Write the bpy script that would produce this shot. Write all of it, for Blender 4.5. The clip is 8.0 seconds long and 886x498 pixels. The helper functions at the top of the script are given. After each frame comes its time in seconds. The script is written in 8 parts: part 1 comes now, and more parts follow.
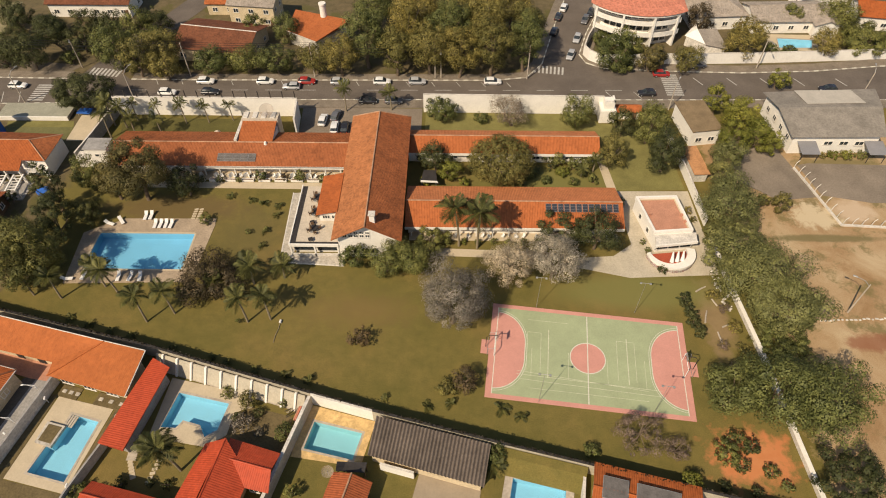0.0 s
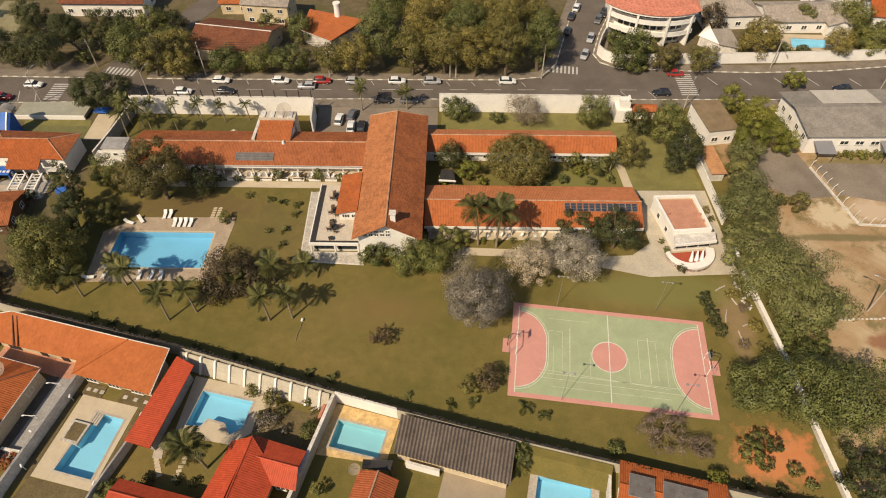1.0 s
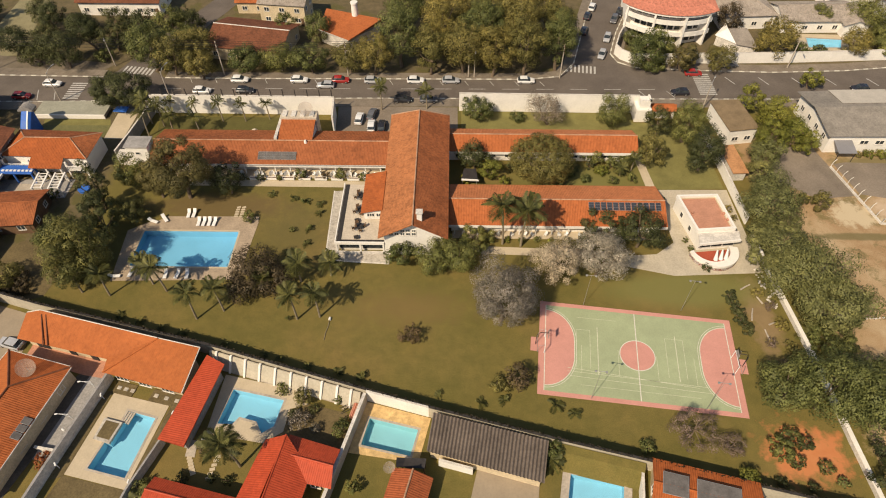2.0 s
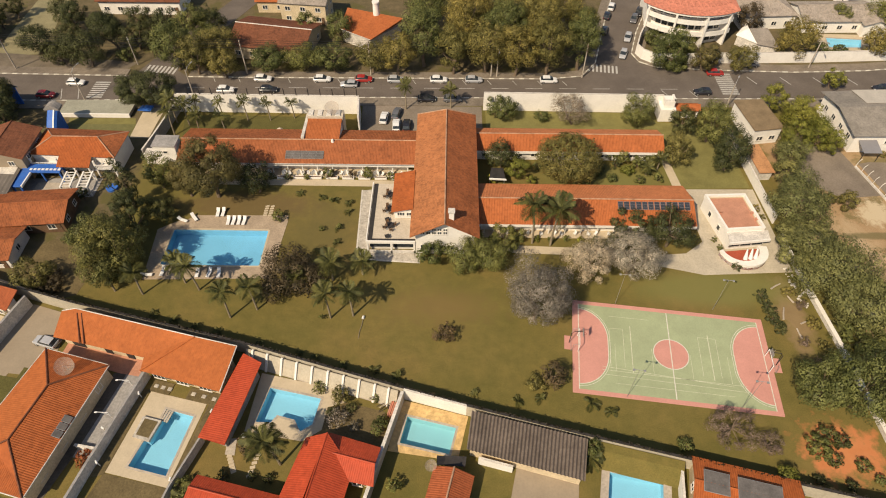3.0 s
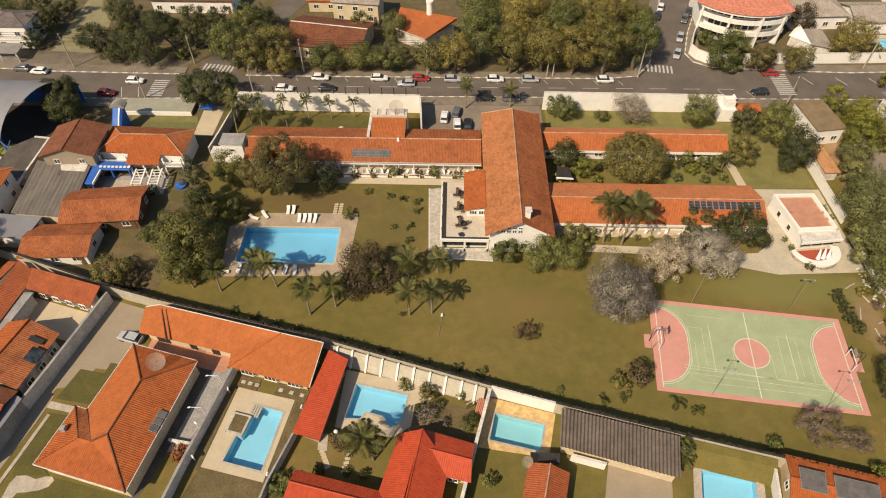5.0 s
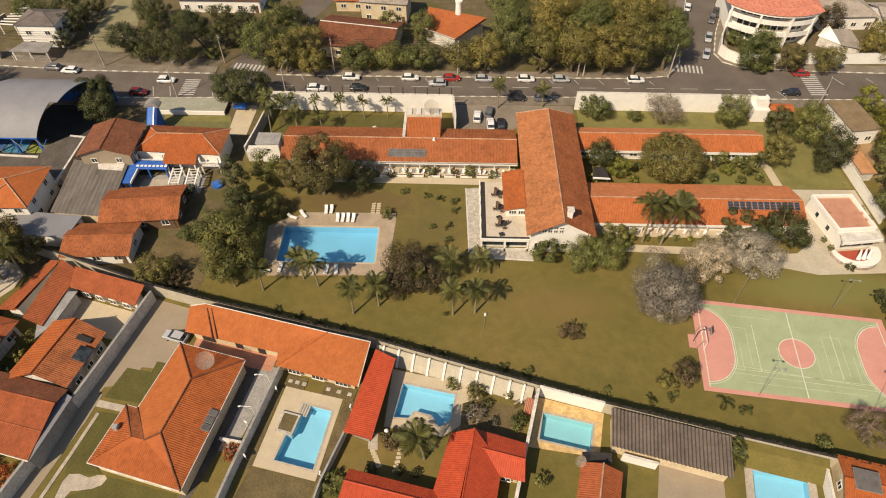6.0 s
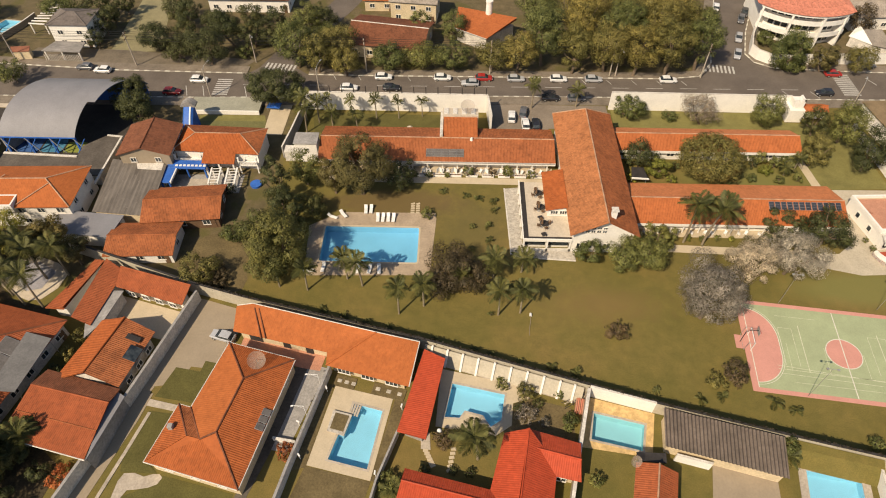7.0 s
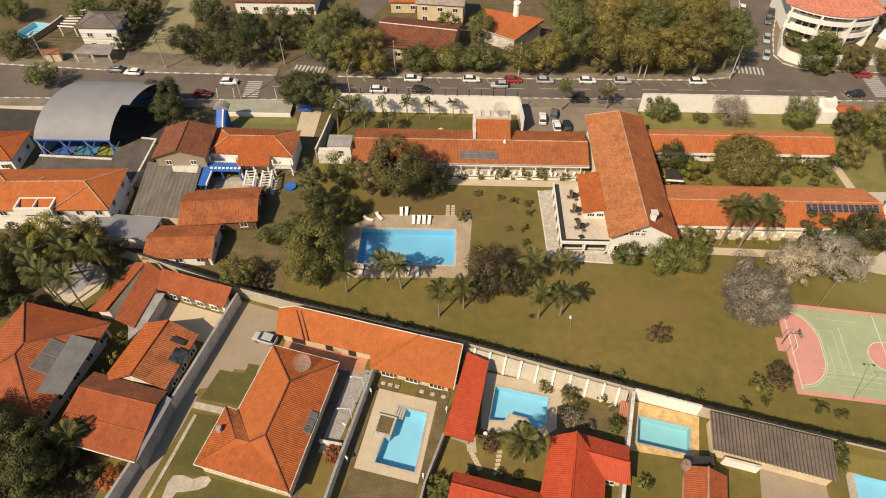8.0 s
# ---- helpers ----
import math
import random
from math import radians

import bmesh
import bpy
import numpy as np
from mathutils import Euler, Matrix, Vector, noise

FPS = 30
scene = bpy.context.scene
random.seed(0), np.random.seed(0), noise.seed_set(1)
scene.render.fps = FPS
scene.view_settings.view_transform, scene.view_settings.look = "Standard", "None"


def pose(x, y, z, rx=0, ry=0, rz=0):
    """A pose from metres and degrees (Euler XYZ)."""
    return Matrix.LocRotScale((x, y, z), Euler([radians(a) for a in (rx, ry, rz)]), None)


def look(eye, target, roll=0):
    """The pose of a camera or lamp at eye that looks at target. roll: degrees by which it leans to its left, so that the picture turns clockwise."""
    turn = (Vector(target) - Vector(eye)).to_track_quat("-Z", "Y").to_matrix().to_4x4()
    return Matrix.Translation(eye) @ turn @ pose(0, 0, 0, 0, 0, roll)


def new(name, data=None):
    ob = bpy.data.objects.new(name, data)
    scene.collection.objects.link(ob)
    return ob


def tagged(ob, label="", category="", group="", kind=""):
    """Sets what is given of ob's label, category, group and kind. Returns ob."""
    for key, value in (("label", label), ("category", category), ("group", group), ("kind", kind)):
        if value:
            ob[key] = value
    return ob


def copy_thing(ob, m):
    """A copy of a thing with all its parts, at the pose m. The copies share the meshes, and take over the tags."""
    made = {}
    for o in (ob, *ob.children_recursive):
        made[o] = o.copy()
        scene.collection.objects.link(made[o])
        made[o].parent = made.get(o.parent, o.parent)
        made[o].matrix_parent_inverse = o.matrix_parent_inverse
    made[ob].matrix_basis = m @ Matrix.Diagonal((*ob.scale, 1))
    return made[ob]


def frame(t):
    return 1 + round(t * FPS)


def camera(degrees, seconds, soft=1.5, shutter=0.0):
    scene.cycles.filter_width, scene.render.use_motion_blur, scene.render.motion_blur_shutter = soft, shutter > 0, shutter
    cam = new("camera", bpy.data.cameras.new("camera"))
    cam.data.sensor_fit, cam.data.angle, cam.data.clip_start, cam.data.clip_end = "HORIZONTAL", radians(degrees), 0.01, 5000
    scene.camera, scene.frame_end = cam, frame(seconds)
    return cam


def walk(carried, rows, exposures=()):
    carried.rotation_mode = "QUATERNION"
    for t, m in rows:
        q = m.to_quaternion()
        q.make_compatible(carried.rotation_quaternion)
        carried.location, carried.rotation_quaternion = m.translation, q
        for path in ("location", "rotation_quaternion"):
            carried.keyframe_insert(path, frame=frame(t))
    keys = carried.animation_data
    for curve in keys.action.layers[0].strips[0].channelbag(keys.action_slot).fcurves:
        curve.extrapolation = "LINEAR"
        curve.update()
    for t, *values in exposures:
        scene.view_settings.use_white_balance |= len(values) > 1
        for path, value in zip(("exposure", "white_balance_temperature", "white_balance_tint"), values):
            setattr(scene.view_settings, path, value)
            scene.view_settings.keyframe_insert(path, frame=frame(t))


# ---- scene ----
cam = camera(71.0, 8.0, soft=1.05)
# seconds, x, y, z, tilt, lean, turn
ROWS = [
    (0.0, 0.021, 0.002, 84.99, 41.394, 0.103, 0.887),
    (0.5, -1.489, -0.174, 85.072, 41.368, 0.096, 0.945),
    (1.0, -3.489, -0.363, 85.156, 41.364, 0.073, 0.926),
    (1.5, -5.742, -0.533, 85.216, 41.35, 0.039, 0.865),
    (3.0, -13.986, -0.991, 85.546, 41.232, -0.155, 0.803),
    (3.5, -17.0, -1.227, 85.644, 41.221, -0.148, 0.888),
    (4.0, -20.106, -1.432, 85.733, 41.212, -0.147, 1.0),
    (5.5, -30.21, -1.938, 85.856, 41.184, -0.136, 1.23),
    (6.0, -33.872, -2.043, 85.884, 41.172, -0.165, 1.288),
    (6.5, -37.562, -2.162, 85.922, 41.161, -0.163, 1.373),
    (7.0, -41.313, -2.202, 85.997, 41.119, -0.145, 1.424),
    (7.5, -44.899, -2.17, 86.178, 41.077, -0.012, 1.489),
    (8.0, -47.426, -2.063, 86.538, 41.05, 0.124, 1.639),
]
walk(cam, [(t, pose(x, y, z, tilt, lean, turn)) for t, x, y, z, tilt, lean, turn in ROWS], [(0.0, 0.41, 6900, 10), (3.5, 0.46, 6900, 10), (8.0, 0.53, 6900, 10)])

# ---- world and sun: clear sky, sun from the south-west at about 45 degrees ----
SUN_EL, SUN_FROM = radians(45), Vector((-0.63, -0.775, 0)).normalized()
world = bpy.data.worlds.new("sky")
scene.world = world
world.use_nodes = True
sky = world.node_tree.nodes.new("ShaderNodeTexSky")
sky.sky_type, sky.sun_disc, sky.sun_elevation = "NISHITA", False, SUN_EL
sky.sun_rotation = math.atan2(SUN_FROM.x, SUN_FROM.y)
world.node_tree.links.new(sky.outputs[0], world.node_tree.nodes["Background"].inputs[0])
world.node_tree.nodes["Background"].inputs[1].default_value = 0.075
sun_data = bpy.data.lights.new("sun", "SUN")
sun_data.energy, sun_data.angle, sun_data.color = 3.9, radians(0.6), (1.0, 0.862, 0.668)
sun = new("sun", sun_data)
to_sun = SUN_FROM * math.cos(SUN_EL) + Vector((0, 0, math.sin(SUN_EL)))
sun.matrix_world = look(to_sun * 150, (0, 0, 0))
# ---- materials ----
def mat(name, rough=0.8, metal=0.0):
    m = bpy.data.materials.new(name)
    m.use_nodes = True
    b = m.node_tree.nodes["Principled BSDF"]
    b.inputs["Roughness"].default_value, b.inputs["Metallic"].default_value = rough, metal
    b.inputs["Specular IOR Level"].default_value = 0.22
    return m, m.node_tree, b


def node(nt, kind, **sets):
    n = nt.nodes.new("ShaderNode" + kind)
    for k, v in sets.items():
        if k in n.inputs:
            n.inputs[k].default_value = v
    return n


def where(nt):
    return node(nt, "NewGeometry").outputs["Position"]


def noise_tex(nt, scale, detail=4.0, rough=0.6, vec=None, dist=0.0):
    n = node(nt, "TexNoise", Scale=scale, Detail=detail, Roughness=rough, Distortion=dist)
    nt.links.new(vec or where(nt), n.inputs["Vector"])
    return n.outputs["Fac"]


def ramp(nt, fac, stops):
    r = nt.nodes.new("ShaderNodeValToRGB")
    el = r.color_ramp.elements
    while len(el) < len(stops):
        el.new(0.5)
    for e, (p, c) in zip(el, stops):
        e.position, e.color = p, (*c, 1) if len(c) == 3 else c
    nt.links.new(fac, r.inputs[0])
    return r.outputs[0]


def mix(nt, fac, a, b, blend="MIX"):
    m = nt.nodes.new("ShaderNodeMix")
    m.data_type, m.blend_type = "RGBA", blend
    for sock, v in ((m.inputs[0], fac), (m.inputs[6], a), (m.inputs[7], b)):
        if isinstance(v, (int, float)):
            sock.default_value = v
        elif isinstance(v, tuple):
            sock.default_value = (*v, 1)
        else:
            nt.links.new(v, sock)
    return m.outputs[2]


def maths(nt, op, a, b=0.0, c=0.0, clamp=False):
    m = nt.nodes.new("ShaderNodeMath")
    m.operation, m.use_clamp = op, clamp
    for sock, v in zip(m.inputs, (a, b, c)):
        if isinstance(v, (int, float)):
            sock.default_value = v
        else:
            nt.links.new(v, sock)
    return m.outputs[0]


def bump(nt, b, height, strength=0.4, dist=0.05):
    n = node(nt, "Bump", Strength=strength, Distance=dist)
    nt.links.new(height, n.inputs["Height"])
    nt.links.new(n.outputs[0], b.inputs["Normal"])


def plain(name, col, vary=0.18, scale=0.6, fine=6.0, rough=0.8, metal=0.0, stain=0.25, bumpy=0.25):
    """A surface of one colour with broad stains and fine grain."""
    m, nt, b = mat(name, rough, metal)
    broad = noise_tex(nt, scale, 5, 0.65)
    grain = noise_tex(nt, fine, 3, 0.7)
    dark = tuple(c * (1 - vary) for c in col)
    light = tuple(min(1, c * (1 + vary * 0.7)) for c in col)
    c1 = ramp(nt, broad, [(0.3, dark), (0.7, light)])
    spots = ramp(nt, grain, [(0.3, (1 - stain,) * 3), (0.62, (1, 1, 1))])
    nt.links.new(mix(nt, 1.0, c1, spots, "MULTIPLY"), b.inputs["Base Color"])
    bump(nt, b, grain, bumpy, 0.03)
    return m


def streaked(name, dark, light):
    """Old roof sheets with soot and lichen run down along the fall."""
    m, nt, b = mat(name, 0.85)
    mp = node(nt, "Mapping")
    mp.inputs["Scale"].default_value = (1.6, 0.12, 0.3)
    mp.inputs["Rotation"].default_value = (0, 0, math.radians(-4))
    nt.links.new(where(nt), mp.inputs[0])
    runs = noise_tex(nt, 1.0, 5, 0.65, vec=mp.outputs[0])
    c = mix(nt, 0.35, ramp(nt, runs, [(0.3, dark), (0.68, light)]), ramp(nt, noise_tex(nt, 0.25, 5, 0.7), [(0.35, dark), (0.65, light)]))
    c = mix(nt, ramp(nt, noise_tex(nt, 1.6, 4, 0.8), [(0.64, (0, 0, 0)), (0.7, (1, 1, 1))]), c, tuple(min(1, 1.9 * k) for k in light))
    nt.links.new(c, b.inputs["Base Color"])
    return m


def tile_roof(name, col, old=0.3, rough=0.75, vary=0.24):
    """Fired clay tiles: each column and row a little different, with soot and lichen in patches."""
    m, nt, b = mat(name, rough)
    uv = node(nt, "UVMap").outputs[0]
    sep = node(nt, "SeparateXYZ")
    nt.links.new(uv, sep.inputs[0])
    u = maths(nt, "FLOOR", maths(nt, "DIVIDE", sep.outputs[0], 0.30))
    v = maths(nt, "FLOOR", maths(nt, "DIVIDE", sep.outputs[1], 0.45))
    comb = node(nt, "CombineXYZ")
    nt.links.new(u, comb.inputs[0])
    nt.links.new(v, comb.inputs[1])
    wn = node(nt, "TexWhiteNoise")
    wn.noise_dimensions = "2D"
    nt.links.new(comb.outputs[0], wn.inputs["Vector"])
    broad = noise_tex(nt, 0.35, 6, 0.7)
    fine = noise_tex(nt, 2.4, 4, 0.75)
    lo, hi = tuple(c * (1 - old) for c in col), tuple(min(1, c * 1.15) for c in col)
    c1 = ramp(nt, broad, [(0.32, lo), (0.55, col), (0.8, hi)])
    c2 = mix(nt, 1.0, c1, ramp(nt, wn.outputs["Value"], [(0.0, (1 - vary, 0.98 - vary, 0.96 - vary)), (0.5, (1, 1, 1)), (1.0, (1 + vary * 0.4, 1 + vary * 0.3, 1 + vary * 0.2))]), "MULTIPLY")
    c2 = mix(nt, 1.0, c2, ramp(nt, noise_tex(nt, 1.1, 5, 0.7), [(0.34, (0.88, 0.86, 0.85)), (0.66, (1.06, 1.06, 1.06))]), "MULTIPLY")
    c3 = mix(nt, maths(nt, "MULTIPLY", ramp(nt, fine, [(0.5, (0, 0, 0)), (0.66, (1, 1, 1))]), min(1.0, old * 0.9)), c2, tuple(c * 0.35 + 0.02 for c in col))
    nt.links.new(c3, b.inputs["Base Color"])
    return m


def leaf_mat(name, dark, light, see=0.22, rough=0.6):
    m, nt, b = mat(name, rough)
    rnd = node(nt, "NewGeometry").outputs["Random Per Island"]
    broad = noise_tex(nt, 0.45, 3, 0.6)
    c = mix(nt, 0.62, ramp(nt, rnd, [(0.0, dark), (1.0, light)]), ramp(nt, broad, [(0.3, dark), (0.7, light)]))
    ob = node(nt, "ObjectInfo").outputs["Random"]
    c = mix(nt, 1.0, c, ramp(nt, ob, [(0.0, (0.76, 0.80, 0.78)), (0.5, (1.0, 1.0, 1.0)), (1.0, (1.26, 1.17, 1.05))]), "MULTIPLY")
    tuft = noise_tex(nt, 1.1, 2, 0.5)
    c = mix(nt, 1.0, c, ramp(nt, tuft, [(0.36, (0.66, 0.68, 0.64)), (0.62, (1.44, 1.42, 1.34))]), "MULTIPLY")
    nt.links.new(c, b.inputs["Base Color"])
    tr = node(nt, "BsdfTranslucent")
    nt.links.new(c, tr.inputs[0])
    mx = node(nt, "MixShader", Fac=see)
    nt.links.new(b.outputs[0], mx.inputs[1])
    nt.links.new(tr.outputs[0], mx.inputs[2])
    nt.links.new(mx.outputs[0], nt.nodes["Material Output"].inputs[0])
    return m


def ground_mat():
    """Mown grass, worn and dry in patches; bare earth east of the boundary wall and in its corner."""
    m, nt, b = mat("grass_and_earth", 0.95)
    sep = node(nt, "SeparateXYZ")
    nt.links.new(where(nt), sep.inputs[0])
    broad, mid, fine = noise_tex(nt, 0.05, 5, 0.6), noise_tex(nt, 0.5, 4, 0.65), noise_tex(nt, 6.0, 4, 0.75)
    grass = ramp(nt, broad, [(0.3, (0.122, 0.107, 0.030)), (0.52, (0.164, 0.129, 0.040)), (0.72, (0.204, 0.143, 0.051))])
    grass = mix(nt, 1.0, grass, ramp(nt, mid, [(0.3, (0.82, 0.85, 0.8)), (0.7, (1.12, 1.08, 1.05))]), "MULTIPLY")
    grass = mix(nt, 1.0, grass, ramp(nt, fine, [(0.25, (0.66, 0.68, 0.6)), (0.65, (1.1, 1.1, 1.1))]), "MULTIPLY")
    earth = ramp(nt, noise_tex(nt, 0.09, 6, 0.68, dist=0.6), [(0.3, (0.27, 0.16, 0.075)), (0.5, (0.38, 0.26, 0.145)), (0.72, (0.48, 0.37, 0.23))])
    earth = mix(nt, 1.0, earth, ramp(nt, fine, [(0.3, (0.78, 0.76, 0.74)), (0.65, (1.08, 1.08, 1.08))]), "MULTIPLY")
    weeds = ramp(nt, noise_tex(nt, 0.13, 6, 0.72), [(0.52, (0, 0, 0)), (0.6, (1, 1, 1))])
    earth = mix(nt, maths(nt, "MULTIPLY", weeds, 0.75), earth, (0.15, 0.125, 0.05))
    wob = maths(nt, "MULTIPLY", maths(nt, "SUBTRACT", mid, 0.5), 7.0)
    east = maths(nt, "MULTIPLY", maths(nt, "SUBTRACT", maths(nt, "ADD", sep.outputs[0], wob), 52.0), 0.6, clamp=True)
    south = maths(nt, "MULTIPLY", maths(nt, "SUBTRACT", 112.0, maths(nt, "ADD", sep.outputs[1], wob)), 0.5, clamp=True)
    def patch(cx, cy, rx, ry, ragged, edge):
        """A ragged spot of ground in another colour."""
        dx = maths(nt, "DIVIDE", maths(nt, "SUBTRACT", sep.outputs[0], cx), rx)
        dy = maths(nt, "DIVIDE", maths(nt, "SUBTRACT", sep.outputs[1], cy), ry)
        r = maths(nt, "SQRT", maths(nt, "ADD", maths(nt, "MULTIPLY", dx, dx), maths(nt, "MULTIPLY", dy, dy)))
        out = maths(nt, "SUBTRACT", 1.25, maths(nt, "ADD", r, maths(nt, "MULTIPLY", wob, ragged)), clamp=True)
        return maths(nt, "MULTIPLY", out, edge, clamp=True)

    clay = patch(42.8, 36.4, 5.6, 4.2, 0.34, 1.8)
    c = mix(nt, maths(nt, "MULTIPLY", east, south), grass, earth)
    c = mix(nt, clay, c, mix(nt, mid, (0.44, 0.145, 0.052), (0.56, 0.245, 0.105)))
    c = mix(nt, maths(nt, "MULTIPLY", patch(68.5, 55.8, 4.2, 1.7, 0.25, 2.0), 0.8), c, (0.24, 0.10, 0.055))
    c = mix(nt, patch(77.6, 85.6, 3.6, 2.8, 0.2, 2.0), c, mix(nt, fine, (0.40, 0.29, 0.19), (0.56, 0.43, 0.30)))
    c = mix(nt, patch(69.4, 84.2, 4.0, 3.2, 0.45, 2.0), c, mix(nt, fine, (0.42, 0.33, 0.21), (0.58, 0.47, 0.31)))
    c = mix(nt, maths(nt, "MULTIPLY", patch(-15.0, 61.0, 10.0, 4.0, 0.3, 1.0), 0.5), c, (0.20, 0.125, 0.05))
    # darker brown round the trees north of the large pool
    c = mix(nt, maths(nt, "MULTIPLY", patch(-53.0, 84.8, 14.0, 3.6, 0.2, 1.6), 0.75), c, mix(nt, fine, (0.105, 0.070, 0.030), (0.165, 0.110, 0.048)))
    c = mix(nt, maths(nt, "MULTIPLY", patch(44.0, 60.5, 2.6, 8.0, 0.35, 1.4), 0.6), c, mix(nt, mid, (0.25, 0.155, 0.085), (0.36, 0.25, 0.15)))
    c = mix(nt, maths(nt, "MULTIPLY", patch(69.5, 78.5, 10.0, 0.9, 0.12, 2.0), 0.8), c, mix(nt, fine, (0.10, 0.085, 0.035), (0.19, 0.16, 0.075)))
    c = mix(nt, maths(nt, "MULTIPLY", patch(80.5, 99.6, 9.0, 2.2, 0.15, 1.6), 0.85), c, mix(nt, fine, (0.13, 0.11, 0.045), (0.21, 0.17, 0.075)))
    for cx, cy, rx, ry in ((36.5, 96.0, 7.0, 7.5), (18.0, 94.0, 13.0, 3.5), (33.0, 65.6, 15.0, 3.8)):
        c = mix(nt, maths(nt, "MULTIPLY", patch(cx, cy, rx, ry, 0.05, 1.6), 0.8), c, mix(nt, fine, (0.120, 0.122, 0.036), (0.225, 0.200, 0.066)))
    c = mix(nt, maths(nt, "MULTIPLY", patch(-37.0, 78.0, 8.0, 8.0, 0.12, 1.2), 0.55), c, mix(nt, fine, (0.090, 0.074, 0.028), (0.150, 0.115, 0.045)))
    # worn brown yards west of the garden and beyond the road
    brown = mix(nt, weeds, ramp(nt, mid, [(0.3, (0.090, 0.072, 0.041)), (0.7, (0.160, 0.120, 0.072))]), (0.100, 0.088, 0.034))
    brown = mix(nt, 1.0, brown, ramp(nt, fine, [(0.25, (0.66, 0.68, 0.64)), (0.65, (1.1, 1.1, 1.1))]), "MULTIPLY")
    west = maths(nt, "MULTIPLY", maths(nt, "SUBTRACT", -75.8, maths(nt, "ADD", sep.outputs[0], wob)), 0.3, clamp=True)
    west = maths(nt, "MULTIPLY", west, maths(nt, "MULTIPLY", maths(nt, "SUBTRACT", sep.outputs[1], 63.0), 0.3, clamp=True))
    north = maths(nt, "MULTIPLY", maths(nt, "SUBTRACT", sep.outputs[1], 127.0), 0.5, clamp=True)
    c = mix(nt, maths(nt, "MULTIPLY", maths(nt, "MAXIMUM", west, north), 0.85), c, brown)
    nt.links.new(c, b.inputs["Base Color"])
    bump(nt, b, fine, 0.5, 0.08)
    return m


def water_mat():
    m, nt, b = mat("pool_water", 0.05)
    nt.nodes.remove(b)
    clear = node(nt, "BsdfTransparent")
    clear.inputs[0].default_value = (0.86, 0.97, 1.0, 1)
    gloss = node(nt, "BsdfGlossy", Roughness=0.04)
    fres = node(nt, "Fresnel", IOR=1.33)
    bm_ = node(nt, "Bump", Strength=0.12, Distance=0.05)
    nt.links.new(noise_tex(nt, 2.2, 3, 0.6), bm_.inputs["Height"])
    for n in (gloss, fres):
        nt.links.new(bm_.outputs[0], n.inputs["Normal"])
    mx = node(nt, "MixShader")
    nt.links.new(fres.outputs[0], mx.inputs[0])
    nt.links.new(clear.outputs[0], mx.inputs[1])
    nt.links.new(gloss.outputs[0], mx.inputs[2])
    nt.links.new(mx.outputs[0], nt.nodes["Material Output"].inputs[0])
    return m


def glass_dark():
    m, nt, b = mat("window_glass", 0.08)
    nt.links.new(ramp(nt, noise_tex(nt, 1.3, 3), [(0.35, (0.015, 0.02, 0.025)), (0.7, (0.06, 0.07, 0.075))]), b.inputs["Base Color"])
    b.inputs["Specular IOR Level"].default_value = 0.6
    return m


def mesh_mat():
    """Fine wire mesh, half open."""
    m, nt, b = mat("wire_mesh", 0.6)
    nt.links.new(ramp(nt, noise_tex(nt, 3.0, 3), [(0.3, (0.28, 0.22, 0.17)), (0.7, (0.40, 0.33, 0.27))]), b.inputs["Base Color"])
    mx = node(nt, "MixShader", Fac=0.55)
    nt.links.new(b.outputs[0], mx.inputs[1])
    nt.links.new(node(nt, "BsdfTransparent").outputs[0], mx.inputs[2])
    nt.links.new(mx.outputs[0], nt.nodes["Material Output"].inputs[0])
    return m


M_GROUND = ground_mat()
M_WATER = water_mat()
M_GLASS = glass_dark()
M_WHITE = plain("white_plaster", (0.77, 0.73, 0.665), 0.07, 0.5, 4.0, stain=0.11)
M_WHITE_OLD = plain("stained_white_plaster", (0.66, 0.61, 0.54), 0.22, 0.6, 3.0, stain=0.35)
M_CREAM = plain("cream_plaster", (0.62, 0.50, 0.33), 0.15, 0.5, 4.0)
M_TANWALL = plain("tan_wall_plaster", (0.45, 0.40, 0.31), 0.14, 0.5, 3.0, stain=0.2)
M_GREY = plain("grey_concrete", (0.33, 0.31, 0.29), 0.25, 0.5, 3.0, stain=0.3)
M_GREYLIGHT = plain("pale_concrete", (0.45, 0.385, 0.31), 0.22, 0.5, 3.0, stain=0.25)
M_FIBRE = plain("fibre_cement", (0.30, 0.275, 0.25), 0.3, 0.35, 2.5, stain=0.35)
M_ASPHALT = plain("asphalt", (0.142, 0.117, 0.097), 0.25, 0.12, 3.0, rough=0.9, stain=0.2)
M_LOT = plain("worn_yard_asphalt", (0.24, 0.195, 0.15), 0.25, 0.15, 3.0, rough=0.9, stain=0.25)
M_DIRT = plain("tan_earth", (0.185, 0.150, 0.108), 0.25, 0.3, 3.0, stain=0.3)
M_LAWN = plain("pale_dry_lawn", (0.27, 0.235, 0.13), 0.2, 0.3, 4.0, stain=0.3)
M_EARTH_GARDEN = plain("garden_earth", (0.155, 0.116, 0.056), 0.3, 0.3, 3.0, rough=0.95, stain=0.35)
# Dark ground colour that puts in the shade under the western trees.
M_TREE_SHADE = plain("leaf_litter", (0.085, 0.064, 0.036), 0.35, 0.5, 4.0, rough=0.95, stain=0.4)
M_LAWN_SUN = plain("yellowish_lawn", (0.208, 0.186, 0.064), 0.22, 0.35, 5.0, rough=0.95, stain=0.3)
M_GRASS = plain("green_lawn", (0.113, 0.101, 0.031), 0.22, 0.35, 5.0, rough=0.95, stain=0.35)
M_DRIVE = plain("beige_concrete", (0.305, 0.245, 0.175), 0.1, 0.3, 3.0, stain=0.1)
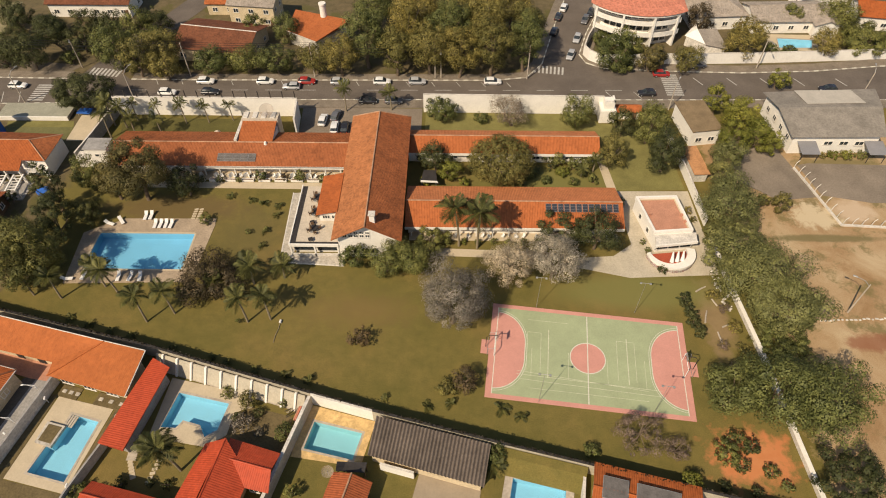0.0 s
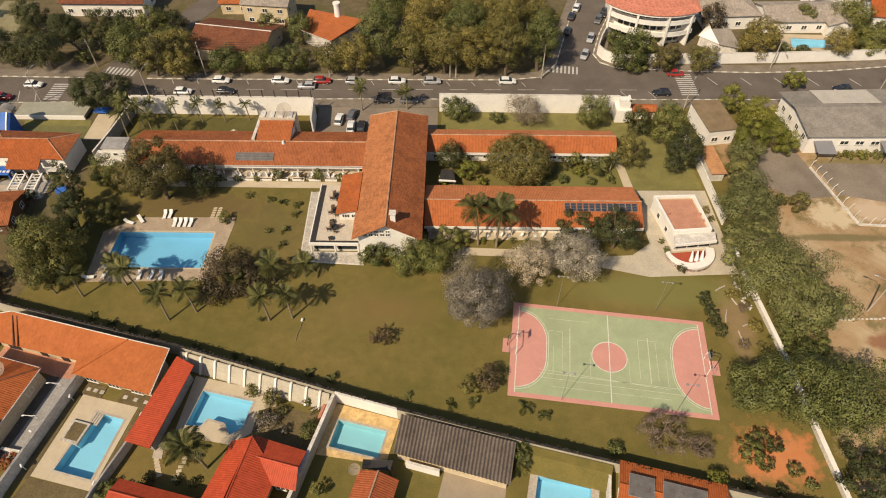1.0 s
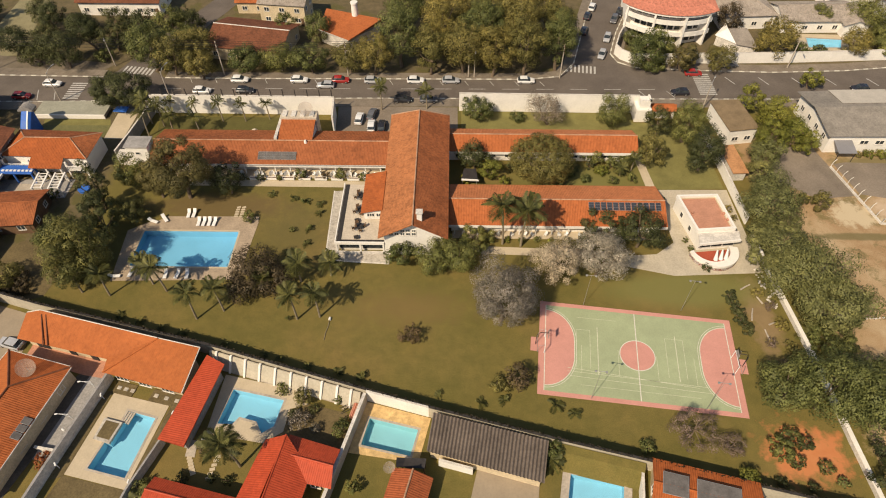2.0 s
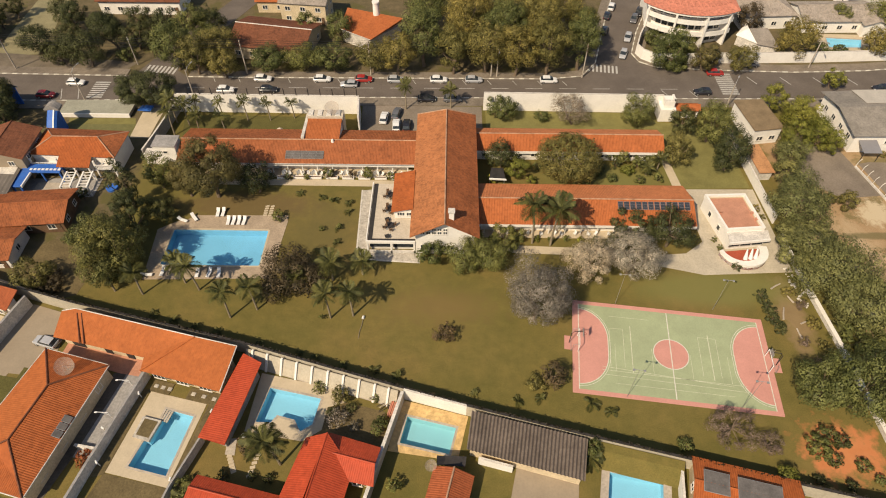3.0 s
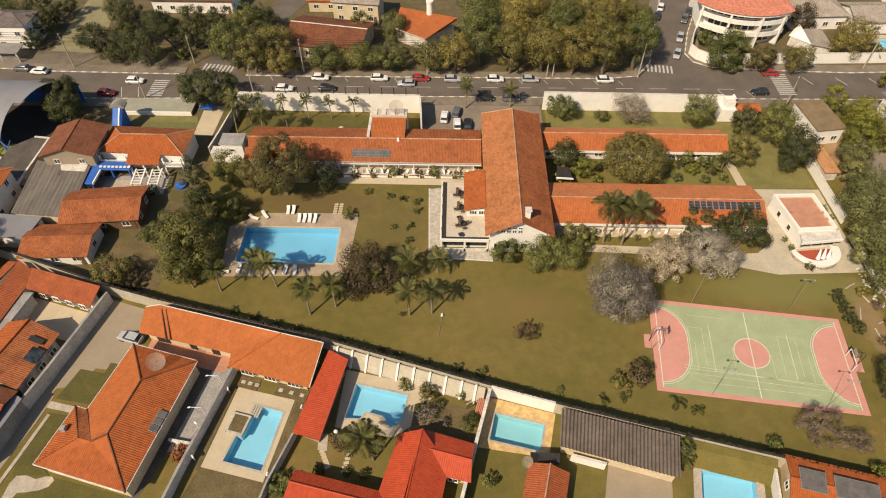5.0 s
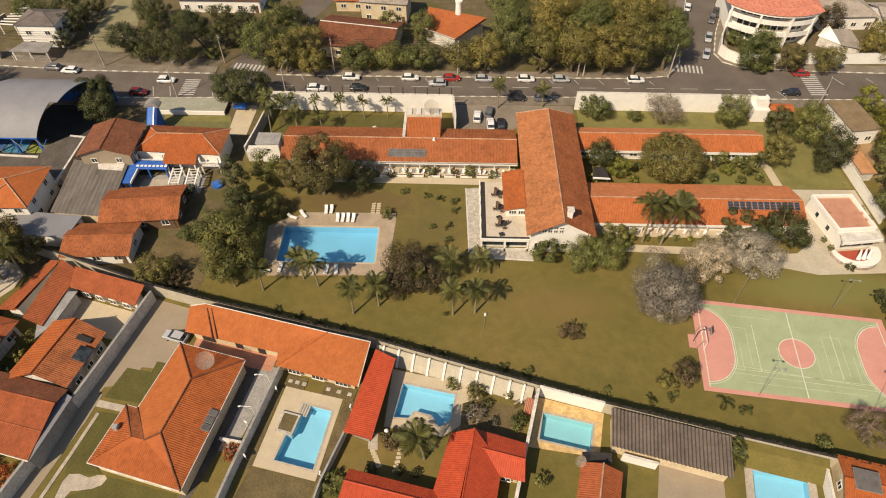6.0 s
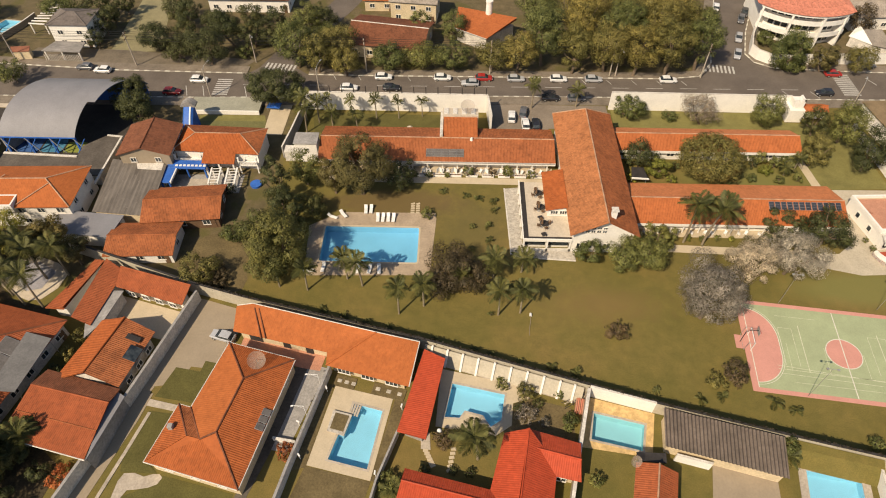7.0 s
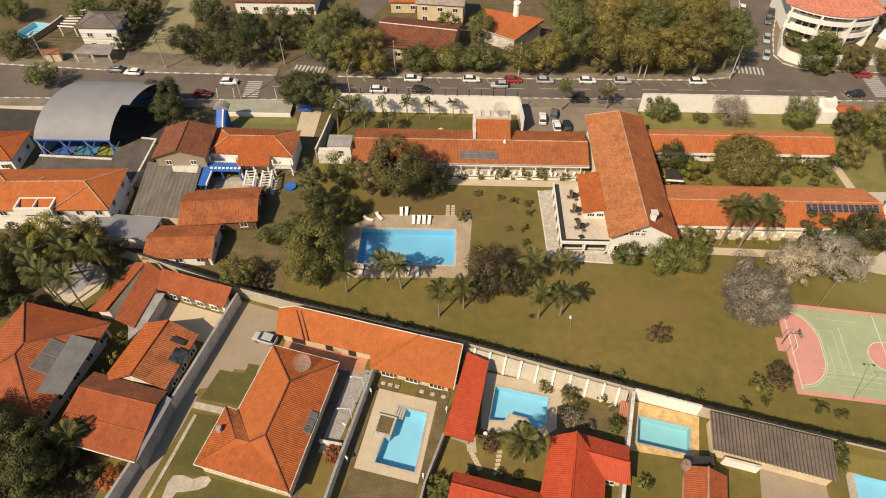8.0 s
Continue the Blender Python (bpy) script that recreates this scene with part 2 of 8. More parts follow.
M_FLOORPALE = plain("pale_terrace_screed", (0.54, 0.46, 0.36), 0.15, 0.5, 3.0, stain=0.2)
M_MESH = mesh_mat()
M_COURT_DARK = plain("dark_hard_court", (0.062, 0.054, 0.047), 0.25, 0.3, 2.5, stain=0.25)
M_YARD = plain("dark_stained_concrete", (0.118, 0.100, 0.082), 0.3, 0.3, 2.5, stain=0.3)
M_LINE_FAINT = plain("worn_line_paint", (0.60, 0.60, 0.44), 0.2, 1.2, 6.0, stain=0.3)
M_DRIVE_PALE = plain("pale_compacted_gravel", (0.485, 0.422, 0.322), 0.14, 0.35, 3.0, stain=0.2)
M_SLATE = tile_roof("dark_slate", (0.17, 0.145, 0.13), 0.25)
M_FIBRE_STREAKED = streaked("streaked_fibre_cement", (0.080, 0.069, 0.060), (0.205, 0.178, 0.152))
M_FIBRE_PALE = plain("pale_fibre_cement", (0.29, 0.25, 0.21), 0.28, 0.3, 2.5, stain=0.3)
M_FIBRE_ROOF = plain("stained_roof_sheet", (0.27, 0.238, 0.20), 0.28, 0.3, 2.5, stain=0.3)
M_PAVE = plain("pavement_slabs", (0.225, 0.185, 0.142), 0.28, 0.25, 3.0, stain=0.3)
M_KERB = plain("kerb_stone", (0.38, 0.34, 0.29), 0.15, 0.5, 4.0)
M_PAINT = plain("road_paint", (0.52, 0.50, 0.46), 0.2, 0.8, 3.0, stain=0.4)
M_TILE_NEW = tile_roof("new_clay_tiles", (0.40, 0.123, 0.041), 0.14, vary=0.14)
M_TILE = tile_roof("clay_tiles", (0.37, 0.101, 0.028), 0.18, vary=0.16)
M_TILE_NORTH = tile_roof("bleached_clay_tiles", (0.50, 0.185, 0.078), 0.16, vary=0.12)
M_TILE_WING = tile_roof("dull_clay_tiles", (0.345, 0.114, 0.044), 0.22, vary=0.16)
M_TILE_WEST = tile_roof("reddish_clay_tiles", (0.335, 0.091, 0.034), 0.22, vary=0.16)
M_TILE_TAN = tile_roof("smooth_tan_tiles", (0.41, 0.122, 0.035), 0.1, vary=0.1)
M_TILE_HALL = tile_roof("clay_tiles_sun_tint", (0.385, 0.150, 0.060), 0.26)
M_TILE_PALE = tile_roof("mortared_ridge_tiles", (0.46, 0.28, 0.18), 0.3)
# Old tiles; also the darker colour for slopes turned from the sun.
M_TILE_OLD = tile_roof("weathered_darker_clay_tiles", (0.34, 0.112, 0.042), 0.34)
M_TILE_RED = tile_roof("glazed_red_tiles", (0.43, 0.066, 0.026), 0.1, 0.55, 0.12)
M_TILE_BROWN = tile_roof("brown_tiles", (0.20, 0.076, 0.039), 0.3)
M_TILE_GREY = tile_roof("grey_tiles", (0.36, 0.31, 0.26), 0.3)
M_TILE_PINK = tile_roof("pink_tiles", (0.55, 0.21, 0.14), 0.15)
M_COURT_G = plain("green_court_paint", (0.335, 0.375, 0.225), 0.12, 0.25, 5.0, stain=0.12)
M_COURT_R = plain("pink_court_paint", (0.565, 0.272, 0.222), 0.1, 0.3, 5.0, stain=0.12)
M_LINE = plain("white_line_paint", (0.66, 0.63, 0.53), 0.15, 1.2, 6.0)
M_POOL = plain("blue_pool_tiles", (0.345, 0.63, 0.765), 0.06, 0.3, 6.0, rough=0.4, stain=0.06)
M_POOL_DEEP = plain("deep_blue_pool_tiles", (0.255, 0.535, 0.72), 0.1, 0.12, 6.0, rough=0.4, stain=0.06)
M_POOL_GREEN = plain("aqua_pool_tiles", (0.36, 0.61, 0.645), 0.06, 0.3, 6.0, rough=0.4, stain=0.06)
M_DECK = plain("stone_pool_deck", (0.40, 0.31, 0.22), 0.2, 0.5, 4.0)
M_DECK_PALE = plain("pale_pool_deck", (0.51, 0.42, 0.295), 0.1, 0.4, 4.0, stain=0.12)
M_DECK_YEL = plain("yellow_stone_paving", (0.62, 0.42, 0.19), 0.3, 0.9, 2.0)
M_STONE = plain("crazy_stone_paving", (0.50, 0.45, 0.38), 0.3, 1.2, 2.5, stain=0.35)
M_TERRACOTTA = plain("terracotta_floor", (0.50, 0.245, 0.16), 0.15, 0.6, 4.0)
M_REDFLOOR = plain("red_floor", (0.42, 0.09, 0.05), 0.15, 0.6, 4.0)
M_BLUE = plain("blue_paint", (0.04, 0.14, 0.48), 0.2, 0.8, 5.0, rough=0.5)
M_METALROOF = plain("grey_metal_sheet", (0.222, 0.216, 0.226), 0.1, 0.3, 4.0, rough=0.55, metal=0.0, stain=0.12)
M_DARK = plain("dark_metal", (0.045, 0.04, 0.038), 0.3, 1.0, 5.0, rough=0.6)
M_RUBBER = plain("black_rubber", (0.02, 0.02, 0.02), 0.2, 2.0, 8.0)
M_STEEL = plain("galvanised_steel", (0.45, 0.44, 0.42), 0.15, 1.0, 8.0, rough=0.45, metal=0.6)
M_WOOD = plain("weathered_wood", (0.16, 0.095, 0.055), 0.3, 1.0, 8.0)
M_BARK = plain("bark", (0.17, 0.125, 0.085), 0.3, 2.0, 10.0)
M_PALMBARK = plain("palm_bark", (0.27, 0.22, 0.15), 0.25, 2.0, 10.0)
M_SOLAR = plain("solar_cell", (0.045, 0.05, 0.065), 0.25, 0.8, 5.0, rough=0.5)
# Solar glass, greyed to put the sky's reflection into its colour.
M_SOLARGREY = plain("greyed_solar_glass", (0.15, 0.135, 0.125), 0.3, 0.8, 5.0, rough=0.6)
M_CLOTH = plain("white_cloth", (0.80, 0.78, 0.74), 0.05, 1.0, 8.0)
L_GREEN = leaf_mat("leaves_green", (0.052, 0.066, 0.022), (0.204, 0.206, 0.070))
L_BROWNISH = leaf_mat("leaves_brownish_olive", (0.060, 0.055, 0.021), (0.186, 0.152, 0.058))
L_MID = leaf_mat("leaves_mid_green", (0.052, 0.060, 0.020), (0.195, 0.182, 0.060))
L_DARK = leaf_mat("leaves_dark", (0.032, 0.040, 0.017), (0.112, 0.114, 0.044))
L_EAST = leaf_mat("leaves_dusty_green", (0.084, 0.093, 0.036), (0.232, 0.226, 0.088))
L_LIGHT = leaf_mat("leaves_light", (0.10, 0.112, 0.02), (0.29, 0.27, 0.06))
L_OLIVE = leaf_mat("leaves_olive", (0.082, 0.078, 0.024), (0.272, 0.226, 0.074))
L_AUTUMN = leaf_mat("leaves_brownish", (0.050, 0.040, 0.024), (0.155, 0.108, 0.062))
L_GREY = leaf_mat("blossom_grey", (0.085, 0.073, 0.059), (0.345, 0.297, 0.255))
L_BLOSSOM = leaf_mat("blossom_pale", (0.12, 0.105, 0.080), (0.49, 0.435, 0.365))
L_PALM = leaf_mat("palm_leaf", (0.042, 0.048, 0.015), (0.140, 0.134, 0.044))
L_DRY = leaf_mat("dry_twigs", (0.115, 0.080, 0.066), (0.27, 0.195, 0.165))
L_RED = leaf_mat("red_flowers", (0.22, 0.06, 0.02), (0.5, 0.16, 0.06))
# ---- building blocks ----
def thing(name, label, category, group="", kind="", at=(0, 0, 0), rz=0.0):
    ob = new(name)
    ob.matrix_world = pose(*at, 0, 0, rz)
    return tagged(ob, label, category, group, kind)


def mesh_of(name, bm, material):
    me = bpy.data.meshes.new(name)
    bm.to_mesh(me)
    bm.free()
    for m in material if isinstance(material, (list, tuple)) else [material]:
        me.materials.append(m)
    return me


def part(name, bm, material, parent=None, label="", at=None):
    """Links a bmesh (or a mesh) as one object under a thing or a part."""
    me = bm if isinstance(bm, bpy.types.Mesh) else mesh_of(name, bm, material)
    ob = new(name, me)
    ob.parent = parent
    if at is not None:
        ob.matrix_basis = at
    return tagged(ob, label)


def setting(name, bm, material, label, category, kind="structure"):
    return tagged(part(name, bm, material), label, category, "", kind)


def box(bm, x0, y0, z0, x1, y1, z1, bevel=0.0, m=None):
    vs = [bm.verts.new(Vector((x, y, z))) for z in (z0, z1) for x, y in ((x0, y0), (x1, y0), (x1, y1), (x0, y1))]
    fs = [bm.faces.new([vs[i] for i in q]) for q in ((3, 2, 1, 0), (4, 5, 6, 7), (0, 1, 5, 4), (1, 2, 6, 5), (2, 3, 7, 6), (3, 0, 4, 7))]
    if bevel:
        es = list({e for f in fs for e in f.edges})
        r = bmesh.ops.bevel(bm, geom=es, offset=bevel, segments=1, affect="EDGES")
        vs = list({v for f in r["faces"] for v in f.verts})
    if m is not None:
        bmesh.ops.transform(bm, matrix=m, verts=vs)
    return bm


def boxed(x0, y0, z0, x1, y1, z1, bevel=0.0, m=None):
    return box(bmesh.new(), x0, y0, z0, x1, y1, z1, bevel, m)


def prism(poly, z0, z1, holes=()):
    """An upright solid over an outline, with holes."""
    bm = bmesh.new()
    slab(bm, poly, z0, z1, holes)
    return bm


def slab(bm, poly, z0, z1, holes=()):
    from mathutils.geometry import tessellate_polygon
    loops = [list(poly)] + [list(h) for h in holes]
    flat = [p for l in loops for p in l]
    tris = tessellate_polygon([[Vector((x, y, 0)) for x, y in l] for l in loops])
    for z, up in ((z1, True), (z0, False)):
        if not up and z0 == z1:
            break
        vs = [bm.verts.new((x, y, z)) for x, y in flat]
        for t in tris:
            a, b, c = (vs[i] for i in t)
            n = (b.co - a.co).cross(c.co - a.co).z
            if abs(n) > 1e-9:
                bm.faces.new((a, b, c) if (n > 0) == up else (c, b, a))
        if up:
            top = vs
    if z0 != z1:
        bot, k = vs, 0
        for l in loops:
            n = len(l)
            for i in range(n):
                j = (i + 1) % n
                bm.faces.new((bot[k + i], bot[k + j], top[k + j], top[k + i]))
            k += n
        bmesh.ops.recalc_face_normals(bm, faces=bm.faces)


def tube(bm, pts, r0, r1=None, sides=7, caps=True):
    """A round tapered rod along points."""
    r1 = r0 if r1 is None else r1
    pts = [Vector(p) for p in pts]
    rings = []
    for i, p in enumerate(pts):
        d = (pts[min(i + 1, len(pts) - 1)] - pts[max(i - 1, 0)]).normalized()
        a = d.orthogonal().normalized()
        b = d.cross(a)
        r = r0 + (r1 - r0) * i / max(1, len(pts) - 1)
        rings.append([bm.verts.new(p + r * (math.cos(t) * a + math.sin(t) * b)) for t in (2 * math.pi * k / sides for k in range(sides))])
    for q, w in zip(rings, rings[1:]):
        for k in range(sides):
            bm.faces.new((q[k], q[(k + 1) % sides], w[(k + 1) % sides], w[k]))
    if caps:
        bm.faces.new(rings[0][::-1])
        bm.faces.new(rings[-1])
    return bm


def rod(pts, r0, r1=None, sides=7):
    return tube(bmesh.new(), pts, r0, r1, sides)


COL, ROW = 0.30, 0.45


def tile_face(bm, poly, col=COL, row=ROW, high=0.042):
    """Rows of rounded tiles on a sloping convex roof face; the first two points are its eave."""
    P = [Vector(p) for p in poly]
    u = (P[1] - P[0]).normalized()
    n = u.cross(P[-1] - P[0]).normalized()
    if n.z < 0:
        n = -n
    v = n.cross(u)
    if v.z < 0:
        u, v = -u, -v
    o = P[0]
    us, vs = [(p - o).dot(u) for p in P], [(p - o).dot(v) for p in P]
    ka, kb = math.floor(min(us) / col) - 1, math.ceil(max(us) / col) + 1
    ra, rb = math.floor(min(vs) / row), math.ceil(max(vs) / row)
    prof = [(0.0, 0.0), (0.22, 0.75), (0.5, 1.0), (0.78, 0.75)]
    xs = [(k + a) * col for k in range(ka, kb) for a, _ in prof]
    hs = [h * high for _ in range(ka, kb) for _, h in prof]
    nx, rows = len(xs), []
    for r in range(ra, rb):
        for y, lift in ((r * row, 0.025), ((r + 1) * row, 0.010)):
            rows.append([o + u * x + v * y + n * (h + lift) for x, h in zip(xs, hs)])
    verts = [p for r in rows for p in r]
    faces = [(i * nx + k, i * nx + k + 1, (i + 1) * nx + k + 1, (i + 1) * nx + k) for i in range(len(rows) - 1) for k in range(nx - 1)]
    me = bpy.data.meshes.new("t")
    me.from_pydata(verts, [], faces)
    t = bmesh.new()
    t.from_mesh(me)
    bpy.data.meshes.remove(me)
    mid = sum(P, Vector()) / len(P)
    for a, b in zip(P, P[1:] + P[:1]):
        side = (b - a).cross(n).normalized()
        if (mid - a).dot(side) > 0:
            side = -side
        bmesh.ops.bisect_plane(t, geom=t.verts[:] + t.edges[:] + t.faces[:], dist=1e-5, plane_co=a, plane_no=side, clear_outer=True)
    lay = t.loops.layers.uv.new("UVMap")
    for f in t.faces:
        if f.normal.dot(n) < 0:
            f.normal_flip()
        for l in f.loops:
            d = l.vert.co - o
            l[lay].uv = (d.dot(u) + 50, d.dot(v) + 50)
    # underside board
    under = [t.verts.new(p - n * 0.06) for p in P]
    t.faces.new(under)
    top = [t.verts.new(p + n * 0.005) for p in P]
    for i in range(len(P)):
        j = (i + 1) % len(P)
        t.faces.new((under[i], under[j], top[j], top[i]))
    me = bpy.data.meshes.new("t")
    t.to_mesh(me)
    t.free()
    bm.from_mesh(me)
    bpy.data.meshes.remove(me)
    return bm


def ridge_cap(bm, a, b, r=0.14):
    a, b = Vector(a) + Vector((0, 0, 0.06)), Vector(b) + Vector((0, 0, 0.06))
    k = max(2, int((b - a).length / 0.5))
    lay = bm.loops.layers.uv.verify()
    for i in range(k):
        p, q = a.lerp(b, i / k), a.lerp(b, (i + 1.08) / k)
        before = len(bm.faces)
        tube(bm, [p, q], r, r * 0.86, 7)
        bm.faces.ensure_lookup_table()
        for f in bm.faces[before:]:
            for l in f.loops:
                l[lay].uv = (i * 0.31 + 3, 7.2)


def gable_faces(x0, x1, y0, y1, ze, zr, along="x", over=0.0):
    """Eave rectangle and heights; the ridge runs along x or y."""
    if along == "x":
        ym = (y0 + y1) / 2
        return [[(x0, y0, ze), (x1, y0, ze), (x1, ym, zr), (x0, ym, zr)], [(x1, y1, ze), (x0, y1, ze), (x0, ym, zr), (x1, ym, zr)]], [((x0, ym, zr), (x1, ym, zr))]
    xm = (x0 + x1) / 2
    return [[(x0, y1, ze), (x0, y0, ze), (xm, y0, zr), (xm, y1, zr)], [(x1, y0, ze), (x1, y1, ze), (xm, y1, zr), (xm, y0, zr)]], [((xm, y0, zr), (xm, y1, zr))]


def hip_faces(x0, x1, y0, y1, ze, zr, ends=(True, True)):
    """A hipped roof with its ridge along the longer side."""
    if x1 - x0 >= y1 - y0:
        w, ym = (y1 - y0) / 2, (y0 + y1) / 2
        a, b = x0 + (w if ends[0] else 0), x1 - (w if ends[1] else 0)
        A, B = (a, ym, zr), (b, ym, zr)
        c = [(x0, y0, ze), (x1, y0, ze), (x1, y1, ze), (x0, y1, ze)]
        fs = [[c[0], c[1], B, A], [c[2], c[3], A, B]]
        fs += [[c[3], c[0], A]] if ends[0] else []
        fs += [[c[1], c[2], B]] if ends[1] else []
        rs = [(A, B)] + ([(c[0], A), (c[3], A)] if ends[0] else []) + ([(c[1], B), (c[2], B)] if ends[1] else [])
        return fs, rs
    w, xm = (x1 - x0) / 2, (x0 + x1) / 2
    a, b = y0 + (w if ends[0] else 0), y1 - (w if ends[1] else 0)
    A, B = (xm, a, zr), (xm, b, zr)
    c = [(x0, y0, ze), (x1, y0, ze), (x1, y1, ze), (x0, y1, ze)]
    fs = [[c[3], c[0], A, B], [c[1], c[2], B, A]]
    fs += [[c[0], c[1], A]] if ends[0] else []
    fs += [[c[2], c[3], B]] if ends[1] else []
    rs = [(A, B)] + ([(c[0], A), (c[1], A)] if ends[0] else []) + ([(c[2], B), (c[3], B)] if ends[1] else [])
    return fs, rs


def add_roof(parent, faces, ridges, material, name="roof", label="", cap=None):
    bm = bmesh.new()
    bm.loops.layers.uv.new("UVMap")
    for f in faces:
        tile_face(bm, f, high=0.014 if material is M_TILE_TAN else 0.026 if material is M_TILE_RED else 0.042)
    roof = part(name, bm, material, parent, label)
    if ridges:
        for a, b in ridges:
            cb = bmesh.new()
            ridge_cap(cb, a, b)
            part("ridge_tiles", cb, cap or material, roof)
    return roof


def window(parent, x, y, z, w, h, face, panes=2, frame_mat=None, depth=0.09):
    """A framed window proud of a wall. face: 's', 'n', 'e' or 'w'."""
    return put_window(parent, x, y, z, w, h, {"s": 0, "e": 90, "n": 180, "w": 270}[face], panes, frame_mat)


FRAMES = {}


def frame_mesh(w, h, panes, material, depth=0.09):
    """One frame with an opening for each pane; alike frames share a mesh."""
    key = (w, h, panes, material.name)
    if key not in FRAMES:
        pw = (w - 0.08) / panes
        gaps = [[(-w / 2 + 0.08 + i * pw, 0.07), (-w / 2 + (i + 1) * pw, 0.07), (-w / 2 + (i + 1) * pw, h - 0.07), (-w / 2 + 0.08 + i * pw, h - 0.07)] for i in range(panes)]
        bm = prism([(-w / 2, 0), (w / 2, 0), (w / 2, h), (-w / 2, h)], 0, depth, gaps)
        bmesh.ops.transform(bm, matrix=pose(0, 0, 0, 90, 0, 0), verts=bm.verts)
        pane = mesh_of("pane", boxed(-w / 2 + 0.08, -0.035, 0.07, -w / 2 + pw, -0.015, h - 0.07), M_GLASS)
        sill = mesh_of("sill", boxed(-w / 2 - 0.06, -depth - 0.05, -0.08, w / 2 + 0.06, 0.0, -0.003), M_WHITE_OLD)
        FRAMES[key] = (mesh_of("window", bm, material), pane, sill, pw)
    return FRAMES[key]


def put_window(h, x, y, z, w, hgt, deg, panes=2, frame_mat=None):
    frame_me, pane, sill, pw = frame_mesh(w, hgt, panes, frame_mat or M_WHITE)
    ob = part("window", frame_me, None, h, at=pose(x, y, z, 0, 0, deg))
    for i in range(panes):
        part("pane", pane, None, ob, at=pose(i * pw, 0, 0))
    part("sill", sill, None, ob)
    return ob


def door(parent, x, y, z, w, h, face, material):
    turn = {"s": 0, "e": 90, "n": 180, "w": 270}[face]
    bm = boxed(-w / 2, -0.07, 0, w / 2, 0.0, h, 0.01)
    for i in range(2):
        box(bm, -w / 2 + 0.12, -0.09, 0.15 + i * h * 0.47, w / 2 - 0.12, -0.07, h * 0.44 + i * h * 0.47)
    ob = part("door", bm, material, parent, at=pose(x, y, z, 0, 0, turn))
    part("handle", boxed(w / 2 - 0.16, -0.13, h * 0.48, w / 2 - 0.1, -0.09, h * 0.52), M_STEEL, ob)
    return ob


def ring_walls(x0, y0, x1, y1, z0, z1, t=0.25):
    """Four walls round a rectangle."""
    bm = bmesh.new()
    slab(bm, [(x0, y0), (x1, y0), (x1, y1), (x0, y1)], z0, z1, [[(x0 + t, y0 + t), (x1 - t, y0 + t), (x1 - t, y1 - t), (x0 + t, y1 - t)]])
    return bm


def gable_wall(x0, x1, y, z0, ze, zr, t=0.25, m=None):
    """An end wall with a pointed top, along x."""
    bm = bmesh.new()
    xm = (x0 + x1) / 2
    out = [(x0, z0), (x1, z0), (x1, ze), (xm, zr), (x0, ze)]
    a = [bm.verts.new((x, y, z)) for x, z in out]
    b = [bm.verts.new((x, y + t, z)) for x, z in out]
    bm.faces.new(a)
    bm.faces.new(b[::-1])
    for i in range(5):
        j = (i + 1) % 5
        bm.faces.new((a[j], a[i], b[i], b[j]))
    bmesh.ops.recalc_face_normals(bm, faces=bm.faces)
    if m is not None:
        bmesh.ops.transform(bm, matrix=m, verts=bm.verts)
    return bm


def rect_house(name, label, at, rz, L, W, ze, zr, roof="gable", roof_mat=None, wall_mat=None, over=0.6, group="", windows=True, ends=(True, True), category="house", chimney=None, cap=None):
    """A house on a rectangle of roof L by W, centred at `at`, its ridge along its own x (L >= W)."""
    h = thing(name, label, category, group, "", (*at, 0), rz)
    x0, x1, y0, y1 = -L / 2, L / 2, -W / 2, W / 2
    roof_mat, wall_mat = roof_mat or M_TILE, wall_mat or M_WHITE
    o = over
    drop = (zr - ze) * o / (W / 2)
    wall = part("wall", ring_walls(x0 + o, y0 + o, x1 - o, y1 - o, 0, ze + drop * 0.8), wall_mat, h)
    if roof == "gable":
        fs, rs = gable_faces(x0, x1, y0, y1, ze, zr)
        for xe, s in ((x0 + o, 1), (x1 - o - 0.25, 1)):
            g = gable_wall(y0 + o, y1 - o, 0, ze + drop * 0.8, ze + drop * 0.8 + 0.001, zr - 0.1, m=pose(xe, 0, 0) @ Matrix(((0, 1, 0, 0), (1, 0, 0, 0), (0, 0, 1, 0), (0, 0, 0, 1))))
            part("gable", g, wall_mat, h)
    else:
        fs, rs = hip_faces(x0, x1, y0, y1, ze, zr, ends)
    add_roof(h, fs, rs, roof_mat, cap=cap)
    if windows:
        zs = [1.0] if ze < 4.2 else [0.9, 3.6]
        for z in zs:
            k = max(1, int((L - 2 * o) / 3.4))
            for i in range(k):
                x = x0 + o + (i + 0.5) * (L - 2 * o) / k
                window(h, x, y0 + o, z, 1.4, 1.15, "s")
            k = max(1, int((W - 2 * o) / 3.6))
            for i in range(k):
                y = y0 + o + (i + 0.5) * (W - 2 * o) / k
                window(h, x0 + o, y, z, 1.2, 1.1, "w")
                window(h, x1 - o, y, z, 1.2, 1.1, "e")
        door(h, x1 - o - 1.0, y0 + o - 0.004, 0, 0.9, 2.1, "s", M_WOOD)
    if chimney:
        part("chimney", boxed(chimney[0] - 0.4, chimney[1] - 0.4, ze, chimney[0] + 0.4, chimney[1] + 0.4, chimney[2], 0.03), M_WHITE_OLD, h)
    return h


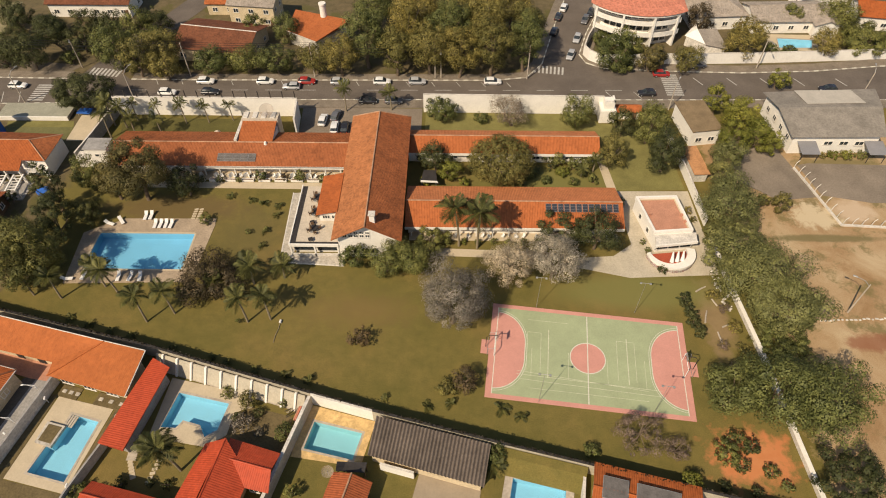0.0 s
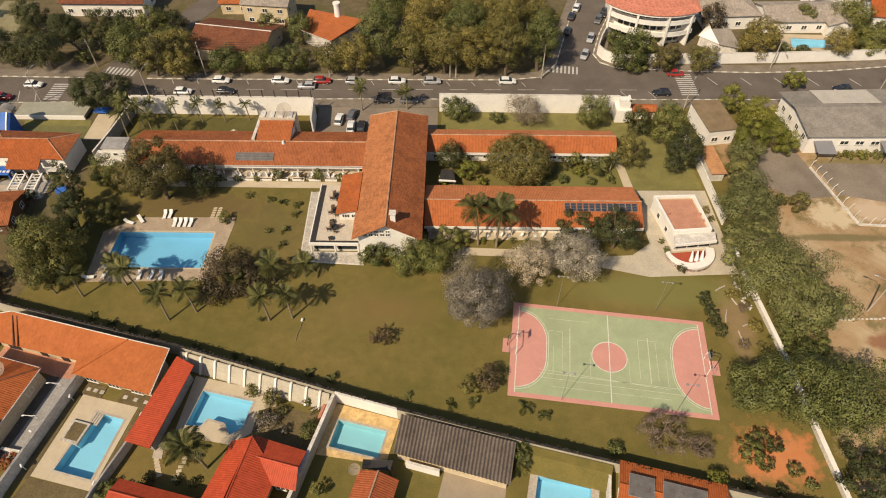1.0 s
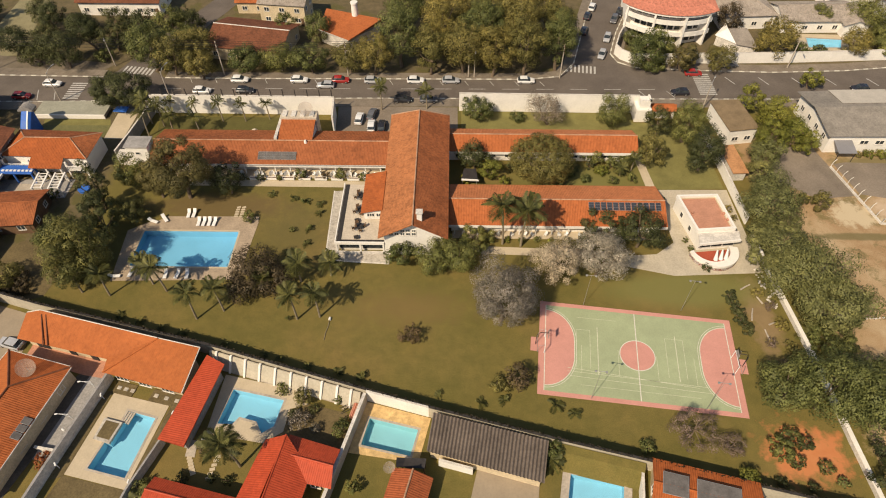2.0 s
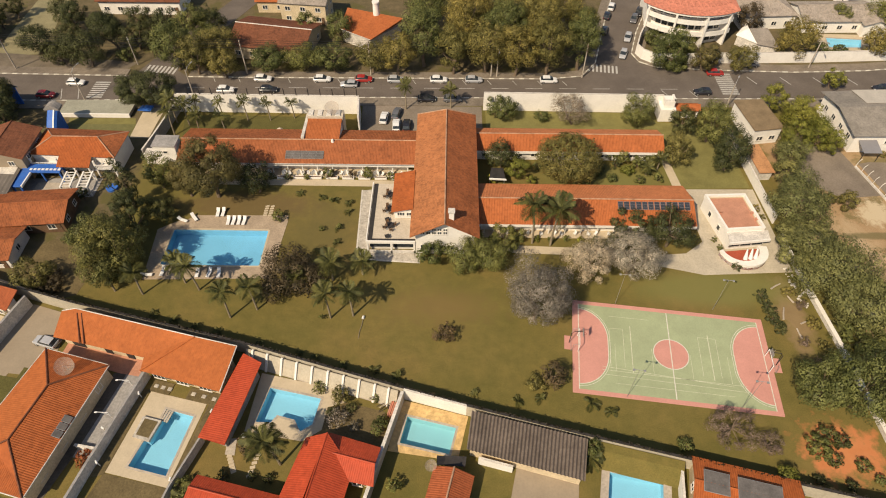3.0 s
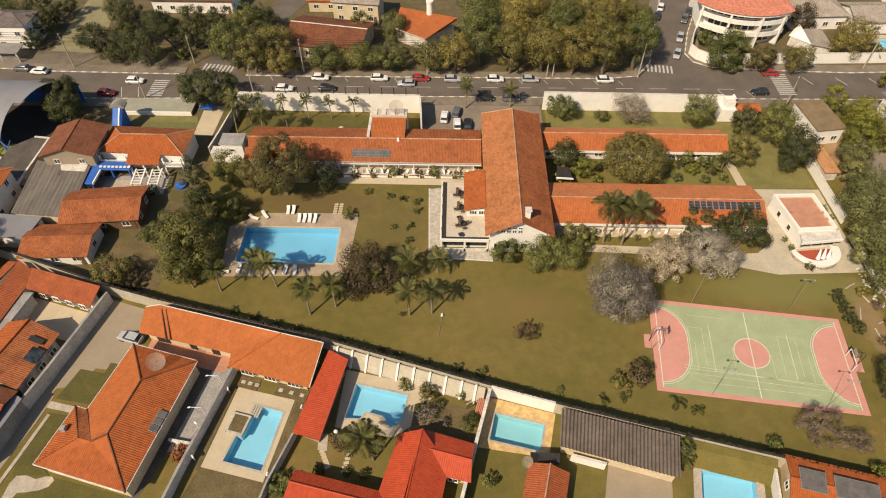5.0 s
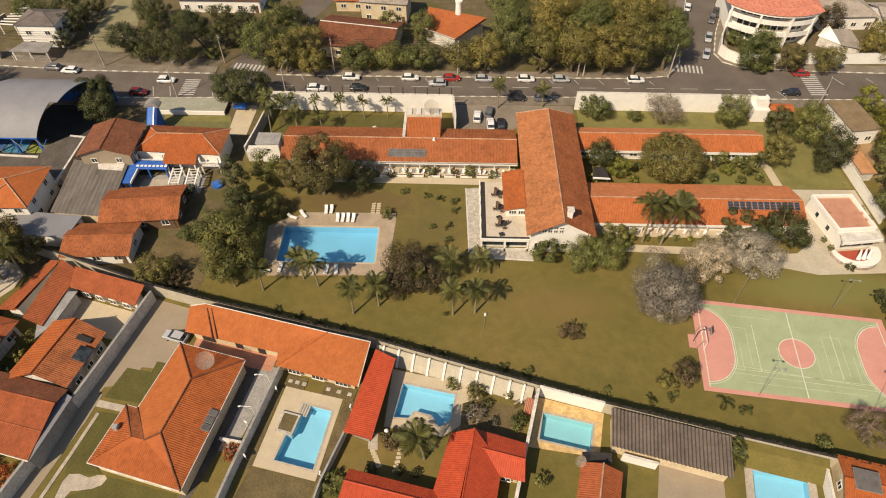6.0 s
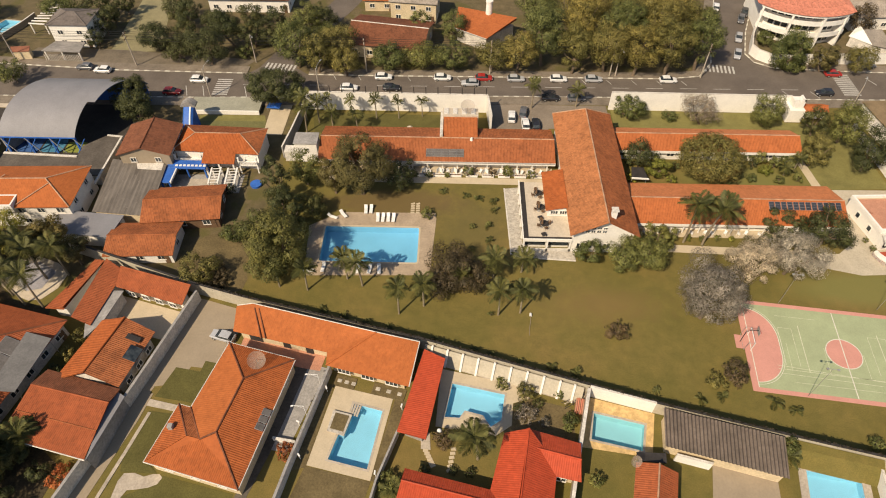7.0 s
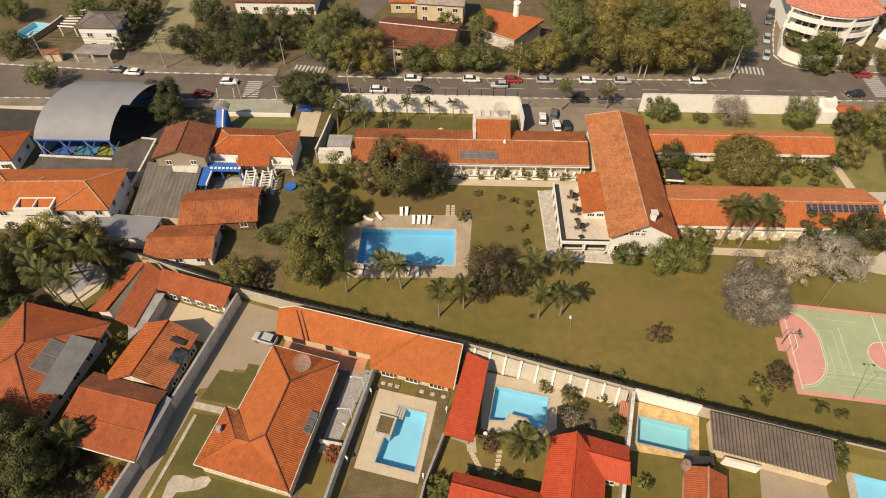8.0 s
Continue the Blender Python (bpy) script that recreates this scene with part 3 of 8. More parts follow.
def wall_run(name, label, pts, z0, z1, t=0.2, material=None, cap=0.06, kind="structure", coping=None):
    """A free-standing wall along a line, with a coping."""
    bm, cb = prism(path_strip(pts, t), z0, z1 - cap), prism(path_strip(pts, t + 0.08), z1 - cap, z1)
    ob = tagged(part(name, bm, material or M_WHITE), label, "wall", "", kind)
    part("coping", cb, coping or (M_WHITE_OLD if material is not M_WHITE_OLD else M_GREY), ob)
    return ob


def path_strip(pts, w):
    """The outline of a band of width w along points."""
    P = [Vector((x, y)) for x, y in pts]
    left, right = [], []
    for i, p in enumerate(P):
        a, b = (p - P[i - 1]).normalized() if i else None, (P[i + 1] - p).normalized() if i + 1 < len(P) else None
        a, b = a or b, b or a
        na, nb = Vector((-a.y, a.x)), Vector((-b.y, b.x))
        q = (na + nb) * (w / 2 / max(0.4, 1 + na.dot(nb)))
        left.append(tuple(p + q))
        right.append(tuple(p - q))
    return left + right[::-1]
# ---- ground, pools, roads ----
def rect(x0, y0, x1, y1):
    return [(x0, y0), (x1, y0), (x1, y1), (x0, y1)]


def turned(cx, cy, L, W, deg):
    c, s = math.cos(radians(deg)), math.sin(radians(deg))
    return [(cx + x * c - y * s, cy + x * s + y * c) for x, y in ((-L / 2, -W / 2), (L / 2, -W / 2), (L / 2, W / 2), (-L / 2, W / 2))]


def grown(poly, d):
    """The outline moved outwards by d (inwards: minus), with mitred corners."""
    n = len(poly)
    turn = sum(poly[i][0] * poly[(i + 1) % n][1] - poly[(i + 1) % n][0] * poly[i][1] for i in range(n))
    s = 1 if turn > 0 else -1
    out = []
    for i in range(n):
        p = Vector(poly[i])
        a, b = (p - Vector(poly[i - 1])).normalized(), (Vector(poly[(i + 1) % n]) - p).normalized()
        na, nb = Vector((a.y, -a.x)) * s, Vector((b.y, -b.x)) * s
        m = na + nb
        k = min(d / max(0.35, 1 + na.dot(nb)), 3 * abs(d)) if d > 0 else max(d / max(0.35, 1 + na.dot(nb)), -3 * abs(d))
        out.append(tuple(p + m * k))
    return out


def rounded(x0, y0, x1, y1, r):
    out = []
    for cx, cy, a0 in ((x0 + r, y0 + r, 180), (x1 - r, y0 + r, 270), (x1 - r, y1 - r, 0), (x0 + r, y1 - r, 90)):
        out += [(cx + r * math.cos(radians(a0 + k * 22.5)), cy + r * math.sin(radians(a0 + k * 22.5))) for k in range(5)]
    return out


POOLS = {
    "large": (rounded(-65.3, 69.4, -47.6, 78.0, 0.3), M_POOL_DEEP, 1.5),
    "el": ([(-55.6, 41.5), (-51.2, 40.4), (-52.6, 31.5), (-58.3, 32.8), (-57.3, 36.6), (-56.6, 36.5), (-55.9, 39.4)], M_POOL, 1.4),
    "shaped": ([(-40.8, 45.3), (-32.8, 43.6), (-33.5, 39.4), (-35.1, 38.3), (-36.2, 40.1), (-38.9, 40.8), (-39.7, 39.6), (-41.9, 39.7)], M_POOL, 1.3),
    "aqua": ([(-19.6, 40.9), (-12.4, 39.2), (-13.4, 35.2), (-20.5, 36.8)], M_POOL_GREEN, 1.3),
    "south": ([(9.0, 33.0), (16.2, 31.8), (14.9, 25.5), (7.7, 26.8)], M_POOL, 1.4),
    "north": ([(83.3, 144.4), (91.5, 144.4), (93.2, 148.2), (84.3, 149.0)], M_POOL, 1.2),
    "northwest": ([(-165.6, 145.4), (-160.4, 142.0), (-158.4, 151.2), (-163.0, 151.8)], M_POOL, 1.2),
}
holes = [p for p, _, _ in POOLS.values()]
bm = bmesh.new()
slab(bm, rect(-1500, -600, 1500, 2500), 0, 0, holes)
setting("ground", bm, M_GROUND, "dry mown lawn and bare earth around the houses", "ground")
for key, (poly, material, deep) in POOLS.items():
    pool = thing("swimming_pool", {"large": "large rectangular swimming pool of pale blue tiles", "el": "L-shaped blue swimming pool with corner steps", "shaped": "irregular blue swimming pool with a paved inlet", "aqua": "small rectangular aqua pool in yellow stone", "south": "rectangular blue swimming pool in a pale deck", "north": "small blue pool behind a white street wall", "northwest": "blue garden pool beyond the street"}[key], "pool", "swimming pools")
    bm = bmesh.new()
    n = len(poly)
    lo, hi = [bm.verts.new((x, y, -deep)) for x, y in poly], [bm.verts.new((x, y, 0.02)) for x, y in poly]
    bm.faces.new(lo if n == 4 else lo)
    for i in range(n):
        j = (i + 1) % n
        bm.faces.new((lo[i], lo[j], hi[j], hi[i]))
    bmesh.ops.recalc_face_normals(bm, faces=bm.faces)
    part("basin", bm, material, pool)
    part("water", prism(poly, -0.16, -0.16), M_WATER, pool)
    out = grown(poly, 0.32)
    part("coping", prism(out, -0.02, 0.09, [poly]), M_GREYLIGHT if key != "large" else M_DECK_PALE, pool, "pale stone coping")

ROAD_S = [(-260, 116.5), (-101, 118.2), (-30, 120.6), (45, 121.4), (100, 122.2), (260, 124)]
ROAD_N = [(-260, 136.5), (-162, 131.4), (-125, 128.7), (-92, 128.2)]
NW_L = [(-89.5, 131.0), (-84.5, 145), (-78, 160), (-64, 195), (-40, 260)]
NW_R = [(-34, 258), (-58, 192), (-70, 160), (-76.5, 145), (-80.5, 131.0)]
ROAD_M = [(-77, 128.1), (-60, 128.0), (10, 128.7), (18, 130.0)]
ST_L = [(22.3, 136), (27.8, 156.5), (32.5, 172), (60, 260)]
ST_R = [(68, 258), (41.5, 167), (35.0, 151), (31.8, 140.5), (33.0, 136.6), (37.0, 134.2)]
ROAD_E = [(51.3, 133.2), (70, 132.6), (88, 133.6), (105, 136.0), (260, 147)]
road_outline = ROAD_S + ROAD_E[::-1] + ST_R[::-1] + ST_L[::-1] + ROAD_M[::-1] + NW_R[::-1] + NW_L[::-1] + ROAD_N[::-1]
setting("road", prism(road_outline, -0.2, 0.03), M_ASPHALT, "worn grey asphalt road with side streets", "road")


def kerb_line(name, pts, side, wide):
    """Pavement behind a painted kerb; side +1 lies to the left of the line."""
    P = [Vector(p) for p in pts]
    off = []
    for i, p in enumerate(P):
        d = (P[min(i + 1, len(P) - 1)] - P[max(i - 1, 0)]).normalized()
        off.append(Vector((-d.y, d.x)) * side)
    inner = [tuple(p + o * 0.22) for p, o in zip(P, off)]
    outer = [tuple(p + o * wide) for p, o in zip(P, off)]
    ob = setting(name, prism(inner + outer[::-1], -0.2, 0.16), M_PAVE, "raised grey pavement along the road", "pavement")
    bm = bmesh.new()
    for a, b, oa, ob_ in zip(P, P[1:], off, off[1:]):
        slab(bm, [tuple(a), tuple(b), tuple(b + ob_ * 0.22), tuple(a + oa * 0.22)], -0.1, 0.17)
    part("kerb", bm, M_KERB, ob, "whitewashed kerb")
    dashes = bmesh.new()
    for a, b, oa in zip(P, P[1:], off):
        k = int((b - a).length / 2.4)
        for i in range(k):
            p, q = a.lerp(b, i / k), a.lerp(b, (i + 0.5) / k)
            slab(dashes, [tuple(p - oa * 0.02), tuple(q - oa * 0.02), tuple(q + oa * 0.26), tuple(p + oa * 0.26)], 0.05, 0.185)
    part("kerb_paint", dashes, M_LINE, ob, "white dashes painted on the kerb")
    return ob


kerb_line("pavement_south", ROAD_S, -1, 3.2)
kerb_line("pavement_north_west", ROAD_N, 1, 3.0)
kerb_line("pavement_north", ROAD_M + ST_L, 1, 2.6)
kerb_line("pavement_north_east", ST_R + ROAD_E, 1, 3.2)


def paint(bm, poly):
    slab(bm, poly, 0.03, 0.036)


def strip(a, b, w):
    return path_strip([a, b], w)


road_marks = thing("road_marking", "worn white road paint: crossings, lanes and bays", "road marking", kind="structure")
for name, cx, cy, n, step, length, wide, deg in (("crossing", 52.2, 127.6, 11, 0.82, 4.0, 0.42, 90), ("crossing", -96.6, 122.6, 8, 0.85, 3.6, 0.42, 90), ("crossing", 23.2, 133.6, 9, 0.95, 3.2, 0.45, -8), ("crossing", -84.5, 131.2, 8, 1.0, 3.0, 0.5, -8)):
    bm = bmesh.new()
    c, s = math.cos(radians(deg)), math.sin(radians(deg))
    for i in range(n):
        k = (i - (n - 1) / 2) * step
        paint(bm, turned(cx + c * k, cy + s * k, wide, length, deg))
    part(name, bm, M_PAINT, road_marks)
bm = bmesh.new()
for i in range(18):
    x = -92 + i * 8.0
    if -103 < x < 60:
        paint(bm, strip((x, 124.4 + (x + 30) * 0.011), (x + 4.0, 124.4 + (x + 34) * 0.011), 0.14))
part("centre_line", bm, M_PAINT, road_marks)
bm = bmesh.new()
for x in range(-70, 20, 6):
    paint(bm, strip((x, 126.2), (x - 0.9, 128.0), 0.13))
for x in (58, 66, 74, 82, 92):
    paint(bm, strip((x, 130.6), (x + 1.6, 127.6), 0.2))
for x in (44, 37.5, -104, -100, -90):
    paint(bm, strip((x, 122.0 if x > 0 else 118.8), (x - 1.4, 124.6 if x > 0 else 122.8), 0.16))
part("bay_lines", bm, M_PAINT, road_marks)

# ---- sports court ----
CC = (21.9, 52.2)
court_m = Matrix.Translation((CC[0], CC[1], 0)) @ pose(0, 0, 0, 0, 0, -6.6)
CL, CW = 31.2, 17.6
court = thing("sports_court", "pale green sports court with pink key areas and border", "sports court", kind="structure")
court.matrix_world = court_m
part("border", boxed(-CL / 2, -CW / 2, -0.05, CL / 2, CW / 2, 0.05), M_COURT_R, court, "faded pink border")
GL, GW = CL / 2 - 0.95, CW / 2 - 0.75
part("playing_field", boxed(-GL, -GW, 0.04, GL, GW, 0.056), M_COURT_G, court, "pale green paint")
for sx in (-1, 1):
    part("goal_pad", boxed(sx * CL / 2 - 0.05, -1.2, -0.03, sx * (CL / 2 + 1.3), 1.4, 0.046) if sx > 0 else boxed(-CL / 2 - 1.3, -1.2, -0.03, -CL / 2 + 0.05, 1.4, 0.046), M_COURT_R, court)


def area_outline(sx, r=6.1, half=1.5):
    pts = []
    for i in range(13):
        a = radians(90 - i * 7.5)
        pts.append((math.cos(a) * r * 0.78, half + math.sin(a) * r * 0.96))
    full = pts + [(x, -y) for x, y in pts[::-1]]
    out = [(sx * (GL - x), y * 0.97) for x, y in full]
    return out


for sx in (-1, 1):
    poly = area_outline(sx)
    part("key_area", prism(poly, 0.05, 0.062), M_COURT_R, court, "pink key area")
    bm = bmesh.new()
    for a, b in zip(poly, poly[1:]):
        slab(bm, strip(a, b, 0.12), 0.06, 0.068)
    inner = area_outline(sx, 6.5, 1.5)
    for a, b in zip(inner, inner[1:]):
        slab(bm, strip(a, b, 0.07), 0.06, 0.068)
    slab(bm, strip((sx * (GL - 0.05), -GW), (sx * (GL - 0.05), GW), 0.13), 0.06, 0.07)
    part("line", bm, M_LINE, court)
bm = bmesh.new()
disc = [(2.75 * math.cos(2 * math.pi * i / 40), 2.75 * math.sin(2 * math.pi * i / 40)) for i in range(40)]
part("centre_circle", prism(disc, 0.05, 0.062), M_COURT_R, court, "pink centre circle")
for a, b in zip(disc, disc[1:] + disc[:1]):
    slab(bm, strip(a, b, 0.14), 0.06, 0.068)
slab(bm, strip((0, -GW), (0, GW), 0.15), 0.062, 0.072)
part("line", bm, M_LINE, court)
bm = bmesh.new()
for x, y0, y1, w in ((-6.2, -4.2, 4.6, 0.12), (6.2, -4.0, 4.4, 0.12), (-8.8, -4.2, 0.8, 0.05), (-3.0, -4.2, 0.6, 0.05), (3.0, -4.4, 0.2, 0.05), (8.8, -4.2, 0.6, 0.05)):
    slab(bm, strip((x, y0), (x, y1), w), 0.06, 0.068)
for y0, y1, xa, xb in ((-4.2, -4.4, -11, 11), (-5.0, -5.4, -10.5, 11.5), (-3.6, -4.7, -11, 9)):
    slab(bm, strip((xa, y0), (xb, y1), 0.06), 0.06, 0.068)
for x in (-9.6, -7.4, 4.6, 7.4):
    slab(bm, strip((x, -3.4), (x, 3.8), 0.06), 0.06, 0.067)
for xa, xb, y in ((-9.6, -7.4, 3.8), (4.6, 7.4, 3.8), (-9.6, -3.0, 6.2), (-9.0, 9.0, -6.4)):
    slab(bm, strip((xa, y), (xb, y), 0.05), 0.06, 0.067)
part("line", bm, M_LINE_FAINT, court, "worn thin lines")

# ---- free-standing walls and paving ----
wall_run("wall_road_west", "tall white plastered wall beside the road", [(-75.0, 114.6), (-34.0, 114.4)], 0, 4.75, 0.3, M_WHITE)
wall_run("wall_road_west_return", "tall white plastered wall returning from the road", [(-34.0, 114.1), (-33.4, 107.0)], 0, 4.7, 0.3, M_WHITE)
wall_run("wall_road_east", "tall white plastered wall beside the road", [(-6.3, 116.3), (33.6, 116.0)], 0, 4.75, 0.3, M_WHITE)
wall_run("wall_garden_west", "stained grey wall at the garden's western edge", [(-75.0, 114.2), (-76.2, 103.2), (-77.0, 97.5)], 0, 3.0, 0.25, M_GREY)
wall_run("wall_east", "white boundary wall of the garden, partly overgrown", [(46.2, 110.0), (47.2, 97.4), (47.8, 81.4)], 0, 2.2, 0.25, M_WHITE)
wall_run("wall_east_low", "stained white boundary wall under trees", [(47.9, 78.0), (48.3, 66.6), (49.4, 52.1), (49.8, 38.2), (50.3, 27.0), (51, 10)], 0, 0.95, 0.6, M_WHITE_OLD, coping=M_WHITE)
SOUTH = [(-110.5, 70.6), (-84.4, 61.4), (-75.6, 58.9), (-46.4, 51.7), (-20.3, 44.1), (-10.6, 41.3), (6.4, 37.0), (19.5, 33.9), (38.0, 29.6), (50.4, 26.8)]
wall_run("wall_south", "long boundary wall with a dark weathered top", SOUTH, 0, 2.95, 0.3, M_TANWALL, coping=M_DARK)
setting("wall_footway", prism(path_strip([(-45.8, 50.3), (-33.0, 46.6), (-20.6, 43.0)], 2.0), -0.05, 0.05), M_GREYLIGHT, "pale concrete footway at the wall's foot", "paving")
wall_run("wall_street_north", "long white wall along the pavement across the road", [(47.6, 172.0), (42.9, 163.5), (38.9, 155.0), (34.6, 145.4), (32.9, 140.4), (33.9, 138.0), (36.2, 136.2), (39.0, 135.8), (55.3, 136.6), (76.4, 137.4), (107.3, 139.4), (200, 146)], 0, 2.9, 0.25, M_WHITE)


def paving(name, poly, material, label, z=0.07, holes_=()):
    return setting(name, prism(poly, -0.05, z, holes_), material, label, "paving")


PL = POOLS
paving("pool_deck", [(-67.4, 66.0), (-45.2, 66.6), (-44.4, 80.6), (-65.0, 80.4), (-68.5, 78)], M_DECK, "tan stone deck round the large pool", 0.06, [grown(PL["large"][0], 0.3)])
paving("pool_deck_north_strip", [(-64, 80.4), (-44.5, 80.6), (-44.6, 82.0), (-62, 81.8)], M_DECK, "worn tan paving beside the lawn", 0.05)
paving("soil_strip_east", [(-49.5, 42.3), (-47.6, 42.0), (-50.6, 29.6), (-52.0, 29.9)], M_EARTH_GARDEN, "dark bare soil beside a pool deck", 0.045)
paving("soil_strip_west", [(-59.0, 44.6), (-60.0, 44.8), (-63.4, 31.0), (-61.3, 31.6)], M_EARTH_GARDEN, "dark bare soil beside a garden wall", 0.045)
paving("soil_strip_south", [(-61.4, 31.8), (-51.9, 29.8), (-54.4, 20.0), (-64.4, 22.0)], M_EARTH_GARDEN, "worn brownish lawn beside a pool deck", 0.03)
paving("pool_deck_house", [(-58.8, 44.4), (-49.8, 42.4), (-52.0, 29.9), (-61.2, 31.9)], M_DECK_PALE, "pale tiled deck round an L-shaped pool", 0.06, [grown(PL["el"][0], 0.25)])
paving("pool_deck_garden", [(-42.6, 47.8), (-29.6, 45.0), (-29.0, 43.0), (-31.6, 42.2), (-32.0, 38.6), (-34.6, 36.8), (-43.2, 38.2)], M_DECK_PALE, "pale stone deck round an irregular pool", 0.06, [grown(PL["shaped"][0], 0.08)])
paving("shrub_bed", [(-31.8, 42.0), (-28.8, 43.0), (-23.0, 41.6), (-22.6, 35.2), (-27.6, 34.6), (-33.4, 37.6)], M_EARTH_GARDEN, "dark earth under garden shrubs", 0.03)
paving("pool_deck_yellow", [(-20.6, 43.6), (-10.6, 41.0), (-12.2, 34.2), (-22.2, 35.6)], M_DECK_YEL, "yellow stone paving round a small pool", 0.06, [grown(PL["aqua"][0], 0.25)])
paving("pool_deck_south", grown(PL["south"][0], 1.1), M_GREYLIGHT, "pale deck beside a blue pool", 0.06, [grown(PL["south"][0], 0.25)])
paving("pool_deck_north", [(80.5, 143.2), (96, 143.0), (97, 150.6), (82, 151)], M_DECK_PALE, "pale deck of a pool behind a wall", 0.06, [grown(PL["north"][0], 0.25)])
paving("drive_east", [(32.4, 90.6), (47.0, 90.8), (47.4, 69.5), (31.6, 68.6), (22.0, 71.0), (22.5, 73.0), (29.5, 73.6), (33.2, 76.5)], M_DRIVE_PALE, "pale compacted drive beside a white pavilion", 0.04)
paving("path_north_garden", [(31.2, 90.6), (33.0, 90.6), (31.4, 106.5), (29.8, 106.5)], M_DECK_PALE, "pale garden path", 0.045)
paving("path_east_wing", [(-6, 75.2), (22.5, 74.2), (22.0, 72.4), (-5.5, 73.4)], M_DECK_PALE, "pale garden path along the wing", 0.035)
paving("front_yard", [(-33.2, 106.0), (-20.5, 106.0), (-20.5, 108.8), (-6.6, 108.8), (-6.6, 117.4), (-33.8, 117.4)], M_LOT, "concrete parking yard behind the gate", 0.05)
paving("terrace_path", [(-30.4, 71.4), (-18.9, 70.7), (-18.9, 72.85), (-28.3, 72.85), (-28.3, 89.6), (-31.0, 89.2)], M_STONE, "crazy stone paving round the terrace", 0.07)
paving("terrace_path_kerb", path_strip([(-18.9, 70.6), (-30.5, 71.3), (-31.1, 89.3)], 0.24), M_WHITE_OLD, "pale kerb along stone paving", 0.11)
paving("wing_path", [(-68.0, 90.6), (-22.2, 90.4), (-22.2, 92.2), (-68.0, 92.4)], M_DECK_PALE, "pale veranda path in front of the wing", 0.04)
paving("driveway", [(-84.0, 60.4), (-76.5, 58.2), (-76.0, 50.2), (-78.3, 46.8), (-82.0, 47.2), (-83.0, 44.2), (-86.6, 43.6), (-93.4, 20.0), (-95.4, 20.0), (-88.0, 44.0)], M_DRIVE, "pale concrete driveway between garden walls", 0.04)
paving("drive_strip", [(-88.2, 42.2), (-86.4, 42.4), (-87.2, 38.0), (-89.4, 30.0), (-92.6, 18.0), (-94.6, 18.0), (-91.0, 31.0)], M_DRIVE, "narrow pale concrete strip beside a wall", 0.052)
paving("strip_kerb", path_strip([(-85.9, 39.3), (-87.2, 33.6), (-88.8, 27.0), (-91.0, 18.0)], 0.5), M_GREYLIGHT, "low pale kerb along a lawn", 0.1)
paving("garden_path_west", [(-87.2, 41.6), (-81.8, 40.5), (-81.5, 39.4), (-87.4, 40.5)], M_GREYLIGHT, "narrow pale garden path", 0.045)
paving("garden_path_curved", [(-87.4, 25.4), (-87.0, 26.8), (-86.9, 29.0), (-86.4, 30.1), (-85.0, 30.2), (-83.5, 29.7), (-82.3, 30.1), (-81.4, 30.1), (-80.9, 29.6), (-81.3, 28.7), (-82.4, 28.2), (-84.1, 27.9), (-85.2, 27.8), (-85.7, 26.8), (-86.0, 25.2)], M_GREYLIGHT, "curved pale garden path", 0.045)
# Dark strip east of the hip house; its colour holds the house's shadow.
paving("side_yard", [(-65.6, 47.4), (-63.3, 48.0), (-66.5, 34.2), (-69.0, 26.0), (-70.4, 26.6)], M_YARD, "dark ground strip with the house's shade in its colour", 0.04)
paving("service_lane", [(-63.4, 48.2), (-60.4, 47.4), (-64.4, 33.6), (-66.6, 34.0)], M_GREY, "grey concrete lane beside a house", 0.05)
paving("asphalt_lot", [(56.4, 95.5), (60.5, 104.5), (69.0, 104.5), (72.2, 89.5), (64, 88.5)], M_LOT, "cracked asphalt of an empty yard", 0.035)
paving("asphalt_lot_far", [(73.2, 90), (71.5, 99.0), (74, 99.6), (120, 98.5), (120, 88), (82, 88)], M_LOT, "worn asphalt yard behind a fence", 0.035)
paving("verge_dirt", [(-150, 134.4), (-126, 131.9), (-112, 131.4), (-93, 131.4), (-91, 134.2), (-102, 135.6), (-118, 137.0), (-127, 138.0), (-148, 138.4)], M_DIRT, "bare tan earth verge across the road", 0.03)
paving("lawn_north_west", [(-129.0, 136.6), (-117.5, 137.4), (-118.0, 146), (-119.5, 154), (-121, 166), (-130, 166)], M_LAWN, "pale dry lawn behind the street", 0.02)
paving("lawn_gate", [(-99.0, 111.6), (-84.2, 111.8), (-82.2, 106.0), (-97.0, 105.4)], M_LAWN_SUN, "sunlit yellowish lawn beside the gate drive", 0.02)
paving("lawn_wing", [(-72.0, 106.0), (-44.4, 105.6), (-44.4, 113.0), (-73.5, 113.2)], M_GRASS, "green lawn behind the western wing", 0.02)
paving("sand_patch", [(-51.4, 105.2), (-46.8, 105.3), (-46.7, 107.5), (-51.2, 107.3)], M_DECK, "bare sandy patch in a lawn", 0.03)
heap = thing("sand_heap", "small pale heap of sand on the lawn", "heap", "", "", (-51.1, 108.2, 0.02))
part("heap", rod([(0, 0, 0), (0.05, 0, 0.3), (0.1, 0.05, 0.55)], 0.8, 0.12, 11), M_FLOORPALE, heap)
paving("lawn_north_garden", [(-5.8, 106.6), (28.6, 106.4), (31.0, 105.0), (33.0, 91.0), (46.6, 91.2), (45.6, 110.4), (38.0, 112.0), (32.4, 112.4), (32.4, 115.7), (-5.8, 116.0)], M_LAWN_SUN, "sunlit yellowish green lawn behind the eastern wing", 0.02)
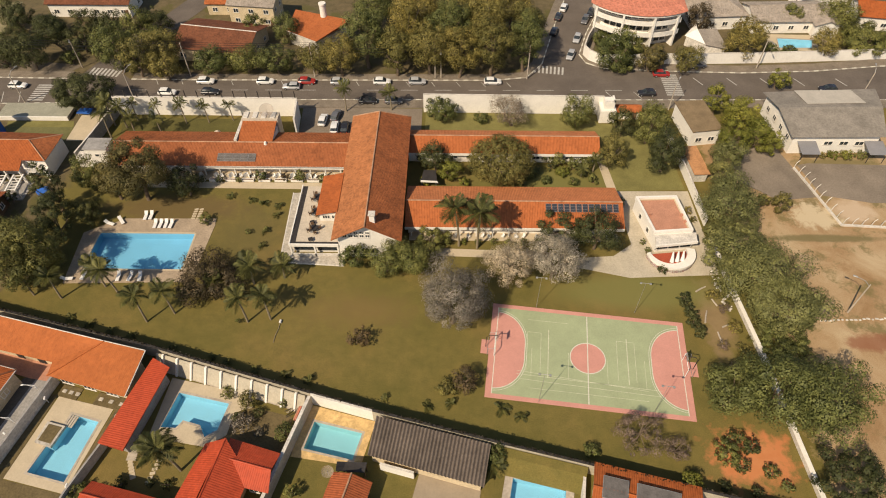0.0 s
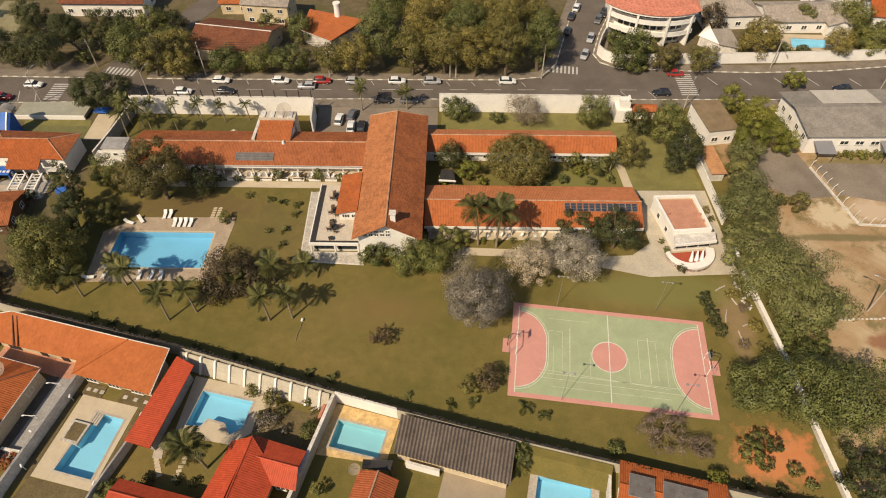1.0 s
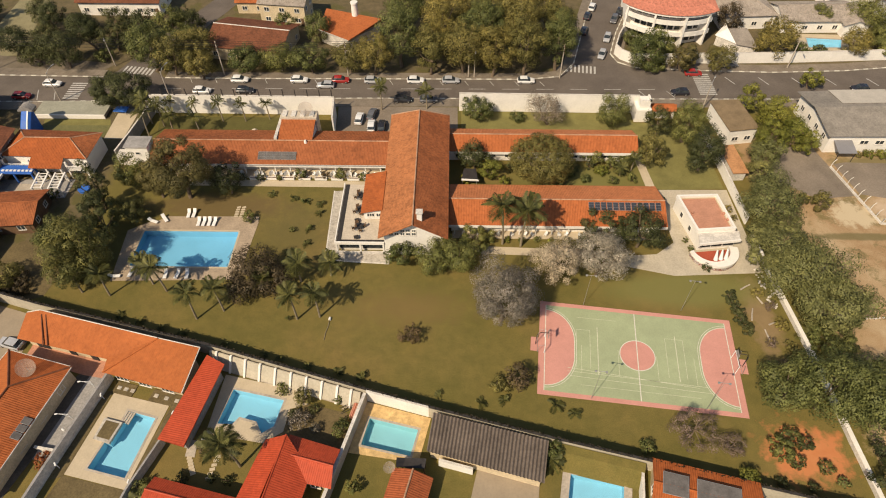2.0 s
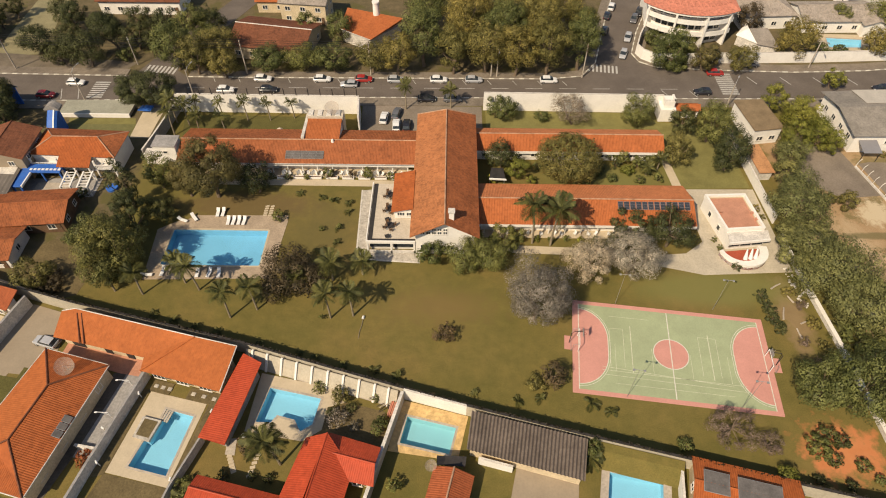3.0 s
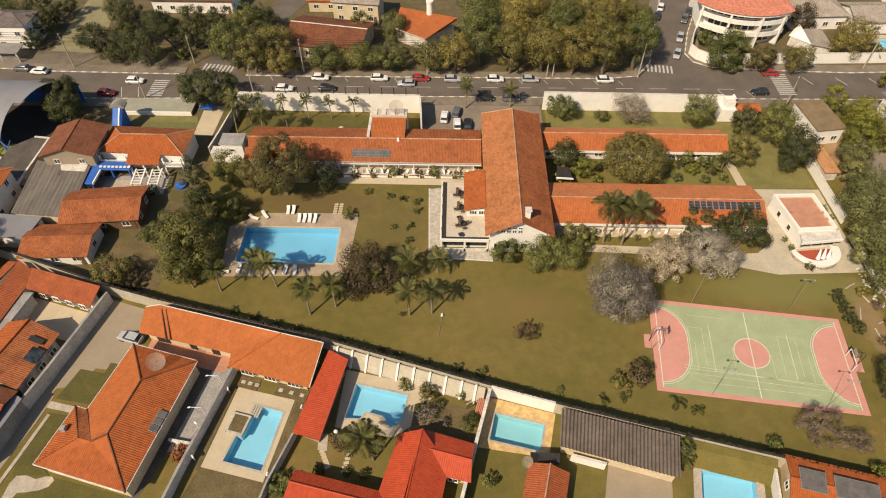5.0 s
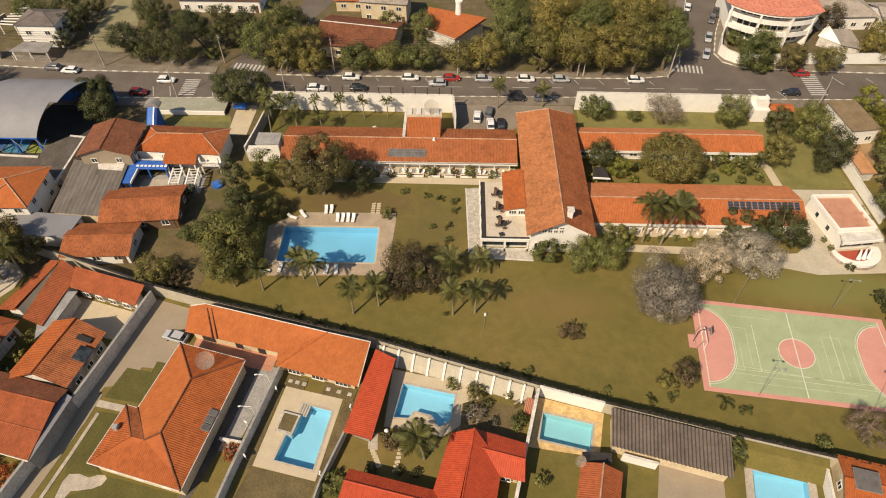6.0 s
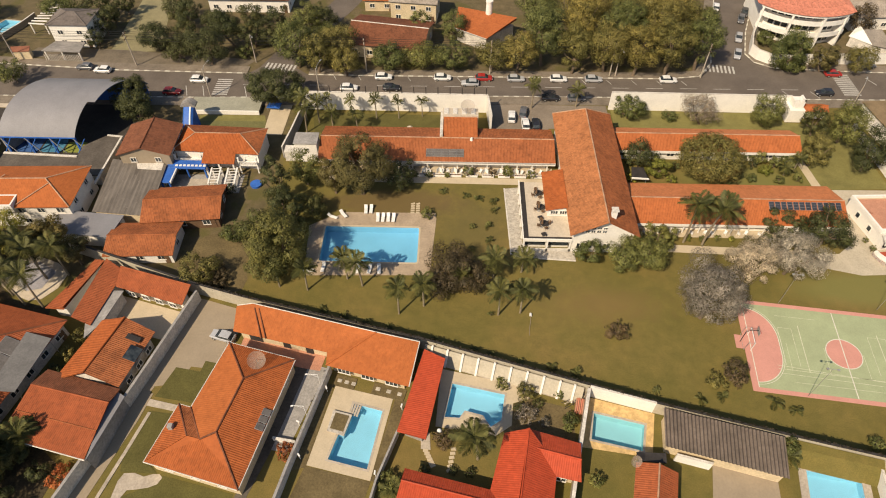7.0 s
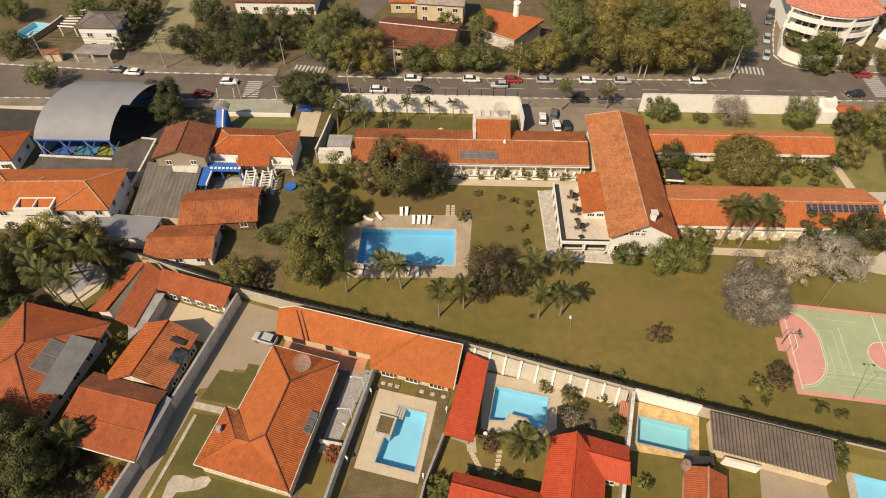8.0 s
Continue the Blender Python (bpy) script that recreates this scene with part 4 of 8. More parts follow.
paving("garden_earth", [(-92.2, 70.3), (-89.8, 72.3), (-87.5, 74.8), (-83.0, 76.6), (-80.1, 73.0), (-78.6, 70.2), (-78.2, 67.6), (-77.2, 65.0), (-77.6, 62.5), (-80.0, 61.6), (-83.0, 62.6), (-85.1, 63.9), (-88.5, 65.8), (-91.0, 67.3)], M_EARTH_GARDEN, "dry olive brown earth of a neglected garden", 0.02)
paving("lawn_plot", [(-84.3, 47.0), (-80.3, 46.3), (-80.0, 48.25), (-78.2, 47.9), (-79.6, 40.9), (-86.0, 41.9)], M_GRASS, "green lawn between drive and house", 0.06)
paving("lawn_plot_south", [(-86.0, 39.5), (-82.4, 39.1), (-83.9, 32.0), (-81.9, 30.2), (-87.0, 30.3), (-87.6, 33.0)], M_GRASS, "narrow green lawn beside a house", 0.06)
paving("school_court", [(-147.0, 100.6), (-139.6, 100.8), (-142.6, 112.8), (-160.0, 113.6), (-160.0, 100.4)], M_COURT_DARK, "dark stained hard court beside a sports hall", 0.05)
paving("school_terrace", [(-160.0, 114.0), (-142.7, 113.0), (-142.4, 116.2), (-160.0, 117.6)], M_FLOORPALE, "pale concrete strip above a court", 0.12)
paving("lawn_hip_house", [(-80.9, 29.9), (-70.5, 27.6), (-72.6, 16.0), (-90.2, 16.0), (-88.0, 26.0), (-84.0, 27.6)], M_GRASS, "green lawn in front of a hipped house", 0.035)
paving("round_patio", [(-121.6, 67.2), (-115.9, 69.0), (-112.0, 67.6), (-109.2, 65.4), (-109.6, 62.0), (-111.4, 59.6), (-113.6, 59.2), (-117.0, 60.6), (-119.6, 62.2), (-121.4, 64.6)], M_FLOORPALE, "pale curved patio among palms", 0.07)
paving("sunken_floor", [(-119.6, 66.4), (-115.4, 67.8), (-111.4, 65.6), (-112.4, 61.8), (-114.8, 61.2), (-118.6, 63.2)], plain("grey_violet_tiles", (0.33, 0.315, 0.335), 0.15, 0.5, 4.0), "grey violet tiled floor of a patio", 0.085)
paving("leaf_litter", [(-131.0, 70.0), (-122.0, 69.6), (-121.8, 64.0), (-116.6, 59.6), (-109.0, 57.6), (-108.6, 55.6), (-122.0, 55.8), (-131.0, 57.0)], M_TREE_SHADE, "dark ground coloured for shade under garden trees", 0.03)
paving("leaf_litter_south", [(-118.0, 38.0), (-105.0, 36.6), (-99.0, 33.0), (-95.6, 30.6), (-98.0, 16.0), (-120.0, 16.0)], M_TREE_SHADE, "dark soil coloured for shade under garden trees", 0.03)
# ---- the main house: hall, wings, terrace ----
hall = thing("hall", "tall white hall under a long weathered clay tile gable roof", "building")
part("wall", ring_walls(-19.7, 72.9, -9.1, 105.6, 0, 5.95, 0.3), M_WHITE, hall)
part("gable", gable_wall(-19.7, -9.1, 72.9, 5.95, 5.96, 8.85, 0.25), M_WHITE, hall)
A, B = (-14.5, 71.6, 9.1), (-14.5, 103.8, 9.1)
fs = [[(-20.6, 106.8, 5.6), (-20.6, 71.6, 5.6), A, B], [(-8.4, 71.6, 5.6), (-8.4, 106.8, 5.6), B, A], [(-8.4, 106.8, 5.6), (-20.6, 106.8, 5.6), B]]
# West slope in a sun-lightened tile colour, east slope in older, shade-darkened tiles.
add_roof(hall, [fs[0]], [(A, B), ((-20.6, 106.8, 5.6), B), ((-8.4, 106.8, 5.6), B)], M_TILE_HALL, "roof_west", "orange clay tile slope, coloured lighter as the sunlit side", M_TILE_PALE)
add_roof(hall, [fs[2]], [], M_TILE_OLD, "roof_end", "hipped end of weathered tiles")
add_roof(hall, [fs[1]], [], M_TILE_OLD, "roof_east", "weathered clay tile slope, coloured darker as the side away from sun")
fs2 = [[(-24.3, 88.8, 5.0), (-24.3, 78.3, 5.0), (-20.3, 78.3, 5.95), (-20.3, 88.8, 5.95)]]
part("upper_wall", ring_walls(-23.8, 78.8, -19.7, 88.5, 3.1, 5.1, 0.2), M_WHITE, hall)
add_roof(hall, fs2, [], M_TILE, "lean_to_roof", "clay tile lean-to slope")
ch = part("chimney", boxed(-13.8, 73.3, 7.8, -12.9, 74.2, 10.1, 0.04), M_WHITE, hall, "white plastered chimney")
part("cap", boxed(-13.95, 73.15, 10.1, -12.75, 74.35, 10.3, 0.03), M_WHITE_OLD, ch)
for n in (5,):
    for i in range(n):
        window(hall, -18.4 + i * 1.0, 72.9, 6.0 - 0.9, 0.8, 0.75, "s", 2)
        window(hall, -18.4 + i * 1.0, 72.9, 6.0 + 0.0, 0.8, 0.6, "s", 2)
for i in range(4):
    window(hall, -18.2 + i * 1.6, 72.9, 1.0, 1.3, 1.4, "s", 2)
for i in range(2):
    window(hall, -22.6 + i * 1.7, 78.8, 3.7, 1.4, 0.9, "s", 3)

TERR = [(-28.3, 73.1), (-19.7, 73.1), (-19.7, 88.0), (-28.3, 88.0)]
terrace = thing("terrace", "flat-roofed white terrace pavilion with large glazed openings", "building")
part("wall", ring_walls(-27.9, 73.9, -20.0, 87.6, 0, 2.85, 0.25), M_WHITE, terrace)
part("deck", prism(TERR, 2.85, 3.05), M_FLOORPALE, terrace, "bare pale concrete deck")
part("parapet", prism([(-28.6, 72.7), (-19.75, 72.7), (-19.75, 72.95), (-28.42, 72.95), (-28.42, 88.2), (-28.6, 88.2)], 2.7, 3.3), M_WHITE, terrace)
part("gutter", prism([(-28.3, 73.1), (-19.75, 73.1), (-19.75, 73.6), (-27.5, 73.6), (-27.5, 88.0), (-28.3, 88.0)], 3.05, 3.075), M_DARK, terrace, "dark gutter band")
for x in (-28.35, -24.1, -19.95):
    part("column", boxed(x - 0.16, 72.8, 0, x + 0.16, 73.12, 2.7, 0.02), M_WHITE, terrace)
for y in (76.0, 79.0, 82.0, 85.0, 87.9):
    part("column", boxed(-28.55, y - 0.16, 0, -28.23, y + 0.16, 2.7, 0.02), M_WHITE, terrace)
for x in (-26.2, -22.0):
    window(terrace, x, 73.9, 0.6, 3.8, 2.1, "s", 3, M_DARK)
part("sill_wall", boxed(-28.4, 72.8, 0, -19.8, 73.0, 0.75), M_WHITE_OLD, terrace)
for y in (77, 80.5, 84):
    window(terrace, -27.9, y, 0.5, 2.8, 2.1, "w", 2, M_DARK)


def wing(name, label, x0, x1, y0, y1, ze, zr, ridge_y, over=0.7, mats=(None, None)):
    w = thing(name, label, "building", "house wings")
    ym = ridge_y
    part("wall", ring_walls(x0 + over * 0.4, y0 + over, x1 - over, y1 - over, 0, ze + 0.25), M_WHITE, w)
    fs = [[(x0, y0, ze), (x1, y0, ze), (x1, ym, zr), (x0, ym, zr)], [(x1, y1, ze), (x0, y1, ze), (x0, ym, zr), (x1, ym, zr)]]
    add_roof(w, [fs[0]], [((x0, ym, zr), (x1, ym, zr))], mats[0] or M_TILE_NEW, "roof_south", "bright orange clay tile slope", M_TILE_PALE)
    add_roof(w, [fs[1]], [], mats[1] or M_TILE_NORTH, "roof_north", "weathered clay tile slope")
    for xe in (x0 + over * 0.4, x1 - over - 0.2):
        bm = bmesh.new()
        out = [(y0 + over, ze + 0.2), (y1 - over, ze + 0.2), (ym, zr - 0.1)]
        a, b = [bm.verts.new((xe, y, z)) for y, z in out], [bm.verts.new((xe + 0.2, y, z)) for y, z in out]
        bm.faces.new(a), bm.faces.new(b[::-1])
        for i in range(3):
            bm.faces.new((a[i], a[(i + 1) % 3], b[(i + 1) % 3], b[i]))
        bmesh.ops.recalc_face_normals(bm, faces=bm.faces)
        part("gable", bm, M_WHITE, w)
    part("fascia", boxed(x0, y0 - 0.06, ze - 0.62, x1, y0 + 0.04, ze + 0.0), M_WHITE, w)
    k = int((x1 - x0 - 1.5) / 3.2)
    for i in range(k):
        x = x0 + 1 + (i + 0.5) * (x1 - x0 - 2) / k
        window(w, x, y0 + over, 0.85, 1.6, 1.2, "s", 2)
    return w


w_west = wing("west_wing", "low white wing with a veranda under a clay tile roof", -69.0, -20.7, 93.9, 104.8, 2.8, 4.5, 99.4, 1.6, (M_TILE_WING, M_TILE_OLD))
for i in range(16):
    x = -68.0 + i * 3.05
    part("veranda_post", boxed(x - 0.12, 94.1, 0, x + 0.12, 94.34, 2.75, 0.015), M_WHITE, w_west)
part("plinth", boxed(-68.6, 93.0, 0, -21.0, 95.4, 0.16), M_DECK_PALE, w_west)
bm = bmesh.new()
bm.loops.layers.uv.new("UVMap")
tile_face(bm, [(-43.6, 99.0, 4.35), (-36.5, 99.0, 4.35), (-36.5, 105.2, 5.4), (-43.6, 105.2, 5.4)])
vent = part("roof_vent", rod([(-37.75, 99.0, 4.3), (-37.75, 99.0, 4.7), (-37.75, 99.0, 4.95)], 0.36, 0.2, 12), M_WHITE, w_west, "white domed roof vent")
part("gutter", boxed(-69.0, 93.68, 2.72, -20.7, 93.82, 2.82), M_GREY, w_west, "grey eave gutter")
annex = thing("stair_annex", "raised annex with orange tiles and a white parapet", "building")
part("roof", bm, M_TILE_NEW, annex)
part("wall", prism([(-43.8, 105.2), (-36.3, 105.2), (-36.3, 107.8), (-43.8, 107.8)], 0, 5.8), M_FLOORPALE, annex)
part("side_wall", prism([(-44.3, 99.6), (-43.7, 99.6), (-43.7, 107.8), (-44.3, 107.8)], 0, 5.0), M_WHITE_OLD, annex)
part("body", prism([(-43.5, 99.6), (-36.6, 99.6), (-36.6, 105.15), (-43.5, 105.15)], 0, 4.3), M_WHITE, annex)
for i in range(4):
    part("parapet_block", boxed(-43.6 + i * 1.9, 105.6, 5.8, -42.6 + i * 1.9, 107.6, 6.0, 0.03), M_WHITE_OLD, annex)
wing("north_east_wing", "long low white wing under an orange clay tile roof", -9.0, 30.4, 98.5, 106.0, 2.8, 4.5, 102.1)
w_se = wing("south_east_wing", "long low white wing under a bright orange clay tile roof", -8.3, 31.7, 77.7, 88.6, 2.8, 4.8, 82.6, 1.2)


def panel_row(parent, x0, n, w, ya, za, yb, zb, gap=0.06, material=None, lift=0.13):
    """A row of framed panels lying on a south slope."""
    slope, h = math.degrees(math.atan2(zb - za, yb - ya)), math.hypot(zb - za, yb - ya)
    frame_me = mesh_of("solar_panel", boxed(0, 0, 0, w, h, 0.05, 0.008), M_STEEL)
    cells = mesh_of("cell_sheet", boxed(0.04, 0.04, 0.045, w - 0.04, h - 0.04, 0.056), material or M_SOLAR)
    seam = mesh_of("seam", boxed(0.04, -0.014, 0.055, w - 0.04, 0.014, 0.062), M_STEEL)
    for i in range(n):
        p = part("solar_panel", frame_me, None, parent, "dark glass solar panel", pose(x0 + i * (w + gap), ya, za + lift, slope, 0, 0))
        part("cell_sheet", cells, None, p)
        for k in (1, 2):
            part("seam", seam, None, p, at=pose(0, h * k / 3, 0))


def se_z(y):
    return 2.8 + 2.0 * (y - 77.7) / (82.6 - 77.7)


panel_row(w_se, 17.5, 12, 0.98, 80.6, se_z(80.6), 82.1, se_z(82.1), 0.14)
panel_row(w_west, -47.0, 5, 1.5, 94.9, 2.8 + 1.7 * 1.0 / 5.5, 96.7, 2.8 + 1.7 * 2.8 / 5.5, 0.05, M_SOLARGREY)

# ---- white pavilion with roof terrace and round balcony ----
pav = thing("pavilion", "white pavilion with a terracotta roof terrace and round balcony", "building")
PV = [(36.5, 76.3), (43.7, 77.0), (42.7, 85.9), (34.9, 85.5)]
part("wall", prism(grown([(36.9, 74.6), (43.8, 75.4), (42.7, 85.9), (34.9, 85.5)], -0.12), 0, 2.9), M_WHITE, pav)
part("terrace_floor", prism(grown(PV, -0.3), 2.9, 3.02), M_TERRACOTTA, pav, "terracotta roof terrace floor")
part("parapet", prism(PV, 2.85, 3.62, [grown(PV, -0.42)]), M_WHITE, pav)
part("inner_kerb", prism(grown(PV, -0.43), 3.02, 3.16, [grown(PV, -0.62)]), M_DECK_PALE, pav, "stained kerb inside the parapet")
part("awning", prism([(36.4, 73.7), (44.0, 74.8), (44.3, 76.9), (36.8, 76.2)], 2.8, 2.98), M_WHITE_OLD, pav, "pale flat awning roof")
part("fascia", prism([(36.3, 73.5), (44.1, 74.6), (44.05, 74.82), (36.35, 73.72)], 2.45, 3.0), M_WHITE, pav)
arc = [(39.6 + 4.35 * math.cos(radians(a)), 74.0 + 4.2 * math.sin(radians(a))) for a in range(187, 371, 9)]
part("balcony_floor", prism(arc, 0, 0.7), M_REDFLOOR, pav, "red balcony floor")
arc2 = [(39.15 + 3.35 * math.cos(radians(a)), 74.2 + 3.2 * math.sin(radians(a))) for a in range(370, 186, -9)]
part("balcony_wall", prism(arc + arc2, 0, 1.2), M_WHITE, pav)
wall_line = Vector((43.7, 75.5)) - Vector((37.0, 74.7))
for i in range(3):
    p = Vector((37.0, 74.68)) + wall_line * (0.18 + 0.32 * i)
    put_window(pav, p.x, p.y, 0.85, 1.9, 1.7, 6.8, 2, M_DARK)
for k in (0.3, 0.62):
    p = Vector((34.95, 85.4)).lerp(Vector((36.95, 74.6)), k)
    put_window(pav, p.x + 0.06, p.y, 1.0, 1.0, 1.2, -79.5, 1)
for x, y in ((36.9, 81.2), (42.6, 81.0), (42.9, 79.4)):
    pot = thing("plant_pot", "potted plant on the terracotta roof terrace", "pot", "roof terrace pots", "", (x, y, 3.02))
    part("pot", rod([(0, 0, 0), (0, 0, 0.4)], 0.22, 0.3, 12), M_TERRACOTTA, pot)

part("rail", rod([(36.2, 73.2, 2.4), (37.6, 73.9, 2.6), (44.0, 74.7, 2.6)], 0.05), M_DARK, pav, "dark awning rail")

# ---- gate lodge and kiosks ----
lodge = rect_house("gate_lodge", "small gate lodge with an orange tile roof", (39.2, 115.2), 0, 5.6, 3.0, 2.1, 2.8, "gable", M_TILE_NEW, over=0.4)
kiosk = thing("gate_tower", "white stepped gate tower at the wall's end", "building")
part("base", boxed(32.6, 112.6, 0, 36.0, 116.0, 3.2, 0.05), M_WHITE, kiosk)
part("top", boxed(33.4, 113.4, 3.2, 35.6, 115.6, 4.9, 0.05), M_WHITE, kiosk)
for i in range(4):
    part("merlon", boxed(33.4 + i * 0.62, 113.4, 4.9, 33.75 + i * 0.62, 113.8, 5.25), M_WHITE, kiosk)
part("merlon", boxed(35.2, 113.4, 4.9, 35.6, 115.6, 5.25), M_WHITE, kiosk)

for i in range(13):
    x = -7.2 + i * 3.0
    part("veranda_post", boxed(x - 0.1, 77.95, 0, x + 0.1, 78.15, 2.72, 0.015), M_WHITE, w_se)
part("plinth", boxed(-7.6, 77.0, 0, 31.0, 78.9, 0.14), M_DECK_PALE, w_se)
# ---- neighbours south of the boundary wall ----
def plan_house(name, label, faces, ridges, walls, wall_z, roof_mat, wall_mat, category="house", cap=None, gutter=None):
    """A house of sloping roof faces over one or more wall outlines."""
    h = thing(name, label, category)
    for i, f in enumerate(faces):
        add_roof(h, [f], ridges if i == 0 else [], roof_mat[i] if isinstance(roof_mat, list) else roof_mat, "roof_slope", cap=cap)
    for w in walls:
        part("wall", prism(grown(w, -0.45), 0, wall_z), wall_mat, h)
    if gutter:
        bm = bmesh.new()
        for p, q in zip(gutter, gutter[1:]):
            tube(bm, [p, q], 0.09, None, 6)
        part("gutter", bm, M_WHITE_OLD, h, "stained white eave gutter")
    return h


def wall_windows(h, a, b, n, z=1.0, w=1.4, hgt=1.1, panes=2):
    """Windows along a wall that runs from a to b, seen from its right."""
    ax, ay = a
    bx, by = b
    deg = math.degrees(math.atan2(by - ay, bx - ax))
    for i in range(n):
        k = (i + 0.5) / n
        put_window(h, ax + (bx - ax) * k, ay + (by - ay) * k, z, w, hgt, deg, panes)


GT = (-52.9, 51.5, 4.3)
garage = plan_house("garage_house", "long low house with a bright orange lean-to tile roof", [
    [(-75.9, 52.2, 2.7), (-60.4, 48.7, 2.7), GT, (-73.4, 56.5, 4.3)],
    [(-60.2, 46.4, 2.7), (-47.4, 43.1, 2.7), (-46.1, 49.9, 4.3), GT],
    [(-76.4, 56.9, 3.0), (-75.9, 52.2, 2.7), (-73.4, 56.5, 4.3)],
    [(-60.4, 48.7, 2.72), (-60.2, 46.4, 2.7), GT],
], [(GT, (-60.2, 46.4, 2.75))], [[(-75.8, 52.5), (-60.0, 48.9), (-54.0, 51.4), (-73.6, 56.2)], [(-60.0, 46.8), (-47.8, 43.6), (-46.5, 49.4), (-59.0, 52.4)]], 2.75, M_TILE_TAN, M_CREAM,
    gutter=[(-76.3, 57.0, 3.1), (-73.4, 56.6, 4.3), (-52.9, 51.6, 4.3), (-46.0, 50.0, 4.3), (-47.3, 43.1, 2.7)])
for d in (-0.35, 0.35):
    cb = bmesh.new()
    ridge_cap(cb, (-72.6 + d, 55.8, 4.1), (-70.8 + d, 50.9, 2.85), 0.1)
    part("ridge_tiles", cb, M_TILE_BROWN, garage, "dark row of capping tiles")
# Dark slabs on the closed wall stand for the shade in open bays.
for x, y, w in ((-72.6, 52.3, 2.2), (-67.4, 51.1, 1.2), (-63.6, 50.2, 1.2)):
    part("garage_opening", boxed(-w / 2, -0.1, 0, w / 2, 0.0, 2.1), M_DARK, garage, "dark slab for the shade inside a garage bay", at=pose(x, y - 0.05, 0, 0, 0, -12.6))
paving("garage_apron", [(-74.9, 53.2), (-61.0, 50.0), (-61.6, 46.9), (-64.6, 47.4), (-75.2, 50.4)], M_TERRACOTTA, "worn terracotta paving between two houses", 0.058)
wall_windows(garage, (-59.4, 46.55), (-48.2, 43.75), 3, 1.0, 2.0, 1.2, 3)
for x, y, w in ((-57.4, 45.1, 3.4), (-50.5, 43.6, 5.2)):
    bed = thing("stone_bed", "low planting bed with pale stones before a house", "bed", "stone beds", "", (x, y, 0), -13.4)
    part("soil", boxed(-w / 2, -1.0, 0, w / 2, 1.0, 0.12, 0.03), M_EARTH_GARDEN, bed)
    for i in range(3):
        part("stone", boxed(-w / 2 + 0.5 + i * w / 3, -0.3, 0.1, -w / 2 + 1.2 + i * w / 3, 0.3, 0.2, 0.05), M_STONE, bed)

# Walls grey instead of white, to put in the shadow below the eave.
red_shed = plan_house("long_shed", "long lean-to shed with a bright red tile roof", [[(-45.3, 49.7, 2.7), (-48.6, 36.0, 2.7), (-44.4, 34.7, 3.15), (-42.0, 47.8, 3.15)]], [], [[(-45.1, 49.2), (-48.1, 36.4), (-44.7, 35.2), (-42.3, 47.4)]], 2.65, M_TILE_RED, M_GREY, "shed")

NW, NE, SE, SW = (-75.8, 49.8, 3.2), (-64.9, 47.0, 3.2), (-68.9, 27.0, 3.2), (-82.7, 30.5, 3.2)
NO, NI = (-80.5, 39.2, 3.2), (-78.6, 38.7, 3.2)
R1, R2, S1, S2 = (-71.4, 42.5, 5.1), (-73.2, 34.2, 5.1), (-75.4, 33.4, 4.45), (-77.4, 33.9, 4.35)
# Tile colour puts shade on the north-facing strip, the last face.
hip = plan_house("hip_house", "single-storey house under a large hipped orange tile roof", [
    [NW, NI, S1, R2, R1], [SE, NE, R1, R2], [NE, NW, R1], [SW, SE, R2, S1, S2], [NO, SW, S2], [NI, NO, S2, S1],
], [(R1, R2), (R1, NW), (R1, NE), (R2, SE), (S1, R2), (NO, S2), (NI, S1)], [[NW[:2], NI[:2], NO[:2], SW[:2], SE[:2], NE[:2]]], 3.1, [M_TILE_TAN, M_TILE, M_TILE, M_TILE, M_TILE, M_TILE_OLD], M_CREAM, cap=M_TILE_BROWN, gutter=[NW, NE, SE, SW, NO, NI, NW])
part("chimney", boxed(-80.6, 35.0, 3.0, -79.9, 35.7, 4.4, 0.03), M_GREY, hip, "stained grey chimney")
wall_windows(hip, (-69.2, 28.4), (-65.6, 46.2), 4)
wall_windows(hip, (-81.8, 30.75), (-69.8, 27.7), 3)
for k in range(3):
    p = part("solar_collector", boxed(0, 0, 0, 1.2, 1.0, 0.08, 0.01), M_STEEL, hip, "small dark solar collector", pose(-68.5 + k * 0.24, 35.4 + k * 1.1, 3.84, 0, 20, -12))
    part("glass", boxed(0.05, 0.05, 0.075, 1.15, 0.95, 0.09), M_SOLARGREY, p)

house_a = plan_house("courtyard_house", "low house with orange clay tile roofs round a courtyard", [
    [(-97.8, 60.4, 2.9), (-85.5, 56.9, 2.9), (-84.7, 60.2, 4.0), (-97.8, 63.9, 4.0)],
    [(-98.9, 52.5, 3.0), (-97.4, 63.7, 3.0), (-101.0, 65.7, 3.8), (-102.1, 53.5, 3.8)],
    [(-103.5, 66.3, 2.9), (-107.7, 55.7, 2.9), (-104.1, 55.1, 3.5), (-101.4, 65.6, 3.5)],
], [((-97.8, 63.9, 4.0), (-84.7, 60.2, 4.0))], [[(-97.6, 60.8), (-85.8, 57.4), (-85.0, 59.8), (-97.6, 63.5)], [(-99.0, 53.0), (-97.6, 63.4), (-100.8, 65.2), (-101.9, 54.0)], [(-104.3, 55.6), (-101.7, 65.3), (-103.4, 65.8), (-107.3, 56.0)]], 2.85, [M_TILE_WEST, M_TILE_WEST, M_TILE_WEST], M_WHITE)
wall_windows(house_a, (-96.6, 60.35), (-86.4, 57.45), 4)
paving("courtyard", [(-97.6, 60.6), (-85.6, 57.2), (-87.6, 51.8), (-97.2, 54.4)], M_DECK_PALE, "pale paved courtyard", 0.05)
